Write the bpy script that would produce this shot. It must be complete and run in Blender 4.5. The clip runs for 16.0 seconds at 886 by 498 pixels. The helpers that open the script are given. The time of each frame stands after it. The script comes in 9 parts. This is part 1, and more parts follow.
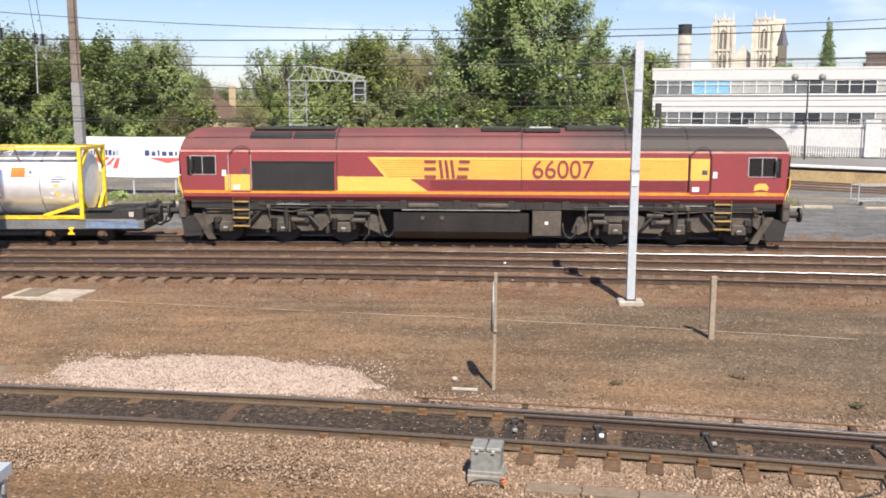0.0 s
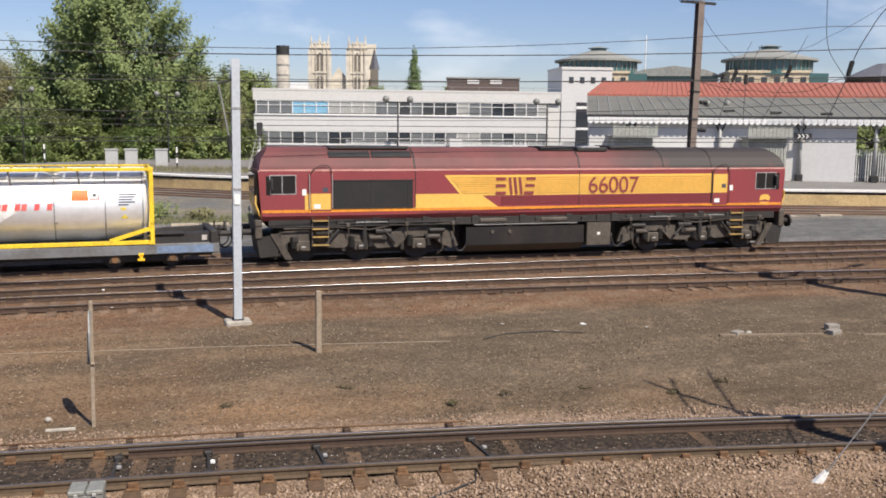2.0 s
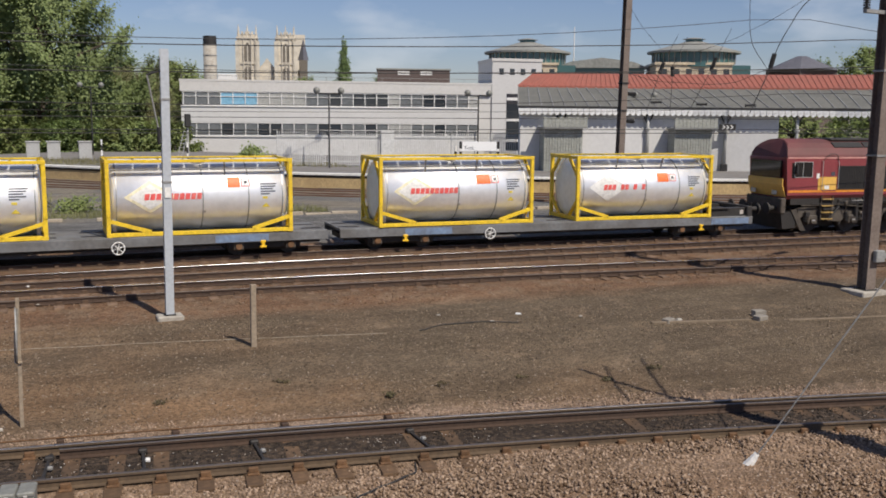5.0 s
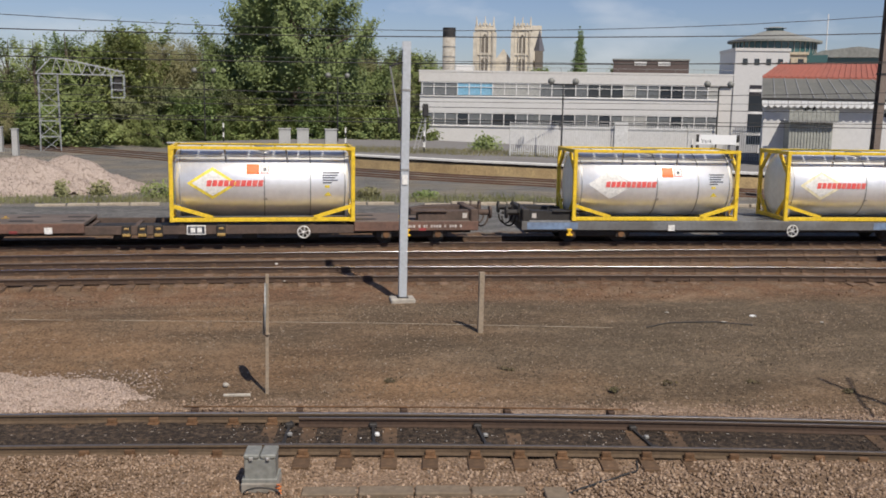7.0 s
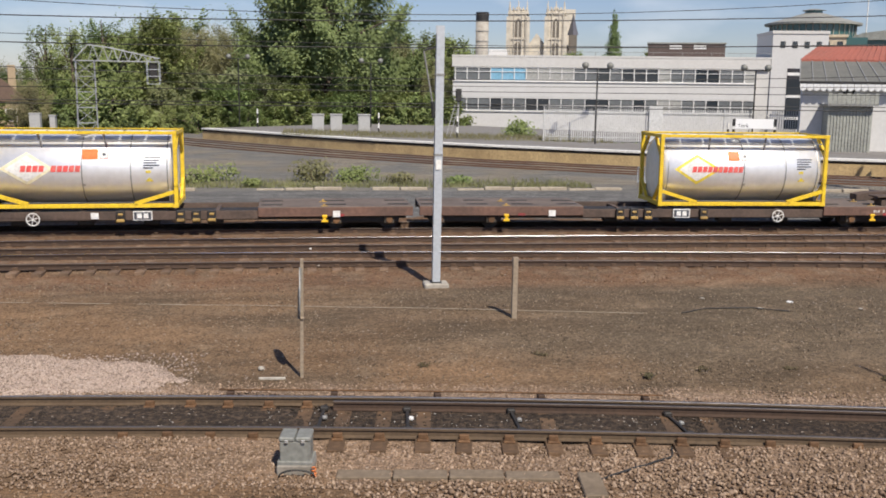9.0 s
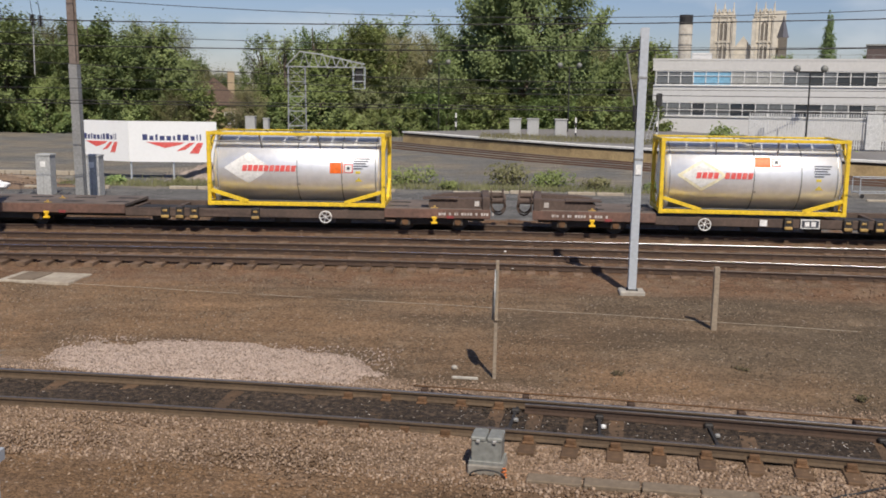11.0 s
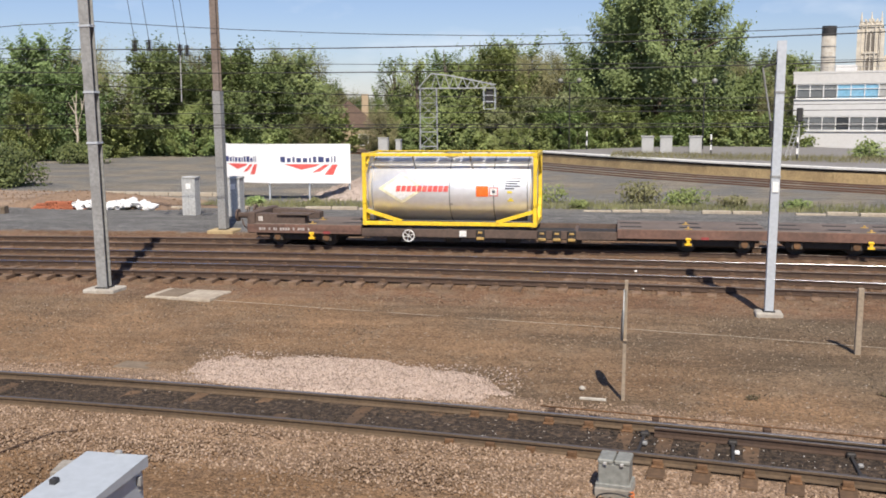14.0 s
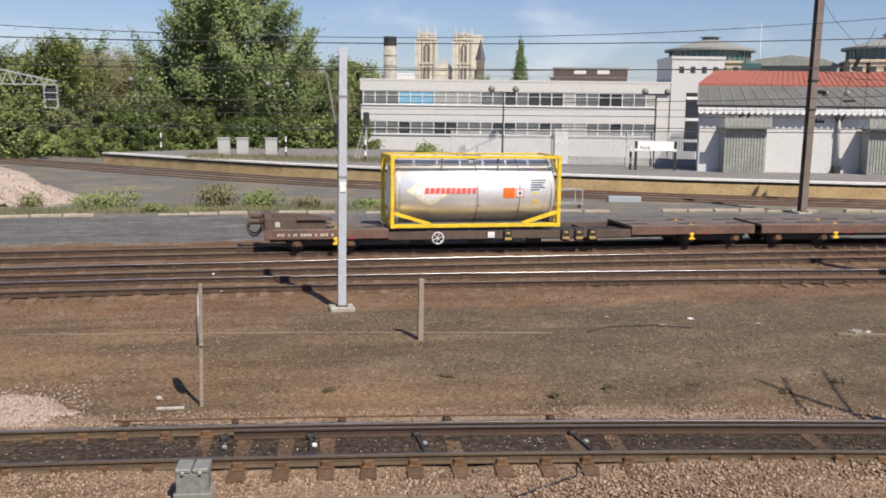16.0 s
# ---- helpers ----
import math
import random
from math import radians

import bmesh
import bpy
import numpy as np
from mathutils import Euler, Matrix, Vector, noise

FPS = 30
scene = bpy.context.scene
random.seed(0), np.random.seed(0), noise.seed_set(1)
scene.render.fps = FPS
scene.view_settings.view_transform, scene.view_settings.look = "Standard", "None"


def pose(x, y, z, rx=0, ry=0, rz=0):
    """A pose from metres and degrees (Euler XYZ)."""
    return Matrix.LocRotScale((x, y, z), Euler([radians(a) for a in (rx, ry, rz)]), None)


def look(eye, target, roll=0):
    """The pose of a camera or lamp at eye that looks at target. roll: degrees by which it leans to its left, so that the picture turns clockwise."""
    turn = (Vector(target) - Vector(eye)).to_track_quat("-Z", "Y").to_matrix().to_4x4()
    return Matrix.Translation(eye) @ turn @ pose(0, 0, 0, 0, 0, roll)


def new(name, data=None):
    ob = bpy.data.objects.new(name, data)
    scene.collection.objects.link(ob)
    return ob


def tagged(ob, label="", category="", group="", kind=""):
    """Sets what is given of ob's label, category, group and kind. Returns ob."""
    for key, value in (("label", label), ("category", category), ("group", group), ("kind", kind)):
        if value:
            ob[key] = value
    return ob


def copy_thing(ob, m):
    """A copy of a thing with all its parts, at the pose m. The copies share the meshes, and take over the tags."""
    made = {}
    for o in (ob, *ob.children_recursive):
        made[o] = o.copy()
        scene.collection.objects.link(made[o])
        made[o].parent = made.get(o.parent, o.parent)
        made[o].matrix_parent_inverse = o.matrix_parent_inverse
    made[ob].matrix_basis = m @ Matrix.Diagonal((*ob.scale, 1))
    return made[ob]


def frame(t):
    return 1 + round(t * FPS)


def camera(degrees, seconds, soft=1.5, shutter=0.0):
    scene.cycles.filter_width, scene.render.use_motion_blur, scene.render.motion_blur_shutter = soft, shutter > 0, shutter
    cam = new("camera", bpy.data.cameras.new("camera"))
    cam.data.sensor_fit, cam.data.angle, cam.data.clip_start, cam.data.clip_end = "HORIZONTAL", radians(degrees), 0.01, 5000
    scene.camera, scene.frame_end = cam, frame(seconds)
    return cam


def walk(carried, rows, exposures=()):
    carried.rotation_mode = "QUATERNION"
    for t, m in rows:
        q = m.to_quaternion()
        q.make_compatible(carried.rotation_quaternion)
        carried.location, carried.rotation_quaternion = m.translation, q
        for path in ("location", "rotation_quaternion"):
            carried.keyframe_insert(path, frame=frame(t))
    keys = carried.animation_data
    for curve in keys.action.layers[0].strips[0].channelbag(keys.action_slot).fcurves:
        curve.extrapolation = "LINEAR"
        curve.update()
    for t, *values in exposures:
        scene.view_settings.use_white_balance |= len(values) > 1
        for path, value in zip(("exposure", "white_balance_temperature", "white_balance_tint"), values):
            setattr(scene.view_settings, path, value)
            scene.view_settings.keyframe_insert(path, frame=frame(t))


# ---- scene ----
cam = camera(49.524, 16.0, soft=1.8)
# seconds, eye x y z, turn about x, y, z
ROWS = [
    (0.0, -0.014, -0.156, 4.884, 81.184, -0.008, 3.632),
    (0.5, 0.041, -0.163, 4.869, 81.463, 0.318, -2.293),
    (1.0, 0.069, -0.128, 4.860, 81.631, 0.237, -8.991),
    (1.5, 0.111, -0.054, 4.857, 82.399, -0.390, -15.086),
    (2.0, 0.113, -0.022, 4.855, 82.438, -0.570, -19.519),
    (2.5, 0.146, 0.007, 4.854, 82.534, -0.861, -24.019),
    (3.0, 0.141, 0.011, 4.840, 82.583, -0.278, -29.035),
    (3.2, 0.141, 0.011, 4.840, 82.478, -0.166, -30.098),
    (3.7, 0.124, 0.012, 4.843, 82.336, -0.062, -31.013),
    (4.2, 0.086, 0.014, 4.848, 82.304, -0.203, -29.222),
    (4.7, 0.046, 0.016, 4.854, 82.184, -0.428, -25.892),
    (5.3, 0.023, 0.017, 4.858, 81.647, -0.582, -21.511),
    (5.5, 0.023, 0.017, 4.858, 81.362, -0.584, -20.186),
    (6.0, 0.005, 0.021, 4.867, 81.035, -0.590, -15.548),
    (6.5, -0.006, -0.009, 4.876, 81.189, -0.746, -12.404),
    (7.0, -0.005, -0.005, 4.869, 81.253, -0.939, -9.918),
    (7.5, 0.001, -0.002, 4.864, 81.252, -0.856, -9.868),
    (8.0, -0.006, -0.003, 4.864, 80.956, -0.851, -9.680),
    (8.2, -0.006, -0.003, 4.864, 80.802, -0.839, -9.282),
    (8.7, -0.014, 0.002, 4.859, 80.487, -0.765, -8.454),
    (9.2, -0.032, 0.012, 4.849, 80.312, -0.646, -7.604),
    (9.7, -0.052, 0.023, 4.838, 80.274, -0.546, -6.196),
    (10.3, -0.063, 0.030, 4.831, 80.406, -0.544, -3.017),
    (10.5, -0.063, 0.030, 4.831, 80.482, -0.576, -1.592),
    (11.0, -0.105, 0.068, 4.811, 80.520, -0.661, 3.570),
    (11.5, -0.121, 0.030, 4.824, 80.728, -0.647, 8.879),
    (12.0, -0.147, 0.000, 4.829, 81.098, -0.603, 12.906),
    (12.5, -0.143, -0.009, 4.828, 81.211, 0.090, 16.260),
    (13.0, -0.100, -0.008, 4.836, 81.481, 0.555, 17.381),
    (13.5, -0.068, 0.013, 4.827, 81.764, 0.456, 15.270),
    (14.0, -0.034, 0.033, 4.816, 81.657, 0.415, 11.281),
    (14.5, 0.005, 0.062, 4.802, 81.793, 0.264, 6.120),
    (15.0, 0.023, 0.041, 4.803, 81.590, 0.064, 0.521),
    (15.5, 0.111, 0.045, 4.820, 81.530, -0.034, -6.371),
    (16.0, 0.153, 0.140, 4.793, 81.837, -0.694, -13.307),
]
walk(cam, [(t, pose(x, y, z, rx, ry, rz)) for t, x, y, z, rx, ry, rz in ROWS],
     [(0, 0.88), (1.0, 0.72), (2.0, 0.5), (3.0, 0.42), (5.5, 0.0), (7.0, 0.04), (7.5, 0.15), (8.0, 0.24), (10.5, 0.28), (11.0, 0.04), (11.5, 0.02), (12.5, 0.12), (13.0, 0.24), (13.5, 0.46), (14.0, 0.5), (14.5, 0.36), (15.5, 0.28), (16.0, 0.38)])

# ---- light ----
world = bpy.data.worlds.new("sky_world")
scene.world = world
world.use_nodes = True
wn = world.node_tree.nodes
wl = world.node_tree.links
sky = wn.new("ShaderNodeTexSky")
sky.sky_type = "NISHITA"
sky.sun_disc = False
SUN_EL, SUN_DIR = 50.0, Vector((0.32, -0.95, 0))
sky.sun_elevation = radians(SUN_EL)
sky.sun_rotation = math.atan2(SUN_DIR.x, SUN_DIR.y)
sky.air_density, sky.dust_density, sky.ozone_density = 1.0, 0.3, 2.0
# thin fair-weather cloud low over the horizon
coord = wn.new("ShaderNodeTexCoord")
stretch = wn.new("ShaderNodeMapping")
stretch.inputs["Scale"].default_value = (3.0, 3.0, 8.0)
cloud = wn.new("ShaderNodeTexNoise")
cloud.inputs["Scale"].default_value = 2.2
cloud.inputs["Detail"].default_value = 7.0
cover = wn.new("ShaderNodeValToRGB")
cover.color_ramp.elements[0].position, cover.color_ramp.elements[1].position = 0.54, 0.80
cover.color_ramp.elements[1].color = (0.55, 0.55, 0.55, 1)
blend = wn.new("ShaderNodeMixRGB")
blend.inputs[2].default_value = (9.0, 9.3, 9.8, 1)
wl.new(coord.outputs["Generated"], stretch.inputs["Vector"])
wl.new(stretch.outputs[0], cloud.inputs["Vector"])
wl.new(cloud.outputs[0], cover.inputs[0])
wl.new(cover.outputs[0], blend.inputs[0])
tint = wn.new("ShaderNodeMixRGB")
tint.blend_type = "MULTIPLY"
tint.inputs[0].default_value, tint.inputs[2].default_value = 1.0, (0.74, 0.75, 0.93, 1)
wl.new(sky.outputs[0], tint.inputs[1])
wl.new(tint.outputs[0], blend.inputs[1])
wl.new(blend.outputs[0], wn["Background"].inputs[0])
wn["Background"].inputs[1].default_value = 0.082
sun_data = bpy.data.lights.new("sun", "SUN")
sun_data.energy, sun_data.angle, sun_data.color = 4.5, radians(0.5), (1.0, 0.92, 0.81)
sun = new("sun", sun_data)
flat = SUN_DIR.normalized() * math.cos(radians(SUN_EL))
sun.matrix_world = look((flat.x * 90, flat.y * 90, math.sin(radians(SUN_EL)) * 90), (0, 0, 0))


# ---- helpers of the scene ----
def material(name, colour, rough=0.7, metal=0.0, dirt=None, grain=6.0, blotch=0.7, mix=0.5, bump=0.15, vary=0.12, spread=0.0, coat=0.0, deep=0.01):
    """A worn surface: colour varied by fine grain and broad blotches of dirt, with relief."""
    m = bpy.data.materials.new(name)
    m.use_nodes = True
    n, k = m.node_tree.nodes, m.node_tree.links
    b = n["Principled BSDF"]
    b.inputs["Roughness"].default_value, b.inputs["Metallic"].default_value = rough, metal
    b.inputs["Coat Weight"].default_value = coat
    geo = n.new("ShaderNodeNewGeometry")
    co = n.new("ShaderNodeTexCoord")
    fine, broad = n.new("ShaderNodeTexNoise"), n.new("ShaderNodeTexNoise")
    fine.inputs["Scale"].default_value, broad.inputs["Scale"].default_value = grain, blotch
    fine.inputs["Detail"].default_value = broad.inputs["Detail"].default_value = 6.0
    for t in (fine, broad):
        k.new(co.outputs["Object"], t.inputs["Vector"])
    dirt = dirt or tuple(c * 0.5 for c in colour)
    ramp = n.new("ShaderNodeValToRGB")
    ramp.color_ramp.elements[0].position, ramp.color_ramp.elements[1].position = 0.42, 0.68
    k.new(broad.outputs[0], ramp.inputs[0])
    amount = n.new("ShaderNodeMath")
    amount.operation = "MULTIPLY"
    amount.inputs[1].default_value = mix
    k.new(ramp.outputs[0], amount.inputs[0])
    first = n.new("ShaderNodeMixRGB")
    first.inputs[1].default_value, first.inputs[2].default_value = (*colour, 1), (*dirt, 1)
    k.new(amount.outputs[0], first.inputs[0])
    hsv = n.new("ShaderNodeHueSaturation")
    k.new(first.outputs[0], hsv.inputs["Color"])
    value = n.new("ShaderNodeMapRange")
    value.inputs["From Min"].default_value, value.inputs["From Max"].default_value = 0.25, 0.75
    value.inputs["To Min"].default_value, value.inputs["To Max"].default_value = 1 - vary * 2, 1 + vary * 2
    k.new(fine.outputs[0], value.inputs["Value"])
    if spread:
        info = n.new("ShaderNodeObjectInfo")
        each = n.new("ShaderNodeMapRange")
        each.inputs["To Min"].default_value, each.inputs["To Max"].default_value = 1 - spread, 1 + spread
        k.new(info.outputs["Random"], each.inputs["Value"])
        times = n.new("ShaderNodeMath")
        times.operation = "MULTIPLY"
        k.new(value.outputs[0], times.inputs[0])
        k.new(each.outputs[0], times.inputs[1])
        k.new(times.outputs[0], hsv.inputs["Value"])
    else:
        k.new(value.outputs[0], hsv.inputs["Value"])
    k.new(hsv.outputs[0], b.inputs["Base Color"])
    if bump:
        relief = n.new("ShaderNodeBump")
        relief.inputs["Strength"].default_value, relief.inputs["Distance"].default_value = bump, deep
        k.new(fine.outputs[0], relief.inputs["Height"])
        k.new(relief.outputs[0], b.inputs["Normal"])
    return m


def glass(name, colour, rough=0.06):
    m = bpy.data.materials.new(name)
    m.use_nodes = True
    b = m.node_tree.nodes["Principled BSDF"]
    b.inputs["Base Color"].default_value = (*colour, 1)
    b.inputs["Roughness"].default_value = rough
    b.inputs["Specular IOR Level"].default_value = 0.7
    return m


def box(bm, x0, x1, y0, y1, z0, z1, bevel=0.0):
    made = bmesh.ops.create_cube(bm, size=1.0, matrix=Matrix.LocRotScale(((x0 + x1) / 2, (y0 + y1) / 2, (z0 + z1) / 2), None, (abs(x1 - x0), abs(y1 - y0), abs(z1 - z0))))
    if bevel:
        edges = {e for v in made["verts"] for e in v.link_edges}
        bmesh.ops.bevel(bm, geom=list(edges), offset=bevel, segments=1, affect="EDGES")
    return bm


def bar(bm, a, b, r, seg=8, r2=None):
    a, b = Vector(a), Vector(b)
    d = b - a
    m = Matrix.Translation((a + b) / 2) @ d.to_track_quat("Z", "Y").to_matrix().to_4x4()
    bmesh.ops.create_cone(bm, cap_ends=True, segments=seg, radius1=r, radius2=r if r2 is None else r2, depth=d.length, matrix=m)
    return bm


def beam(bm, a, b, w, h):
    """A square bar from a to b."""
    a, b = Vector(a), Vector(b)
    d = b - a
    m = Matrix.Translation((a + b) / 2) @ d.to_track_quat("X", "Z").to_matrix().to_4x4() @ Matrix.Diagonal((d.length, w, h, 1))
    bmesh.ops.create_cube(bm, size=1.0, matrix=m)
    return bm


def slab(bm, points, y0, y1):
    """A polygon in x and z, given depth along y."""
    lo, hi = [bm.verts.new((x, y0, z)) for x, z in points], [bm.verts.new((x, y1, z)) for x, z in points]
    bm.faces.new(lo)
    bm.faces.new(hi[::-1])
    for i in range(len(points)):
        j = (i + 1) % len(points)
        bm.faces.new((lo[j], lo[i], hi[i], hi[j]))
    bmesh.ops.recalc_face_normals(bm, faces=bm.faces)
    return bm


def wheel_disc(bm, x, y, z, r, w, seg=24):
    bmesh.ops.create_cone(bm, cap_ends=True, segments=seg, radius1=r, radius2=r, depth=w, matrix=Matrix.Translation((x, y, z)) @ Matrix.Rotation(radians(90), 4, "X"))
    return bm


def done(name, bm, mat, smooth=False):
    mesh = bpy.data.meshes.new(name)
    bm.to_mesh(mesh)
    bm.free()
    mesh.materials.append(mat)
    if smooth:
        for p in mesh.polygons:
            p.use_smooth = True
    return mesh


def part(name, bm, mat, parent, label="", smooth=False, at=None):
    """One mesh object under a thing or a part."""
    ob = new(name, done(name, bm, mat, smooth) if isinstance(bm, bmesh.types.BMesh) else bm)
    ob.parent = parent
    if at is not None:
        ob.matrix_basis = at
    return tagged(ob, label)


def put(name, mesh, parent, label="", at=None):
    """A ready mesh as a part."""
    return part(name, mesh, None, parent, label, at=at)


def thing(name, label, category, m=None, group="", kind=""):
    ob = new(name)
    ob.empty_display_size = 0.2
    if m is not None:
        ob.matrix_basis = m
    return tagged(ob, label, category, group, kind)


def single(name, bm, mat, label, category, m=None, group="", kind="", smooth=False):
    ob = new(name, done(name, bm, mat, smooth))
    if m is not None:
        ob.matrix_basis = m
    return tagged(ob, label, category, group, kind)


def raw(name, verts, faces, mat, smooth=False):
    mesh = bpy.data.meshes.new(name)
    mesh.from_pydata(verts, [], faces)
    mesh.materials.append(mat)
    if smooth:
        mesh.polygons.foreach_set("use_smooth", [True] * len(mesh.polygons))
    mesh.update()
    return mesh


def curve_y(c, x, far=36.0):
    """A track's line: a parabola that runs on straight past far."""
    e = max(-far, min(far, x))
    return c[0] + c[1] * e + c[2] * e * e + (c[1] + 2 * c[2] * e) * (x - e)


TRAIN, TRACK_B, TRACK_A = (33.5, 0.0, -0.00184), (30.05, 0.0, -0.0015), (27.3, -0.035, -0.0027)
NEAR_FAR_RAIL, NEAR_NEAR_RAIL = (15.90, -0.1302, -0.003926), (14.408, -0.1236, -0.004545)
NEAR = (15.154, -0.1269, -0.00424)
NEAR_Z = -0.40


def smooth_step(a, b, v):
    t = min(1, max(0, (v - a) / (b - a)))
    return t * t * (3 - 2 * t)


def ground_z(x, y):
    """The lie of the land: the near track lies lower than the yard behind."""
    near = y - curve_y(NEAR, x)
    z = -0.60 + 0.30 * smooth_step(1.2, 9.0, near) + 0.10 * smooth_step(9.0, 12.0, near)
    if near < -1.5:
        z += -0.06 * smooth_step(1.5, 5.0, -near)
    if abs(near) < 0.72:
        z = -0.556 - 0.015 * smooth_step(0.5, 0.72, abs(near))
    elif 0.72 <= abs(near) < 1.7 and (x < 0 or x > 5):
        z = -0.535 + (z + 0.535) * max(smooth_step(1.2, 1.7, abs(near)), smooth_step(-1.6, 0, x) * (1 - smooth_step(5.5, 7.5, x)))
    elif -2.4 < near <= -0.72 and x > -2:
        z -= 0.01 * smooth_step(-2, -0.5, x)
    z += 0.035 * smooth_step(10.6, 11.0, near)
    z += 0.12 * smooth_step(34.8, 36.5, y - curve_y(TRAIN, x) + 33.5)
    return z


def sweep(profile, line, x0, x1, step, z0):
    """A profile of (across, height) points drawn along a track's line."""
    xs = np.arange(x0, x1 + step * 0.5, step)
    verts, faces, n = [], [], len(profile)
    for x in xs:
        y = curve_y(line, x)
        s = (curve_y(line, x + 0.05) - curve_y(line, x - 0.05)) / 0.1
        l = math.hypot(1, s)
        for w, z in profile:
            verts.append((x - w * s / l, y + w / l, z0 + z))
    for i in range(len(xs) - 1):
        for j in range(n):
            k = (j + 1) % n
            faces.append((i * n + j, i * n + k, (i + 1) * n + k, (i + 1) * n + j))
    return verts, faces


def tube(name, pts, r, mat, seg=6):
    """One smooth round wire through the points."""
    verts, faces = [], []
    for i, p in enumerate(pts):
        d = (pts[min(i + 1, len(pts) - 1)] - pts[max(i - 1, 0)]).normalized()
        a = d.cross(Vector((0.01, 0.02, 1))).normalized()
        b = d.cross(a)
        for j in range(seg):
            w = 6.28318 * j / seg
            verts.append(tuple(p + a * (r * math.cos(w)) + b * (r * math.sin(w))))
    for i in range(len(pts) - 1):
        for j in range(seg):
            k = (j + 1) % seg
            faces.append((i * seg + j, i * seg + k, (i + 1) * seg + k, (i + 1) * seg + j))
    faces += [tuple(range(seg))[::-1], tuple(range((len(pts) - 1) * seg, len(pts) * seg))]
    return raw(name, verts, faces, mat, True)


# ---- materials ----
def ground_material():
    """Trodden dirt, ballast and tarmac, which follow the lines of the tracks."""
    m = bpy.data.materials.new("yard_ground")
    m.use_nodes = True
    n, k = m.node_tree.nodes, m.node_tree.links
    b = n["Principled BSDF"]
    b.inputs["Roughness"].default_value = 0.95
    b.inputs["Specular IOR Level"].default_value = 0.2
    geo = n.new("ShaderNodeNewGeometry")
    split = n.new("ShaderNodeSeparateXYZ")
    k.new(geo.outputs["Position"], split.inputs[0])

    def noise_at(scale, detail=6.0):
        t = n.new("ShaderNodeTexNoise")
        t.inputs["Scale"].default_value, t.inputs["Detail"].default_value = scale, detail
        k.new(geo.outputs["Position"], t.inputs["Vector"])
        return t.outputs[0]

    def calc(op, a, c):
        t = n.new("ShaderNodeMath")
        t.operation = op
        for i, v in enumerate((a, c)):
            if isinstance(v, (int, float)):
                t.inputs[i].default_value = v
            else:
                k.new(v, t.inputs[i])
        return t.outputs[0]

    def mixed(f, a, c):
        t = n.new("ShaderNodeMixRGB")
        for i, v in enumerate((f, a, c)):
            if isinstance(v, tuple):
                t.inputs[i].default_value = (*v, 1)
            elif isinstance(v, (int, float)):
                t.inputs[i].default_value = v
            else:
                k.new(v, t.inputs[i])
        return t.outputs[0]

    def ramp(v, lo, hi):
        t = n.new("ShaderNodeMapRange")
        t.interpolation_type = "SMOOTHSTEP"
        t.inputs["From Min"].default_value, t.inputs["From Max"].default_value = lo, hi
        k.new(v, t.inputs["Value"])
        return t.outputs[0]

    broad, middle, fine = noise_at(0.22), noise_at(1.6), noise_at(9.0, 8.0)
    x, y = split.outputs[0], split.outputs[1]
    near = calc("ADD", y, calc("ADD", calc("MULTIPLY", x, -NEAR[1]), calc("MULTIPLY", calc("MULTIPLY", x, x), -NEAR[2])))
    line = near
    near = calc("ADD", near, calc("MULTIPLY", calc("SUBTRACT", middle, 0.5), 2.2))
    mid = calc("ADD", y, calc("ADD", calc("MULTIPLY", x, 0.03), calc("MULTIPLY", calc("MULTIPLY", x, x), 0.0025)))
    mid = calc("ADD", mid, calc("MULTIPLY", calc("SUBTRACT", middle, 0.5), 1.6))
    # foreground ballast: brown to the left, paler pink-grey to the right
    shore = mixed(ramp(x, -5.0, 6.0), (0.176, 0.107, 0.058), (0.20, 0.130, 0.083))
    shore = mixed(ramp(middle, 0.45, 0.70), shore, (0.155, 0.098, 0.058))
    # the oily bed of the near track
    bed = mixed(ramp(fine, 0.4, 0.7), (0.038, 0.029, 0.023), (0.085, 0.060, 0.042))
    # trodden dirt of the middle ground, greyer to the right
    dirt = mixed(ramp(broad, 0.40, 0.62), (0.195, 0.121, 0.068), (0.140, 0.096, 0.060))
    dirt = mixed(ramp(calc("ADD", x, calc("MULTIPLY", broad, 20.0)), 8.0, 22.0), dirt, (0.116, 0.084, 0.054))
    dirt = mixed(calc("MULTIPLY", ramp(near, 18.0, 19.8), calc("MULTIPLY", ramp(x, -9.0, 9.0), 0.6)), dirt, (0.114, 0.088, 0.060))
    dirt = mixed(calc("MULTIPLY", ramp(middle, 0.52, 0.74), 0.6), dirt, (0.195, 0.140, 0.092))
    # rusty ballast by the running lines
    rust = mixed(ramp(middle, 0.4, 0.65), (0.158, 0.092, 0.054), (0.17, 0.114, 0.073))
    strip = mixed(ramp(fine, 0.35, 0.7), (0.285, 0.208, 0.150), (0.185, 0.128, 0.086))
    tar = mixed(ramp(middle, 0.4, 0.7), (0.122, 0.119, 0.114), (0.16, 0.155, 0.147))
    waste = mixed(ramp(broad, 0.42, 0.6), (0.148, 0.143, 0.132), (0.20, 0.175, 0.138))
    shore = mixed(calc("MULTIPLY", ramp(near, 12.2, 13.4), 0.5), shore, strip)
    c = mixed(ramp(line, 14.3, 14.42), shore, bed)
    c = mixed(ramp(line, 15.88, 16.0), c, strip)
    c = mixed(ramp(near, 16.5, 17.4), c, dirt)
    c = mixed(ramp(mid, 23.6, 24.8), c, rust)
    c = mixed(ramp(mid, 35.8, 36.4), c, tar)
    c = mixed(ramp(mid, 44.5, 45.5), c, waste)
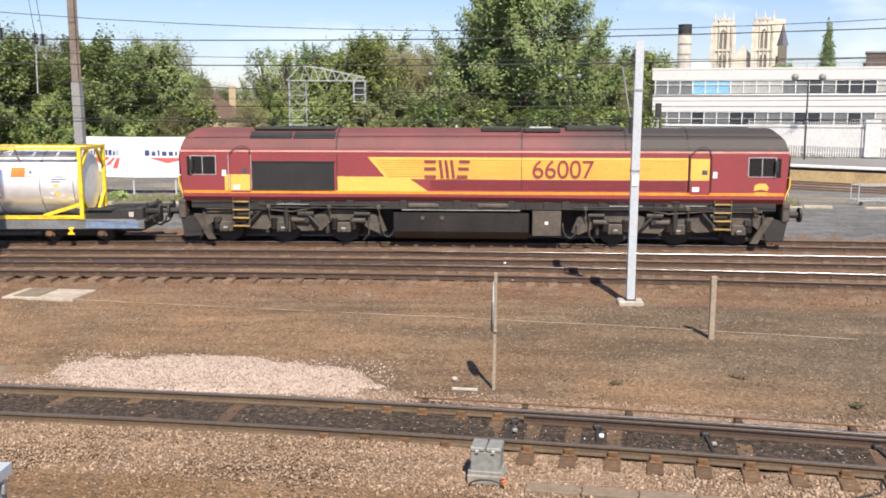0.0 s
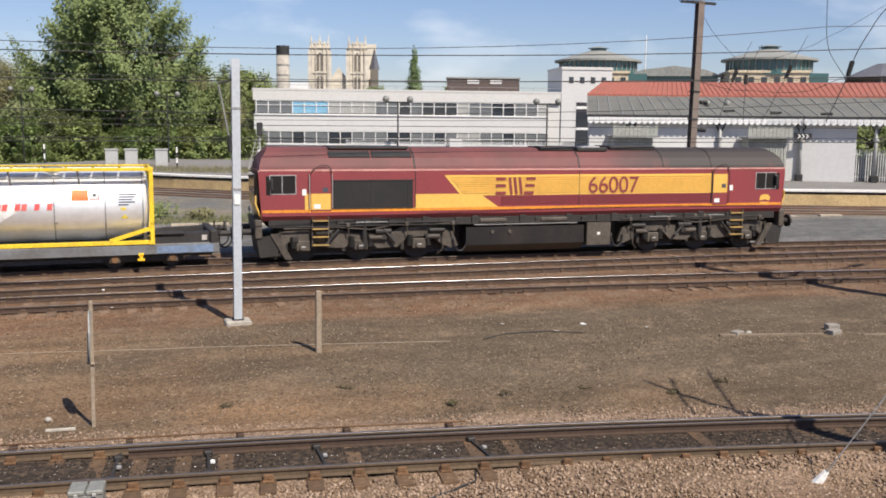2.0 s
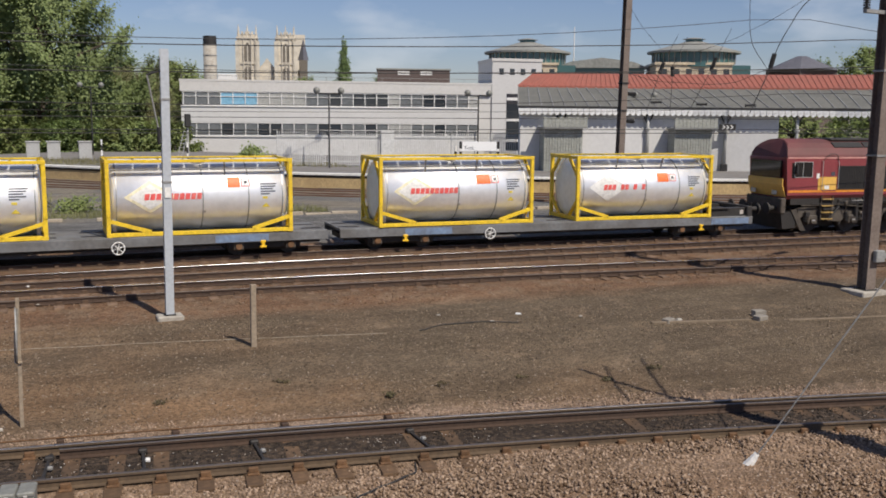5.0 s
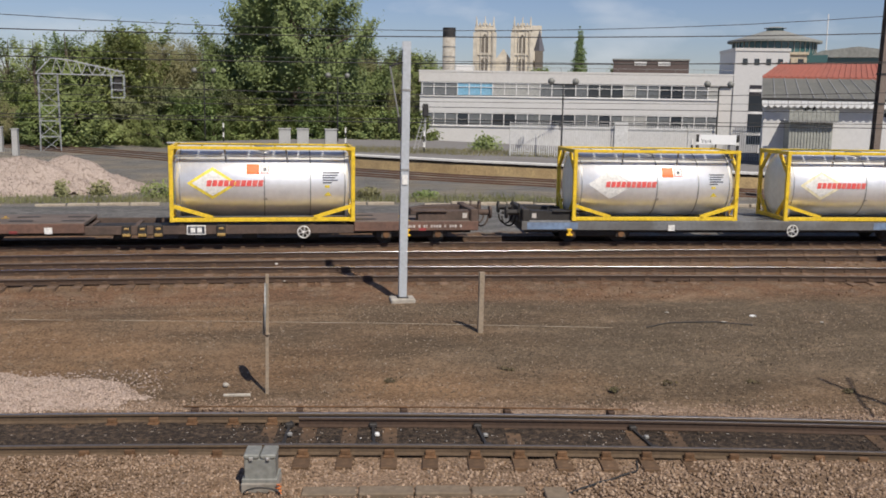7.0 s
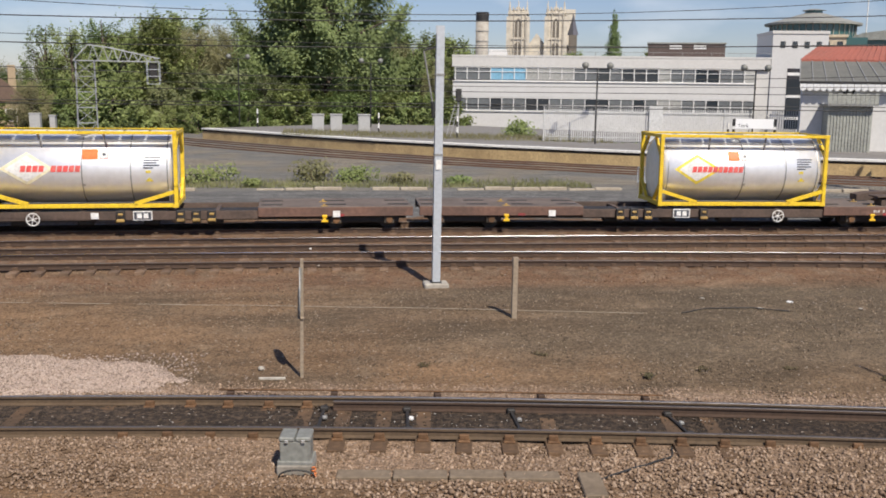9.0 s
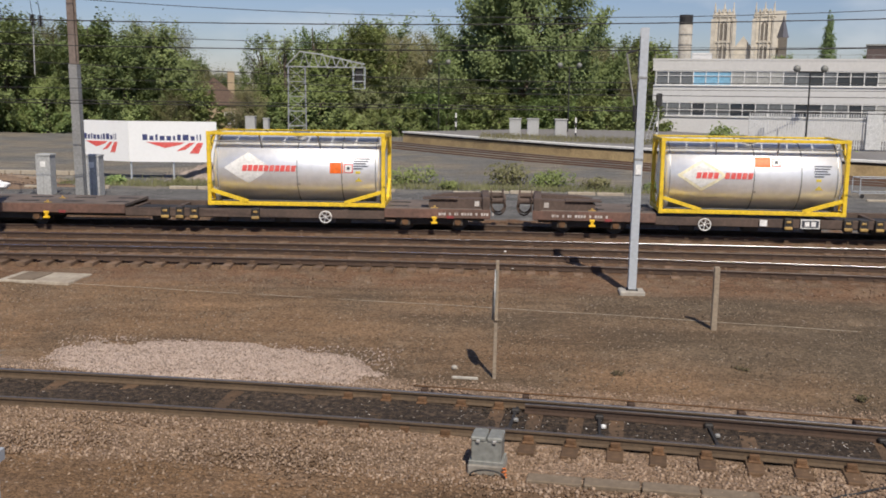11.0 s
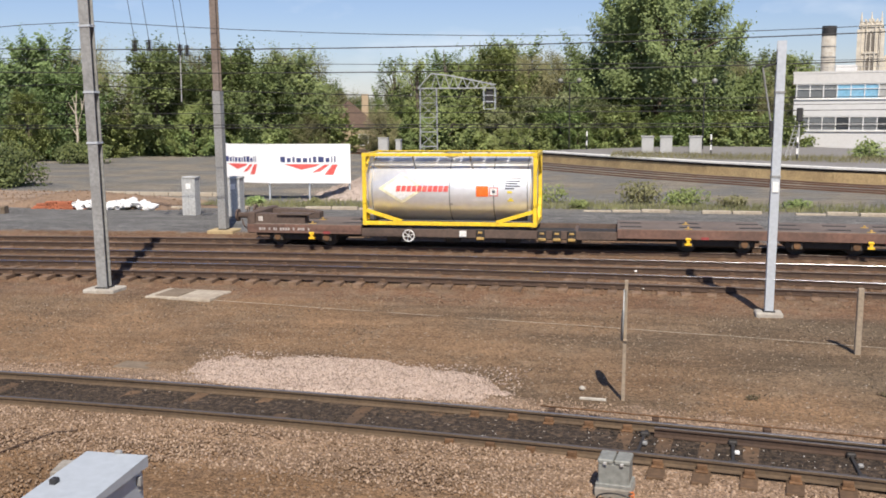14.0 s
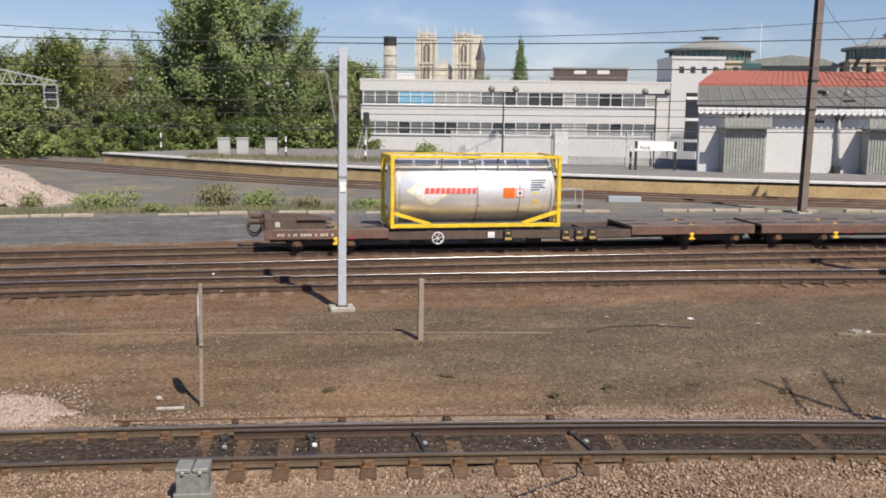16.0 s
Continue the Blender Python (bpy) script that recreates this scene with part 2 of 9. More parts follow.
    # stones: cells of differing brightness
    cells = n.new("ShaderNodeTexVoronoi")
    cells.inputs["Scale"].default_value = 27.0
    k.new(geo.outputs["Position"], cells.inputs["Vector"])
    tone = n.new("ShaderNodeSeparateColor")
    k.new(cells.outputs["Color"], tone.inputs[0])
    bright = ramp(calc("ADD", calc("MULTIPLY", tone.outputs[0], 0.6), calc("MULTIPLY", fine, 0.5)), 0.1, 1.0)
    hsv = n.new("ShaderNodeHueSaturation")
    t = n.new("ShaderNodeMapRange")
    t.inputs["To Min"].default_value, t.inputs["To Max"].default_value = 0.58, 1.5
    k.new(bright, t.inputs["Value"])
    # trodden streaks and patches drawn out along the tracks
    drawn = n.new("ShaderNodeMapping")
    drawn.inputs["Scale"].default_value = (0.22, 0.9, 1.0)
    drawn.inputs["Rotation"].default_value = (0, 0, 0.06)
    k.new(geo.outputs["Position"], drawn.inputs["Vector"])
    streak = n.new("ShaderNodeTexNoise")
    streak.inputs["Scale"].default_value, streak.inputs["Detail"].default_value, streak.inputs["Roughness"].default_value = 1.3, 9.0, 0.68
    k.new(drawn.outputs[0], streak.inputs["Vector"])
    wide = n.new("ShaderNodeMapRange")
    wide.inputs["From Min"].default_value, wide.inputs["From Max"].default_value = 0.30, 0.70
    wide.inputs["To Min"].default_value, wide.inputs["To Max"].default_value = 0.68, 1.36
    k.new(streak.outputs[0], wide.inputs["Value"])
    k.new(calc("MULTIPLY", t.outputs[0], wide.outputs[0]), hsv.inputs["Value"])
    k.new(c, hsv.inputs["Color"])
    # pale chips strewn about
    chips = n.new("ShaderNodeTexVoronoi")
    chips.inputs["Scale"].default_value = 5.0
    k.new(geo.outputs["Position"], chips.inputs["Vector"])
    chip = calc("LESS_THAN", chips.outputs["Distance"], 0.11)
    k.new(mixed(calc("MULTIPLY", chip, 0.75), hsv.outputs[0], (0.42, 0.36, 0.30)), b.inputs["Base Color"])
    relief = n.new("ShaderNodeBump")
    relief.inputs["Strength"].default_value, relief.inputs["Distance"].default_value = 0.9, 0.03
    k.new(calc("ADD", calc("MULTIPLY", cells.outputs["Distance"], -1.0), fine), relief.inputs["Height"])
    k.new(relief.outputs[0], b.inputs["Normal"])
    return m


def stone_material(name, a, c):
    """Loose stones, each of its own shade."""
    m = bpy.data.materials.new(name)
    m.use_nodes = True
    n, k = m.node_tree.nodes, m.node_tree.links
    b = n["Principled BSDF"]
    b.inputs["Roughness"].default_value = 0.9
    b.inputs["Specular IOR Level"].default_value = 0.25
    geo = n.new("ShaderNodeNewGeometry")
    r = n.new("ShaderNodeValToRGB")
    r.color_ramp.elements[0].color, r.color_ramp.elements[1].color = (*a, 1), (*c, 1)
    k.new(geo.outputs["Random Per Island"], r.inputs[0])
    k.new(r.outputs[0], b.inputs["Base Color"])
    return m


GROUND = ground_material()
RAIL_RUST = material("rusty_rail", (0.075, 0.046, 0.031), 0.75, 0.2, (0.06, 0.04, 0.03), 14, 1.5)
RAIL_TAN = material("tan_rusty_rail", (0.115, 0.078, 0.047), 0.8, 0.1, (0.065, 0.043, 0.028), 14, 1.5)
RAIL_TOP = material("polished_rail_head", (0.55, 0.56, 0.58), 0.22, 1.0, (0.35, 0.33, 0.32), 20, 2.0, 0.3, 0.02)
RAIL_WORN = material("worn_rail_head", (0.30, 0.275, 0.26), 0.36, 0.8, (0.16, 0.14, 0.13), 20, 2.0, 0.4, 0.03)
RAIL_DULL = material("dull_rail_head", (0.13, 0.11, 0.097), 0.5, 0.5, (0.12, 0.1, 0.09), 20, 2.0, 0.4, 0.03)
YARD_TIMBER = material("brown_dusty_sleeper", (0.168, 0.108, 0.068), 0.9, 0, (0.072, 0.048, 0.032), 9, 1.2, 0.6, 0.5, 0.2, 0.25)
RUST_TIMBER = material("rusty_sleeper", (0.112, 0.066, 0.035), 0.9, 0, (0.055, 0.037, 0.023), 9, 1.2, 0.6, 0.5, 0.2, 0.25)
CHAIR = material("rail_chair", (0.165, 0.085, 0.038), 0.85, 0.1, (0.08, 0.05, 0.03), 22, 3, 0.5, 0.4, 0.2, 0.2)
GALV = material("galvanised_steel", (0.50, 0.53, 0.56), 0.5, 0.25, (0.45, 0.47, 0.49), 12, 0.8, 0.4, 0.03, 0.05)
GALV_DULL = material("weathered_galvanised_steel", (0.30, 0.30, 0.29), 0.6, 0.2, (0.18, 0.17, 0.16), 12, 0.8, 0.6, 0.08)
MAST_BROWN = material("rusty_brown_mast_paint", (0.19, 0.15, 0.125), 0.7, 0, (0.11, 0.08, 0.062), 12, 1.2, 0.6, 0.1)
BLACK_STEEL = material("black_steel", (0.022, 0.021, 0.021), 0.6, 0, (0.05, 0.045, 0.04), 14, 2, 0.5, 0.1)
CONCRETE = material("pale_concrete", (0.40, 0.37, 0.32), 0.9, 0, (0.24, 0.21, 0.17), 14, 1.6, 0.6, 0.25)
TAN_CONCRETE = material("tan_weathered_concrete", (0.40, 0.345, 0.27), 0.9, 0, (0.25, 0.20, 0.15), 12, 1.6, 0.6, 0.3)
OLD_CONCRETE = material("old_concrete", (0.27, 0.245, 0.21), 0.9, 0, (0.15, 0.13, 0.10), 12, 1.6, 0.6, 0.3)
DIRTY_CONCRETE = material("dirty_brown_concrete", (0.19, 0.145, 0.10), 0.9, 0, (0.12, 0.088, 0.058), 12, 1.6, 0.6, 0.3)
POST_WOOD = material("weathered_brown_post", (0.30, 0.24, 0.175), 0.9, 0, (0.2, 0.155, 0.11), 14, 2.0, 0.5, 0.1)
YELLOW_CONCRETE = material("yellowish_concrete", (0.42, 0.32, 0.17), 0.9, 0, (0.26, 0.2, 0.12), 12, 1.6, 0.6, 0.25)
BALLAST = stone_material("ballast_stones", (0.10, 0.062, 0.036), (0.31, 0.218, 0.145))
PALE_BALLAST = stone_material("pale_ballast_stones", (0.15, 0.10, 0.068), (0.41, 0.300, 0.215))
PINK_GRAVEL = stone_material("pink_gravel_stones", (0.20, 0.15, 0.118), (0.52, 0.415, 0.345))
DIRT_STONES = stone_material("mixed_yard_stones", (0.06, 0.044, 0.031), (0.38, 0.295, 0.21))
RUST_BALLAST = stone_material("rusty_ballast_stones", (0.105, 0.061, 0.036), (0.275, 0.182, 0.115))
GREY_STONES = stone_material("grey_stones", (0.026, 0.021, 0.017), (0.085, 0.064, 0.047))

# ---- ground ----
def grid_line(lo, hi, fine_lo, fine_hi, fine, outer):
    left = [fine_lo - (fine_lo - lo) * (i / outer) ** 2.2 for i in range(outer, 0, -1)]
    right = [fine_hi + (hi - fine_hi) * (i / outer) ** 2.2 for i in range(1, outer + 1)]
    return left + list(np.arange(fine_lo, fine_hi + 1e-6, fine)) + right


def build_ground():
    xs = grid_line(-2600, 2600, -46, 46, 0.4, 14)
    ys = grid_line(-900, 3600, 4.8, 46, 0.3, 14)
    verts, faces, nx = [], [], len(xs)
    for y in ys:
        for x in xs:
            z = ground_z(x, y) if abs(x) < 400 and -50 < y < 400 else -0.2
            if abs(x) < 60 and 4 < y < 60:
                rough = 0.02 if y >= 26 or abs(y - curve_y(NEAR, x)) < 1.7 else 0.05
                z += rough * noise.noise((x * 0.55, y * 0.55, 0)) + rough * 0.5 * noise.noise((x * 2.1, y * 2.1, 3))
            verts.append((x, y, z))
    for j in range(len(ys) - 1):
        for i in range(nx - 1):
            a = j * nx + i
            faces.append((a, a + 1, a + nx + 1, a + nx))
    ob = new("ground", raw("ground", verts, faces, GROUND, True))
    tagged(ob, "brown stony railway yard ground with dirt and ballast", "ground", kind="structure")


build_ground()

OCTA = np.array([(1, 0, 0), (-1, 0, 0), (0, 1, 0), (0, -1, 0), (0, 0, 1), (0, 0, -1)], float)
OCTA_FACES = [(0, 2, 4), (2, 1, 4), (1, 3, 4), (3, 0, 4), (2, 0, 5), (1, 2, 5), (3, 1, 5), (0, 3, 5)]


def stones(name, places, sizes, mat, label, category="stones", seed=1):
    """Many loose stones in one mesh of broken octahedra."""
    rng = np.random.default_rng(seed)
    count = len(places)
    v = OCTA[None] * rng.uniform(0.55, 1.25, (count, 6, 1)) * np.array(sizes)[:, None, None]
    v *= rng.uniform(0.7, 1.2, (count, 1, 3))
    a = rng.uniform(0, 6.28, count)
    c, s = np.cos(a), np.sin(a)
    b = rng.uniform(0, 0.9, count)
    cb, sb = np.cos(b)[:, None], np.sin(b)[:, None]
    x, y, z = v[..., 0], v[..., 1], v[..., 2]
    y, z = y * cb - z * sb, y * sb + z * cb
    x, y = x * c[:, None] - y * s[:, None], x * s[:, None] + y * c[:, None]
    v = np.stack([x, y, z], -1) + np.array(places)[:, None]
    f = (np.array(OCTA_FACES)[None] + 6 * np.arange(count)[:, None, None]).reshape(-1, 3)
    mesh = bpy.data.meshes.new(name)
    mesh.vertices.add(count * 6)
    mesh.vertices.foreach_set("co", v.reshape(-1))
    mesh.loops.add(len(f) * 3)
    mesh.loops.foreach_set("vertex_index", f.reshape(-1))
    mesh.polygons.add(len(f))
    mesh.polygons.foreach_set("loop_start", np.arange(len(f)) * 3)
    mesh.materials.append(mat)
    mesh.update(calc_edges=True)
    return tagged(new(name, mesh), label, category, kind="stuff")


def strew(count, x0, x1, lo, hi, line, small, large, seed, lift=0.3):
    """Places for stones in a band beside a track's line."""
    rng = np.random.default_rng(seed)
    out, sizes = [], []
    for x, w, s in zip(rng.uniform(x0, x1, count), rng.uniform(lo, hi, count), rng.uniform(small, large, count)):
        y = curve_y(line, x) + w
        out.append((x, y, ground_z(x, y) + s * lift))
        sizes.append(s)
    return out, sizes


# ---- tracks ----
RAIL_PROFILE = [(-0.07, -0.155), (0.07, -0.155), (0.07, -0.14), (0.012, -0.12), (0.012, -0.045), (0.036, -0.036), (0.036, -0.004), (-0.036, -0.004), (-0.036, -0.036), (-0.012, -0.045), (-0.012, -0.12), (-0.07, -0.14)]
HEAD_PROFILE = [(-0.033, -0.006), (0.033, -0.006), (0.030, 0.0), (-0.030, 0.0)]
sleeper_mesh = done("sleeper", box(bmesh.new(), -0.125, 0.125, -1.3, 1.3, -0.285, -0.155, 0.01), YARD_TIMBER)
rusty_sleeper_mesh = done("sleeper", box(bmesh.new(), -0.125, 0.125, -1.3, 1.3, -0.285, -0.155, 0.01), RUST_TIMBER)
chair_bm = box(bmesh.new(), -0.09, 0.09, -0.18, 0.18, -0.158, -0.125, 0.01)
box(chair_bm, -0.075, 0.075, -0.12, -0.05, -0.13, -0.05, 0.012)
box(chair_bm, -0.075, 0.075, 0.05, 0.12, -0.13, -0.05, 0.012)
chair_mesh = done("rail_chair", chair_bm, CHAIR)
YARD_CHAIR = material("dusty_rail_chair", (0.115, 0.068, 0.040), 0.85, 0.1, (0.06, 0.04, 0.027), 22, 3, 0.5, 0.4, 0.2, 0.2)
chair_bm = box(bmesh.new(), -0.09, 0.09, -0.15, 0.15, -0.158, -0.135, 0.008)
box(chair_bm, -0.07, 0.07, -0.10, -0.04, -0.14, -0.07, 0.01)
box(chair_bm, -0.07, 0.07, 0.04, 0.10, -0.14, -0.07, 0.01)
yard_chair_mesh = done("rail_chair", chair_bm, YARD_CHAIR)


def build_track(label, line, z, x0, x1, heads, sleepers, chairs=None, gap=0.66, step=0.75, web=None):
    ob = thing("railway_track", label, "track", group="yard tracks", kind="structure")
    for side, head in zip((-0.7525, 0.7525), heads):
        rail = put("rail", raw("rail", *sweep([(w + side, h) for w, h in RAIL_PROFILE], line, x0, x1, step, z), web or RAIL_RUST), ob)
        put("rail_head", raw("rail_head", *sweep([(w + side, h) for w, h in HEAD_PROFILE], line, x0, x1, step, z), head), rail, "worn running surface of the rail")
    rng = random.Random(int(line[0] * 10))
    x = x0
    while x < x1:
        s = (curve_y(line, x + 0.1) - curve_y(line, x - 0.1)) / 0.2
        m = pose(x, curve_y(line, x), z + rng.uniform(-0.012, 0.006), 0, 0, math.degrees(math.atan(s)) + rng.uniform(-0.8, 0.8))
        put("sleeper", sleepers, ob, at=m)
        if chairs and chairs[0] < x < chairs[1]:
            for side in (-0.7525, 0.7525):
                put("rail_chair", chair_mesh if web else yard_chair_mesh, ob, at=m @ pose(0, side, 0))
        x += gap * rng.uniform(0.97, 1.03)
    return ob


build_track("near running line with rusty rails and oily sleepers", NEAR, NEAR_Z, -24, 26, (RAIL_DULL, RAIL_WORN), rusty_sleeper_mesh, (-3, 22), web=RAIL_TAN)
build_track("yard line with shiny rail heads and dark sleepers", TRACK_A, 0.0, -44, 50, (RAIL_DULL, RAIL_TOP), sleeper_mesh, (-34, 40))
build_track("yard line with shiny rail heads and worn sleepers", TRACK_B, 0.0, -44, 50, (RAIL_DULL, RAIL_TOP), sleeper_mesh, (-34, 40))
build_track("line on which the freight train runs", TRAIN, 0.0, -46, 56, (RAIL_DULL, RAIL_DULL), sleeper_mesh, (-34, 40))

# closing switch rail inside the far rail of the near track
switch = thing("switch_rail", "dark oily switch rail beside the far running rail", "rail", kind="structure")
blade = put("rail", raw("rail", *sweep([(w + 0.52, h) for w, h in RAIL_PROFILE], NEAR, 0.3, 26, 0.75, NEAR_Z), RAIL_RUST), switch)
put("rail_head", raw("rail_head", *sweep([(w + 0.52, h) for w, h in HEAD_PROFILE], NEAR, 0.3, 26, 0.75, NEAR_Z), RAIL_DULL), blade, "dull worn rail head")

# ---- the freight train ----
MAROON = material("maroon_loco_paint", (0.25, 0.046, 0.052), 0.42, 0, (0.19, 0.048, 0.048), 10, 0.7, 0.5, 0.01, 0.04, coat=0.2)
ROOF_MAROON = material("sooty_maroon_roof", (0.172, 0.050, 0.048), 0.68, 0, (0.10, 0.042, 0.038), 3, 0.5, 0.7, 0.01, 0.05)


def soot(m, lo, hi, amount, colour=(0.042, 0.033, 0.030)):
    """Exhaust soot that thickens along the roof towards hi, in streaks."""
    n, k = m.node_tree.nodes, m.node_tree.links
    b = n["Principled BSDF"]
    co, cut = n.new("ShaderNodeTexCoord"), n.new("ShaderNodeSeparateXYZ")
    k.new(co.outputs["Object"], cut.inputs[0])
    grow = n.new("ShaderNodeMapRange")
    grow.inputs["From Min"].default_value, grow.inputs["From Max"].default_value = lo, hi
    k.new(cut.outputs[0], grow.inputs["Value"])
    streak = n.new("ShaderNodeTexNoise")
    streak.inputs["Scale"].default_value, streak.inputs["Detail"].default_value = 0.9, 7.0
    k.new(co.outputs["Object"], streak.inputs["Vector"])
    shape = n.new("ShaderNodeMapRange")
    shape.inputs["From Min"].default_value, shape.inputs["From Max"].default_value = 0.18, 0.5
    k.new(streak.outputs[0], shape.inputs["Value"])
    both = n.new("ShaderNodeMath")
    both.operation = "MULTIPLY_ADD"
    k.new(grow.outputs[0], both.inputs[0])
    k.new(shape.outputs[0], both.inputs[1])
    both.inputs[2].default_value = 0.12
    size = n.new("ShaderNodeMath")
    size.operation, size.inputs[1].default_value, size.use_clamp = "MULTIPLY", amount, True
    k.new(both.outputs[0], size.inputs[0])
    mix = n.new("ShaderNodeMixRGB")
    mix.inputs[2].default_value = (*colour, 1)
    k.new(size.outputs[0], mix.inputs[0])
    k.new(b.inputs["Base Color"].links[0].from_socket, mix.inputs[1])
    k.new(mix.outputs[0], b.inputs["Base Color"])


soot(ROOF_MAROON, 2.2, 6.0, 1.15)
GOLD = material("gold_loco_paint", (0.76, 0.46, 0.10), 0.4, 0, (0.66, 0.38, 0.08), 10, 0.9, 0.5, 0.01, 0.04, coat=0.2)
ORANGE = material("orange_stripe_paint", (0.75, 0.27, 0.03), 0.4, 0, (0.5, 0.2, 0.05), 10, 1.5, 0.4, 0.02)
# pale pink that stands for light catching the cantrail gutter
PINK_HIGHLIGHT = material("pink_gutter_highlight", (0.60, 0.31, 0.27), 0.35, 0, (0.4, 0.14, 0.12), 12, 1.5, 0.5, 0.02)
GRIME = material("bogie_grime", (0.088, 0.072, 0.056), 0.7, 0, (0.034, 0.027, 0.022), 10, 2.0, 0.7, 0.25)
# grime, kept near black to take in the shade under the body
GRIME_AND_SHADE = material("underframe_grime_and_shade", (0.030, 0.026, 0.023), 0.65, 0, (0.016, 0.014, 0.012), 10, 2.0, 0.6, 0.2)
GRILLE = material("black_grille", (0.018, 0.017, 0.017), 0.7, 0, (0.035, 0.03, 0.028), 14, 2, 0.5, 0.1)
WINDOW_DARK = glass("dark_window", (0.012, 0.014, 0.016))
PALE_METAL = material("pale_metal_trim", (0.55, 0.54, 0.52), 0.4, 0.5, (0.35, 0.33, 0.3), 16, 2, 0.4, 0.03)
WHITE_PAINT = material("white_paint", (0.78, 0.77, 0.74), 0.5, 0, (0.55, 0.53, 0.48), 12, 1.5, 0.4, 0.03)
YELLOW_FRAME = material("yellow_frame_paint", (0.80, 0.55, 0.03), 0.45, 0, (0.55, 0.36, 0.05), 12, 2.0, 0.4, 0.03, coat=0.15)
TANK_SKIN = material("brushed_aluminium_cladding", (0.95, 0.95, 0.95), 0.42, 0.64, (0.84, 0.83, 0.82), 5, 0.7, 0.4, 0.012, 0.04)
TANK_END = material("dull_tank_end", (0.42, 0.42, 0.42), 0.5, 0.5, (0.25, 0.24, 0.23), 6, 1.2, 0.6, 0.04)
STRAP = material("dull_strap", (0.42, 0.42, 0.42), 0.5, 0.5, (0.15, 0.15, 0.15), 10, 2, 0.4, 0.03)
RED_PAINT = material("red_marking", (0.72, 0.10, 0.09), 0.5, 0, (0.6, 0.22, 0.18), 8, 4.0, 0.5, 0.0)
ORANGE_PLATE = material("orange_plate", (0.85, 0.16, 0.02), 0.5, 0, (0.6, 0.16, 0.05), 10, 3, 0.4, 0.0)
CREAM = material("cream_diamond", (0.80, 0.74, 0.52), 0.5, 0, (0.7, 0.6, 0.35), 10, 3, 0.4, 0.0)
LEMON = material("yellow_diamond", (0.85, 0.68, 0.08), 0.5, 0, (0.7, 0.55, 0.1), 10, 3, 0.4, 0.0)
INK = material("dark_marking", (0.06, 0.065, 0.08), 0.6, 0, (0.1, 0.1, 0.1), 10, 3, 0.4, 0.0)
BROWN_DECK = material("brown_wagon_deck", (0.150, 0.118, 0.098), 0.8, 0, (0.085, 0.066, 0.055), 8, 0.9, 0.7, 0.10)
BROWN_SIDE = material("rusty_brown_wagon_side", (0.170, 0.092, 0.066), 0.7, 0, (0.085, 0.055, 0.043), 8, 1.1, 0.7, 0.08)
BROWN_DARK = material("dark_brown_headstock", (0.105, 0.072, 0.056), 0.85, 0, (0.055, 0.040, 0.033), 10, 1.5, 0.6, 0.1)
GREY_DECK = material("blue_grey_wagon_paint", (0.165, 0.168, 0.172), 0.7, 0, (0.085, 0.075, 0.063), 8, 1.0, 0.7, 0.08)
BLUE_PATCH = material("faded_blue_paint", (0.17, 0.24, 0.36), 0.6, 0, (0.12, 0.13, 0.15), 8, 1.5, 0.6, 0.05)
TANK_BLACK = material("oily_black_tank", (0.02, 0.018, 0.018), 0.33, 0, (0.045, 0.036, 0.03), 10, 1.2, 0.5, 0.02)
WALKWAY = material("pale_walkway_plate", (0.66, 0.62, 0.54), 0.6, 0.1, (0.42, 0.41, 0.38), 10, 1.5, 0.5, 0.03)
STEP_GOLD = material("worn_gold_tread", (0.42, 0.27, 0.08), 0.7, 0, (0.14, 0.1, 0.06), 14, 3, 0.7, 0.1)
RED_PANEL = material("faded_red_panel", (0.30, 0.045, 0.045), 0.7, 0, (0.16, 0.05, 0.045), 12, 3, 0.5, 0.02)
STENCIL = material("dull_stencil_white", (0.52, 0.48, 0.44), 0.8, 0, (0.3, 0.25, 0.22), 14, 3, 0.6, 0.0)
YELLOW_HOOK = material("yellow_hook_paint", (0.85, 0.52, 0.02), 0.5, 0, (0.6, 0.36, 0.04), 12, 3, 0.3, 0.02)

SPEED = [(0, 8.12), (1.5, 8.1), (6.75, 7.8), (13.7, 7.68), (16, 7.66)]


def run_at(t):
    """How far the train has run by t seconds."""
    n = max(1, round(t * 50))
    v = np.interp(np.linspace(0, t, n + 1), [a for a, _ in SPEED], [b for _, b in SPEED])
    return float(((v[1:] + v[:-1]) / 2).sum() * t / n)


def along(u):
    """The poses of a vehicle that rides u metres from the train's mark."""
    rows = []
    for t in range(17):
        x = run_at(t) + u
        s = (curve_y(TRAIN, x + 3) - curve_y(TRAIN, x - 3)) / 6
        rows.append((float(t), pose(x, curve_y(TRAIN, x), 0, 0, 0, math.degrees(math.atan(s)))))
    return rows


RIDERS = []


def rides(ob, u):
    RIDERS.append((ob, u))
    return ob


def polar(bm, outline, length, ends):
    """A body drawn along x from a cross-section of (y, z), its ends drawn in by ends(z)."""
    rings = []
    for s in (-1, 1):
        rings.append([bm.verts.new((s * (length / 2 - ends(z)), y, z)) for y, z in outline])
    n = len(outline)
    for i in range(n):
        j = (i + 1) % n
        bm.faces.new((rings[0][i], rings[0][j], rings[1][j], rings[1][i]))
    bm.faces.new(rings[0][::-1])
    bm.faces.new(rings[1])
    bmesh.ops.recalc_face_normals(bm, faces=bm.faces)
    return bm


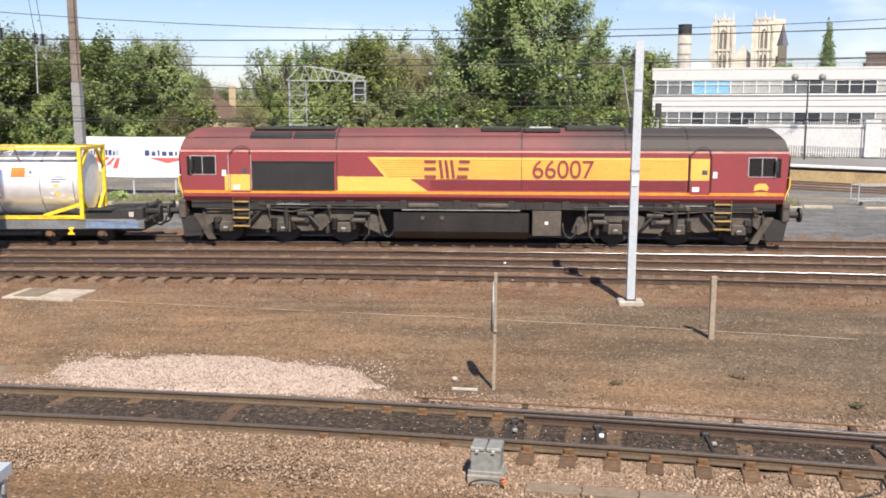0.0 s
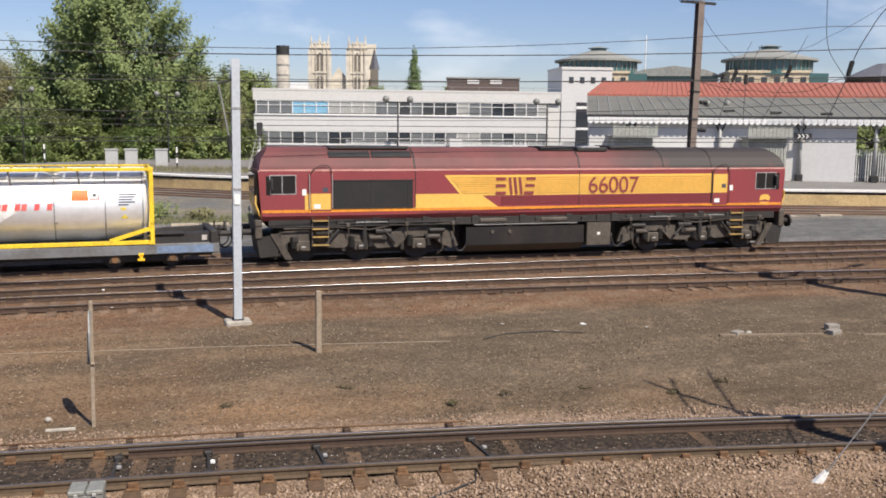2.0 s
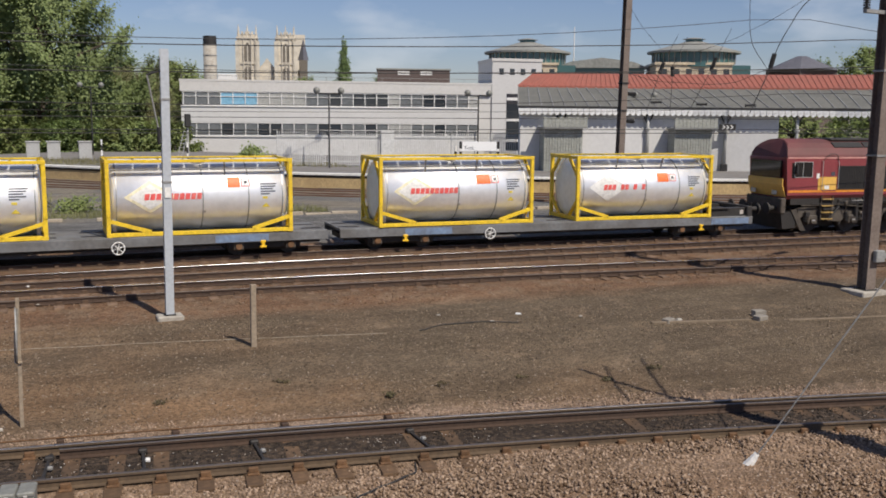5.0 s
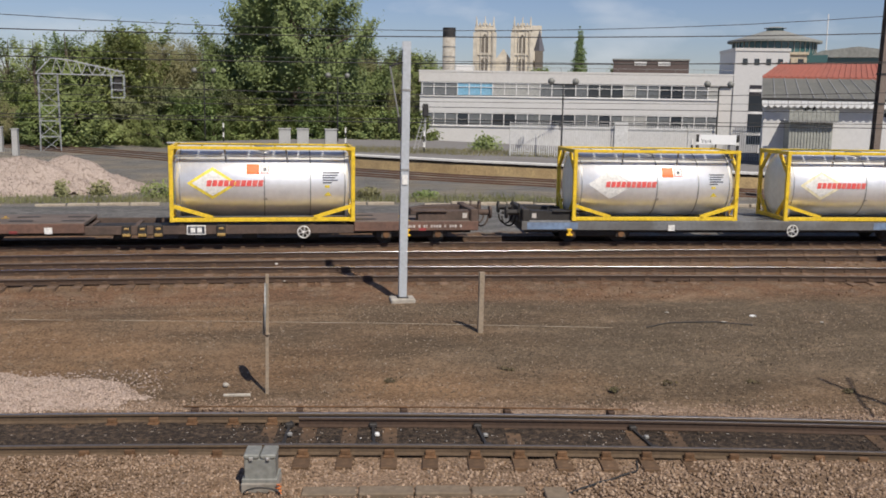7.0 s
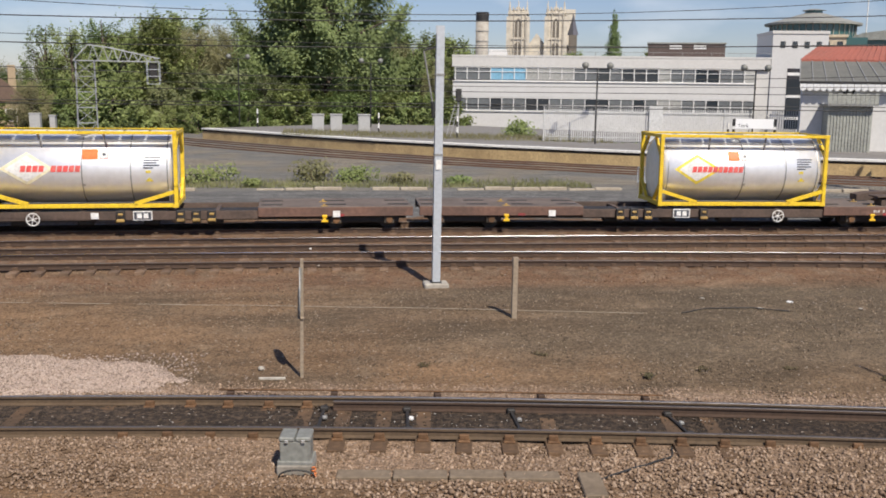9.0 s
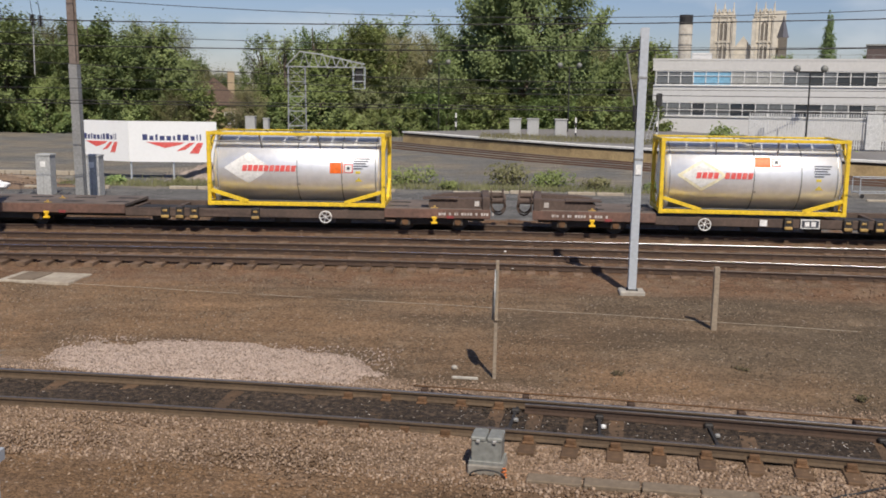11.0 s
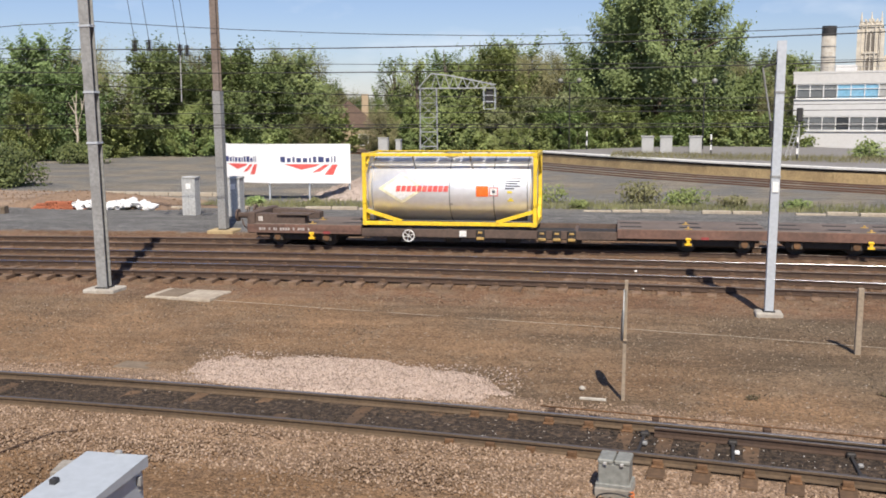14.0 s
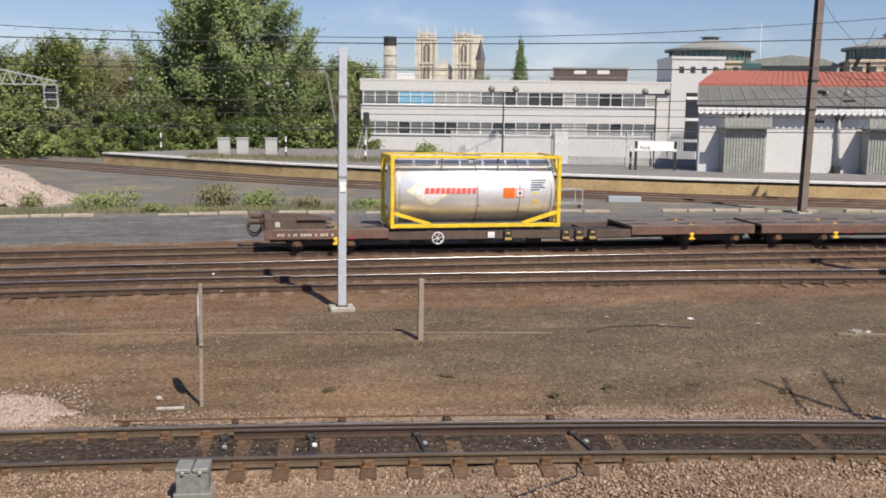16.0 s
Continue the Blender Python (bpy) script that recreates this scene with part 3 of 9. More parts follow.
def text_mesh(words, size, mat, shear=0.0):
    c = bpy.data.curves.new("words", "FONT")
    c.body, c.size, c.extrude, c.shear, c.align_x = words, size, 0.004, shear, "CENTER"
    ob = new("words", c)
    mesh = bpy.data.meshes.new_from_object(ob)
    bpy.data.objects.remove(ob)
    mesh.materials.clear()
    mesh.materials.append(mat)
    return mesh


def build_wheelset(parent, x, r, half=0.72, mat=None):
    bm = bmesh.new()
    for y in (-half, half):
        wheel_disc(bm, x, y, r, r, 0.13)
        wheel_disc(bm, x, y + (0.07 if y < 0 else -0.07), r, r + 0.03, 0.03)
    bar(bm, (x, -half, r), (x, half, r), 0.09)
    return part("wheelset", bm, mat or GRIME_AND_SHADE, parent)


def build_loco():
    SIDE = -1.325
    ob = thing("locomotive", "maroon and gold freight diesel locomotive with sooty roof on track", "locomotive")
    side_x = lambda p: (p - 856.5) / 52.37
    side_z = lambda p: 3.94 - (p - 228) * 0.01885
    # body shell up to the cantrail
    def ends(z):
        return 0.06 + 0.16 * smooth_step(2.9, 3.9, z) + 0.22 * smooth_step(2.05, 1.5, z) if z > 2.05 else 0.0 + 0.2 * smooth_step(2.05, 1.5, z)
    low = [(-1.325, 1.62), (-1.325, 3.12), (-1.30, 3.18), (1.30, 3.18), (1.325, 3.12), (1.325, 1.62), (1.2, 1.45), (-1.2, 1.45)]
    body = part("body", polar(bmesh.new(), low, 20.64, ends), MAROON, ob, "maroon painted body shell")
    # roof
    roof_line = [(-1.30, 3.18), (-1.27, 3.30), (-1.12, 3.58), (-0.86, 3.78), (-0.5, 3.9), (0, 3.94), (0.5, 3.9), (0.86, 3.78), (1.12, 3.58), (1.27, 3.30), (1.30, 3.18)]
    roof = part("roof", polar(bmesh.new(), roof_line, 20.55, lambda z: 0.08 + 0.35 * smooth_step(3.2, 3.95, z) ** 2), ROOF_MAROON, ob, "sooty maroon curved roof")
    for p in (604, 932, 1113, 1221):
        bm = bmesh.new()
        box(bm, side_x(p) - 0.02, side_x(p) + 0.02, -1.29, 1.29, 3.18, 3.3)
        for a, c in zip(roof_line[:5], roof_line[1:6]):
            beam(bm, (side_x(p), a[0], a[1] + 0.006), (side_x(p), c[0], c[1] + 0.006), 0.05, 0.03)
        part("roof_joint", bm, GRIME_AND_SHADE, roof)
    for p0, p1 in ((447, 522), (526, 600)):
        bm = slab(bmesh.new(), [(side_x(p0), -0.02), (side_x(p1), -0.02), (side_x(p1), 0.02), (side_x(p0), 0.02)], -0.17, 0.17)
        part("radiator_roof_grille", bm, GRILLE, roof, "black radiator grille in the roof", at=pose(0, -0.99, 3.70, 37, 0, 0))
    for a, b, y0, y1, z0, z1 in ((860, 930, -0.8, 0.5, 3.82, 3.98), (935, 1000, -0.9, 0.6, 3.80, 3.95), (1010, 1110, -0.7, 0.7, 3.84, 4.0), (450, 598, -0.75, 0.75, 3.86, 3.96)):
        part("roof_hatch", box(bmesh.new(), side_x(a), side_x(b), y0, y1, z0, z1, 0.03), GRIME_AND_SHADE, roof, "sooty raised roof hatch")
    bm = bmesh.new()
    box(bm, side_x(945), side_x(985), -0.85, -0.4, 3.93, 3.99, 0.02)
    part("exhaust_cover", bm, PALE_METAL, roof, "pale metal cover")
    # pale highlight painted along the cantrail gutter, and the lower stripe
    part("cantrail_stripe", box(bmesh.new(), -10.2, 10.2, SIDE - 0.012, SIDE + 0.03, 3.14, 3.20), PINK_HIGHLIGHT, ob, "pink strip with the cantrail gutter's highlight painted in")
    part("sill_stripe", box(bmesh.new(), -10.12, 10.12, SIDE - 0.008, SIDE + 0.02, side_z(345), side_z(340)), ORANGE, ob, "thin orange stripe along the sill")
    # gold flash, a flat painted shape on the side
    gold = [(660, 279), (1222, 279), (1222, 318), (735, 318), (767, 340), (605, 340), (605, 314), (690, 314)]
    part("gold_flash", slab(bmesh.new(), [(side_x(a), side_z(b)) for a, b in gold], SIDE - 0.006, SIDE + 0.01), GOLD, ob, "gold painted flash along the side")
    part("gold_band", slab(bmesh.new(), [(side_x(a), side_z(b)) for a, b in ((402, 311), (450, 311), (450, 340), (402, 340))], SIDE - 0.006, SIDE + 0.01), GOLD, ob)
    part("gold_band", slab(bmesh.new(), [(side_x(a), side_z(b)) for a, b in ((450, 338.5), (605, 338.5), (605, 345), (450, 345))], SIDE - 0.005, SIDE + 0.01), GOLD, ob)
    part("gold_band", slab(bmesh.new(), [(side_x(a), side_z(b)) for a, b in ((1226, 279), (1256, 279), (1256, 318), (1226, 318))], SIDE - 0.006, SIDE + 0.01), GOLD, ob)
    # ribs of the machine-room side
    for y0, y1, mat, a, b in ((283, 316, GOLD, 672, 1218), (321, 338, MAROON, 772, 1218)):
        bm = bmesh.new()
        for i in range(round((y1 - y0) / 4.2)):
            z = side_z(y0 + 4.2 * i)
            x0 = side_x(a + (4.2 * i * 0.8 if mat is GOLD else 0))
            beam(bm, (x0, SIDE - 0.012, z), (side_x(b), SIDE - 0.012, z), 0.03, 0.022)
        part("side_rib", bm, mat, ob)
    # panel joints and doors
    for p in (605, 932, 1222):
        part("panel_joint", box(bmesh.new(), side_x(p) - 0.012, side_x(p) + 0.012, SIDE - 0.016, SIDE, side_z(340), 3.13), GRIME_AND_SHADE, ob)
    for d, (a, b) in enumerate(((412, 449), (1224, 1258))):
        door = part("cab_door", box(bmesh.new(), side_x(a), side_x(b), SIDE - 0.02, SIDE, side_z(343), 3.05, 0.008), MAROON, ob, "maroon and gold cab door")
        part("door_band", box(bmesh.new(), side_x(a) + 0.02, side_x(b) - 0.02, SIDE - 0.026, SIDE - 0.015, side_z(340 if d == 0 else 318), side_z(311 if d == 0 else 280)), GOLD, door)
        for p in (a - 2, b + 2):
            bm = bmesh.new()
            bar(bm, (side_x(p), SIDE - 0.07, side_z(337)), (side_x(p), SIDE - 0.07, side_z(276)), 0.015, 6)
            for q in (337, 276):
                bar(bm, (side_x(p), SIDE - 0.07, side_z(q)), (side_x(p), SIDE, side_z(q)), 0.015, 6)
            part("handrail", bm, PALE_METAL if d == 0 else BLACK_STEEL, door)
        bm = bmesh.new()
        pts = [(side_x(a), SIDE - 0.05, 3.05), (side_x(a) + 0.1, SIDE - 0.05, 3.2), (side_x(a) + 0.35, SIDE - 0.03, 3.34), (side_x(b) - 0.15, SIDE - 0.03, 3.34), (side_x(b), SIDE - 0.05, 3.22), (side_x(b), SIDE - 0.05, 3.05)]
        for i in range(5):
            bar(bm, pts[i], pts[i + 1], 0.014, 6)
        part("gutter", bm, GRIME_AND_SHADE, door)
        part("lock_plate", box(bmesh.new(), side_x((a + b) / 2 + 8) - 0.09, side_x((a + b) / 2 + 8) + 0.09, SIDE - 0.035, SIDE - 0.02, side_z(308), side_z(300)), INK, door)
        part("notice", box(bmesh.new(), side_x((a + b) / 2 - 6) - 0.13, side_x((a + b) / 2 - 6) + 0.1, SIDE - 0.034, SIDE - 0.02, side_z(338), side_z(330)), WHITE_PAINT, door)
    for p in (401, 1267):
        part("notice_plate", box(bmesh.new(), side_x(p) - 0.07, side_x(p) + 0.07, SIDE - 0.01, SIDE, side_z(314), side_z(303)), WHITE_PAINT, ob, "white notice plate")
    # cab windows
    for a, b, frame_gap in ((340, 387, 362), (1323, 1371, 1347)):
        w = part("cab_window", box(bmesh.new(), side_x(a), side_x(b), SIDE - 0.012, SIDE, side_z(312), side_z(277)), PALE_METAL, ob, "pale-framed sliding cab window")
        for c, d in ((a + 1.6, frame_gap - 0.7), (frame_gap + 0.7, b - 1.6)):
            part("pane", box(bmesh.new(), side_x(c), side_x(d), SIDE - 0.016, SIDE - 0.008, side_z(310.5), side_z(278.5)), WINDOW_DARK, w)
    for s in (-1, 1):
        part("quarter_window", slab(bmesh.new(), [(s * 9.98, 2.35), (s * 9.72, 2.35), (s * 9.66, 2.95), (s * 9.98, 2.98)], SIDE - 0.01, SIDE), WINDOW_DARK, ob)
        part("mirror", box(bmesh.new(), s * 9.80 - 0.05, s * 9.80 + 0.05, SIDE - 0.16, SIDE - 0.04, 2.5, 2.9, 0.02), BLACK_STEEL, ob)
        x = s * 10.3
        part("windscreen", box(bmesh.new(), x - 0.05, x + 0.05, -1.05, 1.05, 2.35, 3.05), WINDOW_DARK, ob)
        part("nose_band", slab(bmesh.new(), [(s * 10.335, 2.32), (s * 10.34, 2.05), (s * 10.17, 1.55), (s * 10.12, 1.55), (s * 10.3, 2.05), (s * 10.3, 2.32)], -1.22, 1.22), GOLD, ob, "gold warning panel on the nose")
        for y in (-0.86, 0.86):
            bm = bmesh.new()
            bar(bm, (s * 10.1, y, 1.06), (s * 10.75, y, 1.06), 0.11, 12)
            bar(bm, (s * 10.75, y, 1.06), (s * 10.82, y, 1.06), 0.25, 16)
            part("buffer", bm, GRIME_AND_SHADE, ob)
        part("buffer_beam", box(bmesh.new(), s * 10.24 - 0.12, s * 10.24 + 0.12, -1.25, 1.25, 0.85, 1.5, 0.03), GRIME, ob)
        bm = bmesh.new()
        slab(bm, [(s * 9.6, 0.25), (s * 10.2, 0.2), (s * 10.3, 0.85), (s * 9.5, 1.0)], -1.2, 1.2)
        part("snow_plough", bm, GRIME_AND_SHADE, ob)
        for y in (-0.75, 0.75):
            part("headlight", box(bmesh.new(), s * 10.37 - 0.03, s * 10.37 + 0.03, y - 0.16, y + 0.16, 1.62, 1.8, 0.02), PALE_METAL, ob)
    # radiator grille in the side with its slats
    grille = part("radiator_grille", box(bmesh.new(), side_x(452), side_x(600), SIDE - 0.012, SIDE, side_z(338), side_z(288)), GRILLE, ob, "black louvred radiator grille")
    bm = bmesh.new()
    for i in range(34):
        p = 455 + i * 4.35
        box(bm, side_x(p), side_x(p) + 0.03, SIDE - 0.03, SIDE - 0.01, side_z(337), side_z(289))
    part("slat", bm, GRILLE, grille)
    bm = bmesh.new()
    for p0, p1 in ((450, 602),):
        box(bm, side_x(p0), side_x(p1), SIDE - 0.035, SIDE, side_z(288.5), side_z(286.5))
        box(bm, side_x(p0), side_x(p1), SIDE - 0.035, SIDE, side_z(339), side_z(337.5))
        box(bm, side_x(524) - 0.015, side_x(524) + 0.015, SIDE - 0.033, SIDE, side_z(337), side_z(289))
    part("grille_frame", bm, GRIME_AND_SHADE, grille)
    # maroon company mark drawn as plain shapes, and the running number
    strokes = [[(761, q + 5), (781, q + 5), (781, q), (761, q)] for q in (284, 297.5, 311)]
    strokes += [[(p, 284), (p + 5, 284), (p + 9, 316), (p + 4, 316)] for p in (786, 796, 806)]
    strokes += [[(820 + d, q + 5), (839 + d, q + 5), (839 + d, q), (820 + d, q)] for q, d in ((284, 2), (297.5, 0), (311, -2))]
    for pts in strokes:
        part("company_mark", slab(bmesh.new(), [(side_x(a), side_z(b)) for a, b in pts], SIDE - 0.034, SIDE - 0.02), MAROON, ob, "plain maroon painted bar")
    for i, digit in enumerate("66007"):
        put("running_number", text_mesh(digit, 0.86, MAROON), ob, "maroon painted digit " + digit, pose(side_x(1004) + (i - 2) * 0.415, SIDE - 0.03, side_z(315), 90, 0, 0))
    part("emblem", slab(bmesh.new(), [(side_x(a), side_z(b)) for a, b in ((1334, 336), (1336, 326), (1343, 323), (1354, 323), (1360, 330), (1357, 336), (1347, 333))], SIDE - 0.012, SIDE), GOLD, ob, "small gold emblem")
    bm = bmesh.new()
    for q in (338.5, 342):
        box(bm, side_x(1336), side_x(1358), SIDE - 0.01, SIDE, side_z(q + 1.6), side_z(q))
    part("emblem_lettering", bm, GOLD, ob)
    # solebar, tank, boxes and pipes
    bm = bmesh.new()
    box(bm, -9.9, 9.9, -1.22, 1.22, 1.22, 1.5)
    part("solebar", bm, GRIME_AND_SHADE, ob, "black underframe")
    # grimy pipes, with the shade below the sill put into their colour
    bm = bmesh.new()
    for i in range(26):
        p = 460 + i * 32
        box(bm, side_x(p), side_x(p) + 0.25, -1.27, -1.1, 1.22, 1.42 + 0.05 * (i % 3), 0.01)
    bar(bm, (-7.5, -1.27, 1.33), (-3.2, -1.27, 1.33), 0.03, 6)
    bar(bm, (3.2, -1.27, 1.30), (9.2, -1.27, 1.30), 0.03, 6)
    bar(bm, (-8.9, -1.28, 1.24), (9.1, -1.28, 1.24), 0.022, 6)
    part("pipework", bm, GRIME_AND_SHADE, ob, "grimy pipes and boxes under the sill")
    bm = bmesh.new()
    tank = [(-1.25, 1.1), (-1.25, 0.45), (-0.95, 0.18), (0.95, 0.18), (1.25, 0.45), (1.25, 1.1)]
    polar(bm, tank, side_x(946) - side_x(705), lambda z: 0.0)
    bmesh.ops.translate(bm, verts=bm.verts, vec=((side_x(946) + side_x(705)) / 2, 0, 0))
    tank_ob = part("fuel_tank", bm, TANK_BLACK, ob, "black fuel tank between the bogies")
    for p in (757, 792):
        part("filler_cap", wheel_disc(bmesh.new(), side_x(p), -1.27, 0.92, 0.07, 0.06, 12), GRIME, tank_ob)
    for p in (756, 880):
        part("air_reservoir", box(bmesh.new(), side_x(p - 26), side_x(p + 30), -1.32, -1.0, 1.25, 1.42, 0.05), GRIME, ob)
    box_ob = part("battery_box", box(bmesh.new(), side_x(952), side_x(1003), -1.27, 1.2, 0.32, 1.2, 0.02), GRIME, ob)
    part("box_label", box(bmesh.new(), side_x(974), side_x(980), -1.28, -1.27, 0.72, 0.82), WHITE_PAINT, box_ob)
    # dark block added to make the gaps between the bogies read as shade
    part("inner_frame", box(bmesh.new(), -3.7, 3.7, -0.45, 0.45, 0.28, 1.24), GRIME_AND_SHADE, ob)
    # air pipes, lamp brackets and valves that catch the light along the sill
    for x0, x1, y, z in ((-6.9, -5.8, -1.3, 1.36), (-2.6, 1.4, -1.3, 1.19), (4.4, 5.5, -1.3, 1.36), (6.9, 7.6, -1.3, 1.38)):
        part("air_pipe", bar(bmesh.new(), (x0, y, z), (x1, y, z), 0.018, 6), GALV_DULL, ob, "thin pale air pipe")
    for x in (-7.2, -5.1, -3.4, 3.6, 5.2, 7.0, 9.2):
        valve = bmesh.new()
        box(valve, x - 0.07, x + 0.07, -1.34, -1.2, 1.2, 1.34, 0.02)
        bar(valve, (x, -1.3, 1.2), (x + 0.05, -1.26, 0.92), 0.02, 6)
        part("valve", valve, GRIME, ob)
    # bogies
    for s in (-1, 1):
        # core box drawn long and dark to stand for shade inside the bogie
        bogie = part("bogie", box(bmesh.new(), min(s * 3.4, s * 9.6), max(s * 3.4, s * 9.6), -0.55, 0.55, 0.22, 1.22), GRIME_AND_SHADE, ob, "grimy three-axle bogie")
        for i, a in enumerate((4.62, 6.72, 8.73)):
            build_wheelset(bogie, s * a, 0.53)
        for y in (-1.12, 1.0):
            bm = bmesh.new()
            top = [(3.15, 0.45), (3.35, 0.95), (3.95, 1.16), (5.2, 1.16), (5.75, 0.92), (6.3, 0.95), (7.1, 0.98), (7.5, 1.12), (9.3, 1.1), (9.75, 0.95), (9.8, 0.6), (9.4, 0.55), (9.2, 0.72), (8.3, 0.74), (8.0, 0.5), (7.3, 0.46), (7.0, 0.68), (6.4, 0.68), (6.1, 0.42), (5.4, 0.45), (5.05, 0.78), (4.2, 0.82), (3.75, 0.5), (3.4, 0.36)]
            slab(bm, [(s * a, z) for a, z in top], y, y + 0.12)
            part("side_frame", bm, GRIME, bogie)
        for a in (4.62, 6.72, 8.73):
            bm = bmesh.new()
            box(bm, s * a - 0.24, s * a + 0.24, -1.2, -0.98, 0.38, 0.74, 0.03)
            wheel_disc(bm, s * a, -1.22, 0.54, 0.13, 0.08, 14)
            for d in (-0.33, 0.33):
                bar(bm, (s * a + d, -1.08, 0.5), (s * a + d, -1.08, 0.92), 0.075, 10)
            part("axlebox", bm, GRIME, bogie)
        for a, r in ((5.65, 0.10), (7.75, 0.10), (3.7, 0.08)):
            part("air_cylinder", bar(bmesh.new(), (s * a, -1.2, 1.02), (s * (a + 0.55), -1.2, 1.02), r, 10), GRIME_AND_SHADE, bogie)
        part("centre_strut", bar(bmesh.new(), (s * 6.6, -1.2, 0.5), (s * 6.6, -1.2, 1.45), 0.09, 10), GRIME_AND_SHADE, bogie)
        for a in (4.3, 5.9, 8.2, 9.0):
            part("frame_lug", box(bmesh.new(), s * a - 0.1, s * a + 0.1, -1.24, -1.1, 0.72, 0.9, 0.01), GRIME_AND_SHADE, bogie)
        for a in (4.62, 6.72, 8.73):
            part("axle_plate", box(bmesh.new(), s * a - 0.07, s * a + 0.07, -1.275, -1.255, 0.52, 0.57), PALE_METAL, bogie, "small pale plate")
            for d in (-0.33, 0.33):
                bm = bmesh.new()
                for q in range(5):
                    bar(bm, (s * a + d, -1.12, 0.50 + q * 0.085), (s * a + d, -1.12, 0.53 + q * 0.085), 0.115, 10)
                part("coil_spring", bm, GRIME_AND_SHADE, bogie)
            part("brake_cylinder", bar(bmesh.new(), (s * (a - 0.75), -1.18, 0.80), (s * (a - 0.3), -1.18, 0.80), 0.09, 10), GRIME, bogie)
            part("brake_block", box(bmesh.new(), s * a - 0.66, s * a - 0.52, -1.1, -0.8, 0.32, 0.7, 0.03), GRIME_AND_SHADE, bogie)
        bm = bmesh.new()
        for a0, a1, z0, z1 in ((3.4, 4.2, 1.30, 1.22), (4.2, 5.6, 1.22, 1.24), (5.6, 6.4, 1.24, 1.10), (6.4, 7.6, 1.10, 1.20), (7.6, 9.4, 1.20, 1.18)):
            bar(bm, (s * a0, -1.26, z0), (s * a1, -1.26, z1), 0.025, 6)
        part("sand_pipe", bm, GRIME, bogie)
        for a in (3.75, 9.5):
            bm = bmesh.new()
            bar(bm, (s * a, -1.22, 1.1), (s * a, -1.22, 0.35), 0.022, 6)
            bar(bm, (s * a, -1.22, 0.35), (s * (a + 0.2), -1.1, 0.12), 0.022, 6)
            part("sander", bm, GRIME, bogie)
        part("damper", bar(bmesh.new(), (s * 5.5, -1.24, 0.62), (s * 5.95, -1.24, 1.12), 0.055, 8), BLACK_STEEL, bogie)
        part("damper", bar(bmesh.new(), (s * 7.5, -1.24, 1.12), (s * 7.95, -1.24, 0.62), 0.055, 8), BLACK_STEEL, bogie)
        part("bolster_lug", box(bmesh.new(), s * 6.6 - 0.3, s * 6.6 + 0.3, -1.26, -1.0, 1.2, 1.42, 0.04), GRIME, bogie)
        # hanging hose loops beside the tank
        put("hose", tube("hose", [Vector((s * 3.1 - 0.25 * math.cos(math.pi * q / 10), -1.2, 0.75 - 0.5 * math.sin(math.pi * q / 10))) for q in range(11)], 0.03, BLACK_STEEL), ob)
        # steps below the cab door
        bm = bmesh.new()
        for x in (s * 8.15 - 0.28, s * 8.15 + 0.28):
            box(bm, x - 0.02, x + 0.02, -1.3, -1.2, 0.55, 1.6)
        part("step_frame", bm, GRIME, ob)
        for z in (0.58, 0.86, 1.14, 1.42):
            part("step", box(bmesh.new(), s * 8.15 - 0.28, s * 8.15 + 0.28, -1.36, -1.1, z, z + 0.04), STEP_GOLD, ob, "worn gold step tread")
        part("guard_bar", slab(bmesh.new(), [(s * 9.1, 0.12), (s * 9.35, 0.12), (s * 9.85, 1.0), (s * 9.6, 1.0)], -1.24, -1.12), GRIME, ob)
    return rides(ob, -0.87)


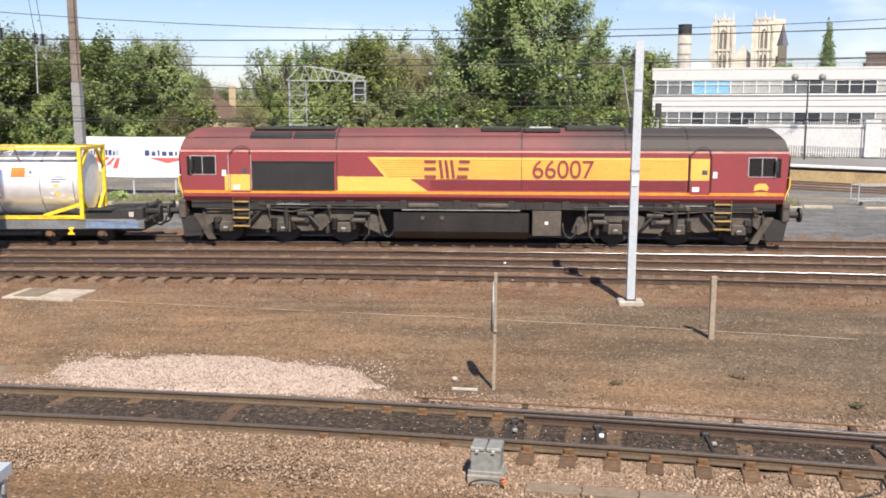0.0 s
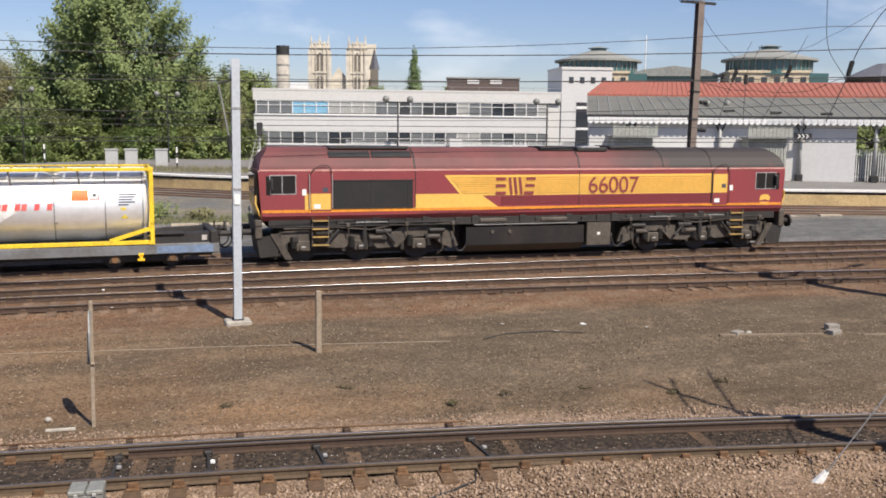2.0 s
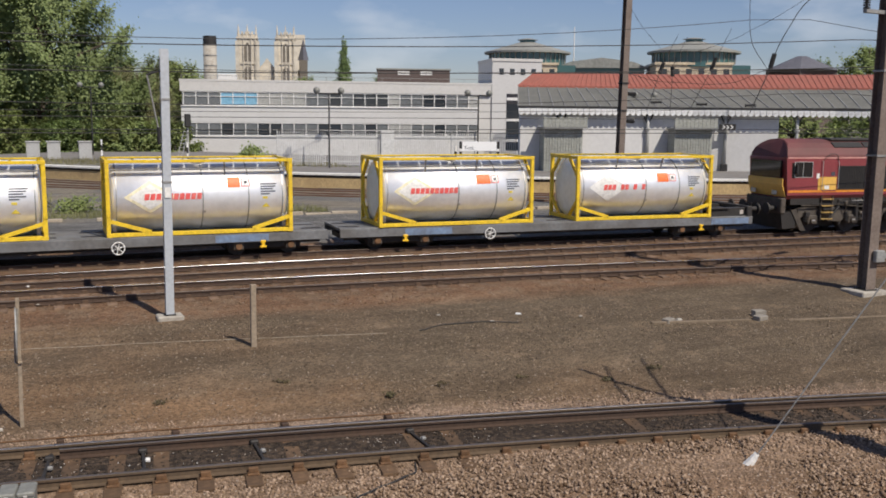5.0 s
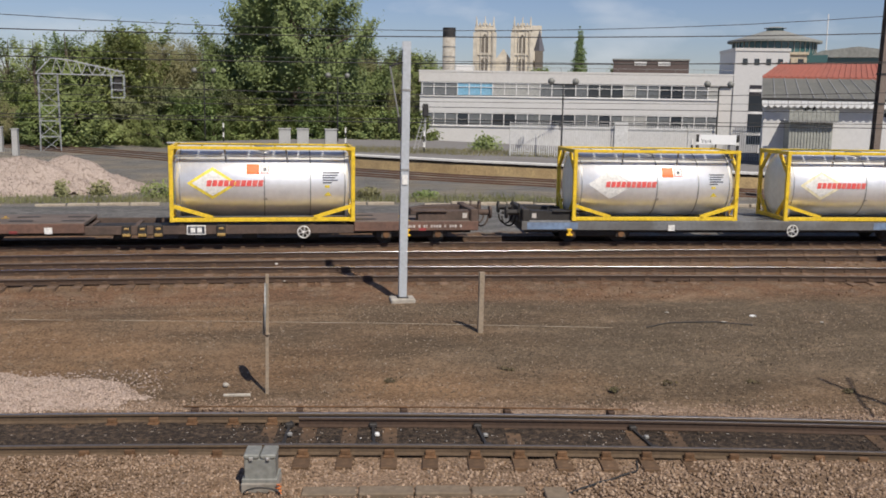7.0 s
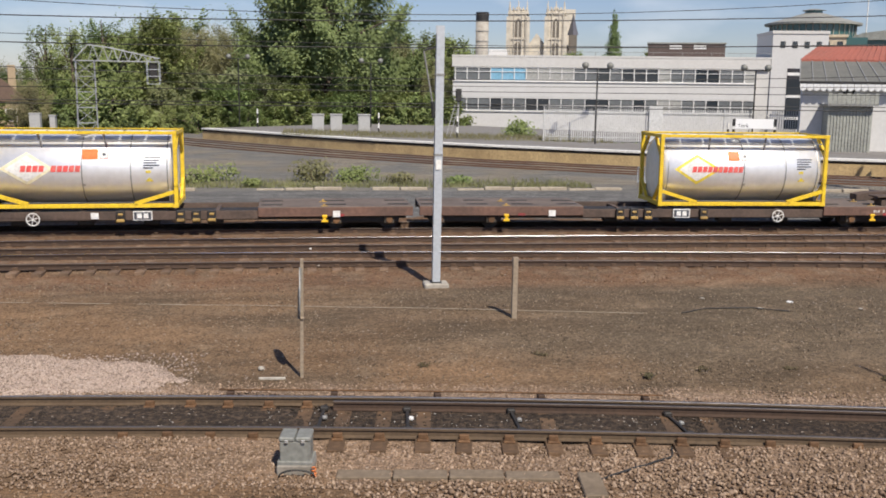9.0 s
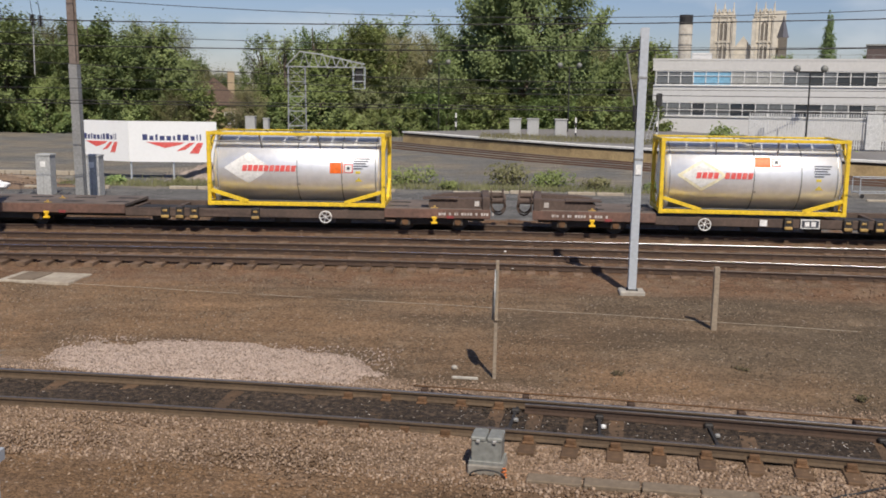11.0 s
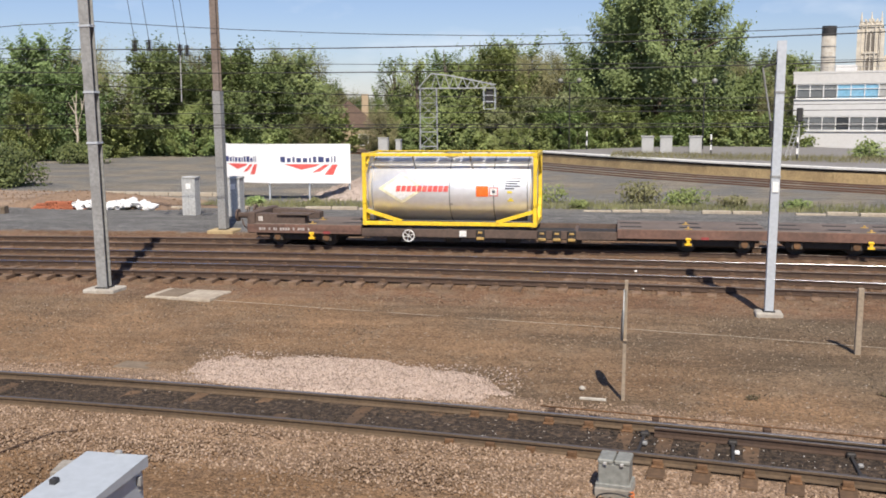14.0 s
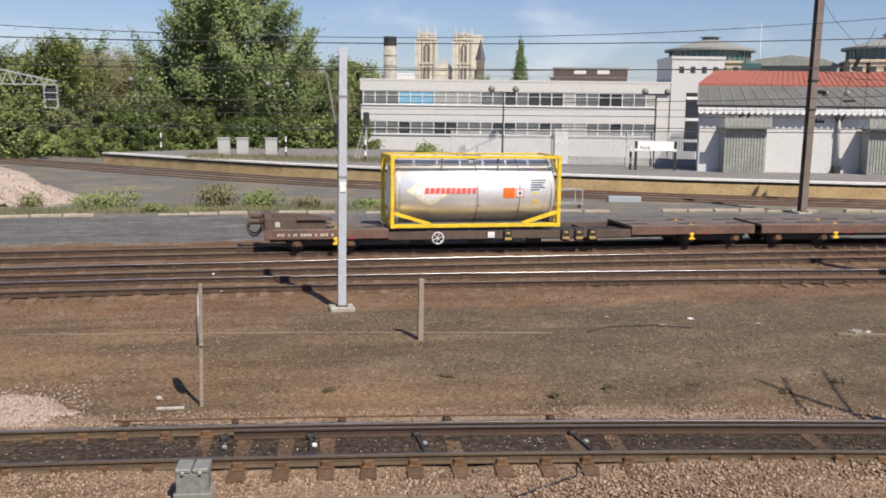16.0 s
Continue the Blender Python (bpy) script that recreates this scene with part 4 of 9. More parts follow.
def build_tank_container(diamond, u, plate, letters):
    """A tank in a yellow frame, 6.06 m long."""
    ob = thing("tank_container", "silver tank container, yellow steel frame, " + diamond + " diamond mark, on wagon", "container", group="tank containers")
    z0, z1, hx, hy = 0.80, 3.30, 3.03, 1.22
    # tank barrel with dished ends
    bm = bmesh.new()
    seg, r, cz = 40, 1.15, 2.02
    prof = [(-2.94, 0.0), (-2.92, 0.45), (-2.90, 0.85), (-2.86, 1.06), (-2.78, r), (-0.02, r), (0.02, r), (2.78, r), (2.86, 1.06), (2.90, 0.85), (2.92, 0.45), (2.94, 0.0)]
    rings = []
    for x, rr in prof:
        rings.append([bm.verts.new((x, rr * math.sin(6.28318 * i / seg) * 1.0, cz + rr * math.cos(6.28318 * i / seg))) for i in range(seg)] if rr else [bm.verts.new((x, 0, cz))])
    for a, b in zip(rings, rings[1:]):
        for i in range(seg):
            j = (i + 1) % seg
            if len(a) == 1:
                bm.faces.new((a[0], b[i], b[j]))
            elif len(b) == 1:
                bm.faces.new((a[i], b[0], a[j]))
            else:
                bm.faces.new((a[i], b[i], b[j], a[j]))
    bmesh.ops.recalc_face_normals(bm, faces=bm.faces)
    barrel = part("tank", bm, TANK_SKIN, ob, "brushed aluminium tank barrel", smooth=True)
    for x in (-2.7, 0.03, 1.55, 2.7):
        bm = bmesh.new()
        loop = []
        for i in range(seg):
            a = 6.28318 * i / seg
            loop.append([bm.verts.new((x + dx, q * math.sin(a), cz + q * math.cos(a))) for dx, q in ((-0.0175, r - 0.004), (-0.0175, r + 0.014), (0.0175, r + 0.014), (0.0175, r - 0.004))])
        for p, w in zip(loop, loop[1:] + loop[:1]):
            for i in range(4):
                bm.faces.new((p[i], w[i], w[(i + 1) % 4], p[(i + 1) % 4]))
        bmesh.ops.recalc_face_normals(bm, faces=bm.faces)
        part("strap", bm, STRAP, barrel, "dark cladding joint")
    # corner posts, rails, gussets
    for x in (-hx, hx):
        for y in (-hy, hy):
            s = -1 if x < 0 else 1
            q = -1 if y < 0 else 1
            post = part("corner_post", box(bmesh.new(), x, x - s * 0.13, y, y - q * 0.13, z0, z1, 0.012), YELLOW_FRAME, ob)
            for z in (z0, z1 - 0.118):
                part("corner_casting", box(bmesh.new(), x + s * 0.004, x - s * 0.17, y + q * 0.004, y - q * 0.16, z - 0.004, z + 0.122, 0.01), YELLOW_FRAME, post)
    for y in (-hy, hy):
        q = -1 if y < 0 else 1
        part("top_rail", box(bmesh.new(), -hx + 0.17, hx - 0.17, y, y - q * 0.09, z1 - 0.11, z1 - 0.01, 0.008), YELLOW_FRAME, ob)
        part("bottom_rail", box(bmesh.new(), -hx + 0.17, hx - 0.17, y, y - q * 0.12, z0 + 0.01, z0 + 0.14, 0.008), YELLOW_FRAME, ob)
        for s in (-1, 1):
            part("gusset", beam(bmesh.new(), (s * 2.9, y - q * 0.055, z0 + 0.52), (s * 1.65, y - q * 0.055, z0 + 0.14), 0.11, 0.12), YELLOW_FRAME, ob)
    for x in (-hx, hx):
        s = -1 if x < 0 else 1
        part("end_rail", box(bmesh.new(), x, x - s * 0.1, -hy + 0.16, hy - 0.16, z1 - 0.13, z1 - 0.01, 0.008), YELLOW_FRAME, ob)
        part("end_rail", box(bmesh.new(), x, x - s * 0.12, -hy + 0.16, hy - 0.16, z0 + 0.01, z0 + 0.16, 0.008), YELLOW_FRAME, ob)
        for q in (-1, 1):
            part("end_brace", beam(bmesh.new(), (x - s * 0.06, q * 1.1, z0 + 0.75), (x - s * 0.06, q * 0.45, z0 + 0.14), 0.1, 0.1), YELLOW_FRAME, ob)
            part("end_brace", beam(bmesh.new(), (x - s * 0.06, q * 1.1, z1 - 0.75), (x - s * 0.06, q * 0.45, z1 - 0.14), 0.1, 0.1), YELLOW_FRAME, ob)
        part("end_skirt", box(bmesh.new(), x - s * 0.2, x - s * 0.32, -0.95, 0.95, z0 + 0.15, z0 + 0.55), TANK_END, ob)
    # walkway, spill box and ladder rails on top
    for y0, y1 in ((-0.95, -0.5), (0.1, 0.55)):
        for i in range(7):
            part("walkway_plate", box(bmesh.new(), -2.85 + i * 0.82, -2.1 + i * 0.82, y0, y1, z1 - 0.10, z1 - 0.05), WALKWAY, ob)
    bm = bmesh.new()
    for x in (-1.25, 0.75):
        beam(bm, (x, -1.12, z1 - 0.10), (x + 0.05, -0.85, 2.72), 0.05, 0.05)
    bar(bm, (-2.85, -1.05, 2.98), (2.85, -1.05, 2.98), 0.02, 6)
    part("bracket", bm, STRAP, ob)
    bm = bmesh.new()
    wheel_disc(bm, 0, -0.1, 3.08, 0.3, 0.4, 16)
    bmesh.ops.rotate(bm, verts=bm.verts, cent=(0, -0.1, 3.08), matrix=Matrix.Rotation(radians(90), 3, "X"))
    part("manlid", bm, TANK_END, ob)
    part("valve_box", box(bmesh.new(), -1.9, -1.5, -0.3, 0.3, 3.0, 3.16, 0.02), TANK_END, ob)
    # markings follow the barrel's side
    def on_tank(pts, off):
        """Points of (x, angle from the side in degrees) laid on the barrel."""
        return [(x, -(r + off) * math.cos(radians(a)), cz + (r + off) * math.sin(radians(a))) for x, a in pts]

    def patch(bm, x0, x1, a0, a1, off=0.008, lean=0.0, cut=4):
        for i in range(cut):
            b0, b1 = a0 + (a1 - a0) * i / cut, a0 + (a1 - a0) * (i + 1) / cut
            l0, l1 = lean * i / cut, lean * (i + 1) / cut
            bm.faces.new([bm.verts.new(p) for p in on_tank([(x0 + l0, b0), (x1 + l0, b0), (x1 + l1, b1), (x0 + l1, b1)], off)])
        return bm

    def rhomb(bm, cx, w, a0, h, off):
        for i in range(-6, 6):
            f0, f1 = i / 6, (i + 1) / 6
            w0, w1 = w * (1 - abs(f0)), w * (1 - abs(f1))
            bm.faces.new([bm.verts.new(p) for p in on_tank([(cx - w0, a0 + h * f0), (cx + w0 + 1e-4, a0 + h * f0), (cx + w1 + 1e-4, a0 + h * f1), (cx - w1, a0 + h * f1)], off)])
        return bm

    MARKS = {"white": (WHITE_PAINT, None), "cream": (CREAM, WHITE_PAINT), "yellow": (LEMON, WHITE_PAINT)}
    outer, inner = MARKS[diamond]
    part("diamond_mark", rhomb(bmesh.new(), -1.65, 0.82, 3, 27, 0.006), outer, barrel, diamond + " diamond-shaped mark")
    if inner:
        part("diamond_field", rhomb(bmesh.new(), -1.65, 0.66, 3, 21, 0.010), inner, barrel)
    x = -1.85
    for i in range(10):
        if letters[i] == "1":
            part("name_bar", patch(bmesh.new(), x, x + 0.152, -2.0, 8.0, 0.015, 0.035, 3), RED_PAINT, barrel, "plain slanting red bar")
        x += 0.185
    px0, pw, pa = plate
    bm = bmesh.new()
    patch(bm, px0, px0 + pw, pa, pa + 18)
    part("orange_plate", bm, ORANGE_PLATE, barrel, "orange hazard plate")
    bm = bmesh.new()
    patch(bm, px0 + pw + 0.03, px0 + pw + 0.33, pa + 1, pa + 16)
    hazard = part("hazard_label", bm, RED_PAINT, barrel, "red-bordered white hazard label")
    bm = bmesh.new()
    patch(bm, px0 + pw + 0.06, px0 + pw + 0.30, pa + 2.5, pa + 14.5, 0.011)
    part("label_field", bm, WHITE_PAINT, hazard)
    bm = bmesh.new()
    patch(bm, px0 + pw + 0.13, px0 + pw + 0.23, pa + 6, pa + 11, 0.013)
    part("label_symbol", bm, INK, hazard)
    for i, w in enumerate((0.55, 0.5, 0.42, 0.5, 0.3)):
        part("stencil_line", patch(bmesh.new(), 1.95, 1.95 + w, 20 - i * 4.2, 22 - i * 4.2, 0.008, 0, 1), INK, barrel, "small dark line of stencilled text")
    part("caution_label", patch(bmesh.new(), 2.02, 2.18, -4, 0), LEMON, barrel)
    bm = bmesh.new()
    rows = [(2.0 + 0.13 * f, 2.26 - 0.13 * f, -18 + 7 * f) for f in (0, 0.5, 0.96)]
    for (a0, b0, q0), (a1, b1, q1) in zip(rows, rows[1:]):
        bm.faces.new([bm.verts.new(p) for p in on_tank([(a0, q0), (b0, q0), (b1, q1), (a1, q1)], 0.008)])
    part("caution_triangle", bm, LEMON, barrel, "small yellow warning triangle")
    bm = bmesh.new()
    patch(bm, 0.0, 0.12, -26, -22)
    part("data_plate", bm, PALE_METAL, barrel)
    return rides(ob, u)


def build_wagon_half(u0, u1, colour, wells, end_at, label, hooks, wheel_at, plates):
    """One half of an articulated flat wagon between u0 and u1; wells are the low stretches."""
    ob = thing("flat_wagon", label, "wagon", group="flat wagons")
    deck_mat, side_mat = (BROWN_DECK, BROWN_SIDE) if colour == "brown" else (GREY_DECK, GREY_DECK)
    mid = (u0 + u1) / 2
    L = lambda u: u - mid
    # raised platforms over the bogies
    solid, prev = [], u0
    for a, b in wells:
        solid.append((prev, a))
        prev = b
    solid.append((prev, u1))
    for a, b in solid:
        if b - a < 0.3:
            continue
        deck = part("deck", box(bmesh.new(), L(a), L(b), -1.22, 1.22, 0.70, 0.80, 0.01), deck_mat, ob, "worn steel deck plate")
        for y in (-1.26, 1.16):
            part("side_sill", box(bmesh.new(), L(a), L(b), y, y + 0.10, 0.47, 0.78, 0.012), side_mat, ob)
        k = int((b - a) / 1.3)
        for i in range(k):
            x = L(a) + 0.45 + i * (b - a - 0.9) / max(1, k - 1)
            for y in (-0.75, 0.35):
                part("deck_slot", box(bmesh.new(), x - 0.36, x + 0.36, y, y + 0.22, 0.80, 0.812), GRIME_AND_SHADE, deck)
    # the well frame: two girders and cross ties
    for a, b in wells:
        bm = bmesh.new()
        for y in (-1.2, 1.08):
            box(bm, L(a), L(b), y, y + 0.12, 0.40, 0.68, 0.01)
        for i in range(int((b - a) / 1.5) + 1):
            x = L(a) + i * (b - a) / (int((b - a) / 1.5) + 1)
            box(bm, x, x + 0.14, -1.1, 1.1, 0.45, 0.62)
        part("well_frame", bm, BROWN_DARK if colour == "brown" else GREY_DECK, ob, "open frame of the wagon's well")
        bm = bmesh.new()
        box(bm, L(a), L(b), -0.35, 0.35, 0.30, 0.60)
        for i in range(4):
            x = L(a) + (i + 0.4) * (b - a) / 4.2
            box(bm, x, x + 0.5, -0.95, -0.55, 0.22, 0.5, 0.02)
        part("centre_girder", bm, GRIME_AND_SHADE, ob)
    bm = bmesh.new()
    box(bm, L(u0) + 0.2, L(u1) - 0.2, -0.9, 0.9, 0.34, 0.5)
    part("underframe", bm, GRIME_AND_SHADE, ob)
    # bogies
    for w in wheel_at:
        bogie = part("bogie", box(bmesh.new(), L(w) - 1.25, L(w) + 1.25, -1.05, -0.93, 0.22, 0.46, 0.03), GRIME_AND_SHADE, ob, "low grimy wagon bogie")
        for d in (-0.9, 0.9):
            build_wheelset(bogie, L(w) + d, 0.33)
            bm = bmesh.new()
            box(bm, L(w) + d - 0.17, L(w) + d + 0.17, -1.14, -1.0, 0.2, 0.46, 0.02)
            axle = part("axlebox", bm, GRIME, bogie)
            part("axle_cap", wheel_disc(bmesh.new(), L(w) + d, -1.16, 0.33, 0.11, 0.06, 14), CHAIR, axle, "tan rusty axle cap")
        part("side_frame", box(bmesh.new(), L(w) - 1.25, L(w) + 1.25, 0.93, 1.05, 0.22, 0.46, 0.03), GRIME_AND_SHADE, bogie)
    for h in hooks:
        bm = bmesh.new()
        box(bm, L(h) - 0.05, L(h) + 0.05, -1.32, -1.26, 0.30, 0.52, 0.01)
        box(bm, L(h) - 0.11, L(h) + 0.11, -1.33, -1.26, 0.28, 0.35, 0.01)
        box(bm, L(h) - 0.09, L(h) + 0.09, -1.33, -1.26, 0.44, 0.53, 0.02)
        part("tow_hook", bm, YELLOW_HOOK, ob, "yellow tow hook")
        if colour == "brown":
            for y in (-1.14, 0.1):
                bm = bmesh.new()
                box(bm, L(h) - 0.13, L(h) + 0.13, y - 0.05, y + 0.05, 0.80, 0.825, 0.008)
                box(bm, L(h) - 0.04, L(h) + 0.04, y - 0.03, y + 0.03, 0.815, 0.89, 0.012)
                part("spigot", bm, STEP_GOLD, ob, "worn yellow container spigot on the deck")
            part("red_panel", box(bmesh.new(), L(h) + 0.42, L(h) + 0.66, -1.265, -1.255, 0.47, 0.56), RED_PANEL, ob, "faded red painted square")
    for h, kind in plates:
        if kind == "white":
            part("plate", box(bmesh.new(), L(h) - 0.12, L(h) + 0.12, -1.275, -1.26, 0.45, 0.66), WHITE_PAINT, ob, "white label plate")
        elif kind == "mark":
            p = part("company_mark", box(bmesh.new(), L(h) - 0.3, L(h) + 0.3, -1.275, -1.2, 0.40, 0.70), WHITE_PAINT, ob, "dark panel with pale border")
            part("panel_field", box(bmesh.new(), L(h) - 0.27, L(h) + 0.27, -1.28, -1.27, 0.43, 0.67), INK, p)
            bm = bmesh.new()
            for x in (-0.18, 0.03):
                box(bm, L(h) + x, L(h) + x + 0.15, -1.286, -1.27, 0.47, 0.63)
            part("panel_mark", bm, WHITE_PAINT, p)
        elif kind == "wheel":
            bm = bmesh.new()
            for i in range(16):
                a0, a1 = 6.28318 * i / 16, 6.28318 * (i + 1) / 16
                bar(bm, (L(h) + 0.2 * math.cos(a0), -1.3, 0.46 + 0.2 * math.sin(a0)), (L(h) + 0.2 * math.cos(a1), -1.3, 0.46 + 0.2 * math.sin(a1)), 0.02, 5)
            for i in range(3):
                a0 = math.pi * i / 3 + 0.3
                bar(bm, (L(h) + 0.2 * math.cos(a0), -1.3, 0.46 + 0.2 * math.sin(a0)), (L(h) - 0.2 * math.cos(a0), -1.3, 0.46 - 0.2 * math.sin(a0)), 0.014, 5)
            bar(bm, (L(h), -1.3, 0.46), (L(h), -1.0, 0.46), 0.02, 5)
            part("handbrake_wheel", bm, WHITE_PAINT, ob, "white spoked handbrake wheel")
        elif kind == "lashing":
            bm = bmesh.new()
            box(bm, L(h) - 0.14, L(h) + 0.14, -1.3, -1.1, 0.30, 0.72, 0.02)
            b = part("spigot_bracket", bm, GRIME_AND_SHADE, ob)
            part("bracket_tip", box(bmesh.new(), L(h) - 0.13, L(h) + 0.13, -1.36, -1.28, 0.35, 0.45, 0.02), STEP_GOLD, b, "worn yellow bracket tip")
            part("bracket_tip", box(bmesh.new(), L(h) - 0.08, L(h) + 0.08, -1.33, -1.28, 0.56, 0.64, 0.02), STEP_GOLD, b, "worn yellow bracket tip")
        elif kind == "blue":
            part("blue_panel", box(bmesh.new(), L(h) - 0.9, L(h) + 0.9, -1.27, -1.255, 0.50, 0.74), BLUE_PATCH, ob, "faded blue panel")
        elif kind == "text":
            bm = bmesh.new()
            x = L(h) - 0.85
            for w in (0.07, 0.03, 0.07, 0, 0.06, 0, 0.06, 0.03, 0, 0.07, 0.07, 0.06, 0.07, 0, 0.06, 0, 0.07, 0.05, 0.07, 0, 0.06):
                if w:
                    box(bm, x, x + w, -1.266, -1.25, 0.575, 0.665)
                x += (w or 0.06) + 0.03
            part("stencil", bm, STENCIL, ob, "row of pale stencilled bars")
    if end_at:
        s = 1 if end_at == u1 else -1
        e = L(end_at)
        iron = BROWN_DARK if colour == "brown" else GRIME_AND_SHADE
        for y in (-0.86, 0.86):
            bm = bmesh.new()
            bar(bm, (e - s * 0.1, y, 1.05), (e + s * 0.45, y, 1.05), 0.1, 12)
            bar(bm, (e + s * 0.45, y, 1.05), (e + s * 0.52, y, 1.05), 0.22, 16)
            part("buffer", bm, iron, ob)
        bm = bmesh.new()
        box(bm, e - s * 0.02, e - s * 0.28, -1.25, 1.25, 0.45, 1.2, 0.03)
        slab(bm, [(e - s * 0.2, 0.80), (e - s * 2.1, 0.80), (e - s * 2.1, 1.02), (e - s * 1.6, 1.10), (e - s * 0.2, 1.14)], -1.12, -0.62)
        slab(bm, [(e - s * 0.2, 0.80), (e - s * 2.1, 0.80), (e - s * 2.1, 1.02), (e - s * 1.6, 1.10), (e - s * 0.2, 1.14)], 0.62, 1.12)
        box(bm, e - s * 0.7, e - s * 1.5, -0.55, 0.55, 0.80, 0.98, 0.02)
        box(bm, e - s * 1.1, e - s * 2.3, -1.2, -0.55, 1.10, 1.15, 0.01)
        part("cheek_label", box(bmesh.new(), e - s * 0.38, e - s * 0.54, -1.128, -1.115, 0.88, 1.05), STENCIL, ob, "pale square label")
        part("headstock", bm, iron, ob, "headstock with raised buffer boxes")
        for y in (-1.05, 0.25):
            bm = bar(bmesh.new(), (e + s * 0.05, y, 0.7), (e + s * 0.05, y, 1.34), 0.018, 6)
            bar(bm, (e + s * 0.05, y + 0.2, 0.7), (e + s * 0.05, y + 0.2, 1.34), 0.018, 6)
            bar(bm, (e + s * 0.05, y, 1.34), (e + s * 0.05, y + 0.2, 1.34), 0.018, 6)
            part("shunter_handle", bm, iron, ob)
        bm = bmesh.new()
        bar(bm, (e, 0, 0.95), (e + s * 0.5, 0, 0.95), 0.06, 8)
        for i in range(6):
            a0, a1 = math.pi * i / 6, math.pi * (i + 1) / 6
            for y in (-0.35, 0.35):
                bar(bm, (e + s * (0.05 + 0.25 - 0.25 * math.cos(a0)), y, 0.85 - 0.35 * math.sin(a0)), (e + s * (0.05 + 0.25 - 0.25 * math.cos(a1)), y, 0.85 - 0.35 * math.sin(a1)), 0.03, 6)
        part("coupling", bm, iron, ob)
    return rides(ob, mid)


build_loco()
GREY = "blue-grey low flat wagon carrying tank containers"
BROWN = "rusty brown low flat wagon with worn deck plates"
build_wagon_half(-29.9, -12.5, "grey", [], -12.5, GREY, [-15.0, -27.5], [-14.9, -27.6], [(-24.2, "wheel"), (-13.6, "blue"), (-26.6, "blue")])
build_wagon_half(-47.3, -30.4, "grey", [], -47.3, GREY, [-45.6, -32.7], [-44.6, -32.6], [(-41.9, "white"), (-37.4, "wheel"), (-46.2, "blue"), (-33.4, "blue")])
build_wagon_half(-67.6, -48.9, "brown", [(-61.9, -53.2)], -48.9, BROWN, [-51.4, -64.6], [-51.2, -66.0], [(-54.9, "wheel"), (-57.6, "lashing"), (-58.4, "mark"), (-59.6, "lashing"), (-60.1, "lashing"), (-60.6, "lashing"), (-63.0, "white"), (-50.5, "text")])
build_wagon_half(-85.9, -67.9, "brown", [(-81.8, -73.1)], -85.9, BROWN, [-83.9, -70.9], [-84.0, -69.6], [(-80.2, "wheel"), (-78.3, "white"), (-77.5, "lashing"), (-76.8, "mark"), (-75.6, "lashing"), (-75.1, "lashing"), (-74.6, "lashing"), (-70.5, "white"), (-84.4, "text")])
build_wagon_half(-105.5, -87.4, "brown", [(-99.9, -91.0)], -87.4, BROWN, [-89.3, -102.6], [-89.4, -103.9], [(-93.0, "wheel"), (-95.4, "lashing"), (-97.5, "lashing"), (-98.0, "lashing"), (-98.5, "lashing"), (-88.3, "text")])
build_wagon_half(-123.6, -105.8, "brown", [(-119.4, -110.6)], -123.6, BROWN, [-121.2, -108.3], [-121.6, -107.4], [(-117.7, "wheel"), (-115.8, "white"), (-115.2, "lashing"), (-113.1, "lashing"), (-112.6, "lashing"), (-112.1, "lashing"), (-122.3, "text")])
for mark, u, plate, letters in (("white", -17.57, (0.55, 0.5, 12), "1110110101"), ("cream", -25.46, (0.75, 0.55, 14), "1111111111"), ("cream", -34.67, (0.85, 0.42, 16), "1111111111"), ("white", -42.5, (0.2, 0.42, 16), "1111111111"), ("yellow", -56.2, (-0.55, 0.42, 18), "1111111111"), ("cream", -78.7, (0.05, 0.5, 18), "1111011111"), ("white", -94.0, (1.15, 0.45, -4), "1111111111"), ("cream", -116.32, (0.95, 0.42, -10), "1111111111")):
    build_tank_container(mark, u, plate, letters)

# ---- masts, posts and overhead wires ----
def build_column(name, label, x, y, z1, w, d, mat, base_mat=CONCRETE, base=0.5, lean=0.0, dark=None, group="overhead line masts"):
    """A steel H-column on a concrete foot."""
    z0 = ground_z(x, y)
    ob = thing(name, label, "mast", pose(x, y, z0, 0, lean, 0), group)
    bm = bmesh.new()
    box(bm, -w / 2, w / 2, -d / 2, -d / 2 + 0.025, 0.1, z1 - z0)
    box(bm, -w / 2, w / 2, d / 2 - 0.025, d / 2, 0.1, z1 - z0)
    part("flange", bm, mat, ob)
    part("web", box(bmesh.new(), -0.02, 0.02, -d / 2 + 0.025, d / 2 - 0.025, 0.1, z1 - z0), dark or mat, ob)
    part("base_plate", box(bmesh.new(), -w * 0.7, w * 0.7, -d * 0.7, d * 0.7, 0.10, 0.14), BLACK_STEEL, ob)
    part("foundation", box(bmesh.new(), -base, base, -base * 0.8, base * 0.8, -0.25, 0.11, 0.03), base_mat, ob, "concrete foot")
    return ob, z0


def insulator(parent, a, b, r=0.09):
    """A ribbed brown insulator between two points."""
    a, b = Vector(a), Vector(b)
    bm = bmesh.new()
    bar(bm, a, b, r * 0.4, 8)
    n = max(3, int((b - a).length / 0.07))
    for i in range(n):
        c = a.lerp(b, (i + 0.5) / n)
        dd = (b - a).normalized() * 0.018
        bar(bm, c - dd, c + dd, r, 10)
    return part("insulator", bm, BLACK_STEEL, parent, "dark ribbed insulator")


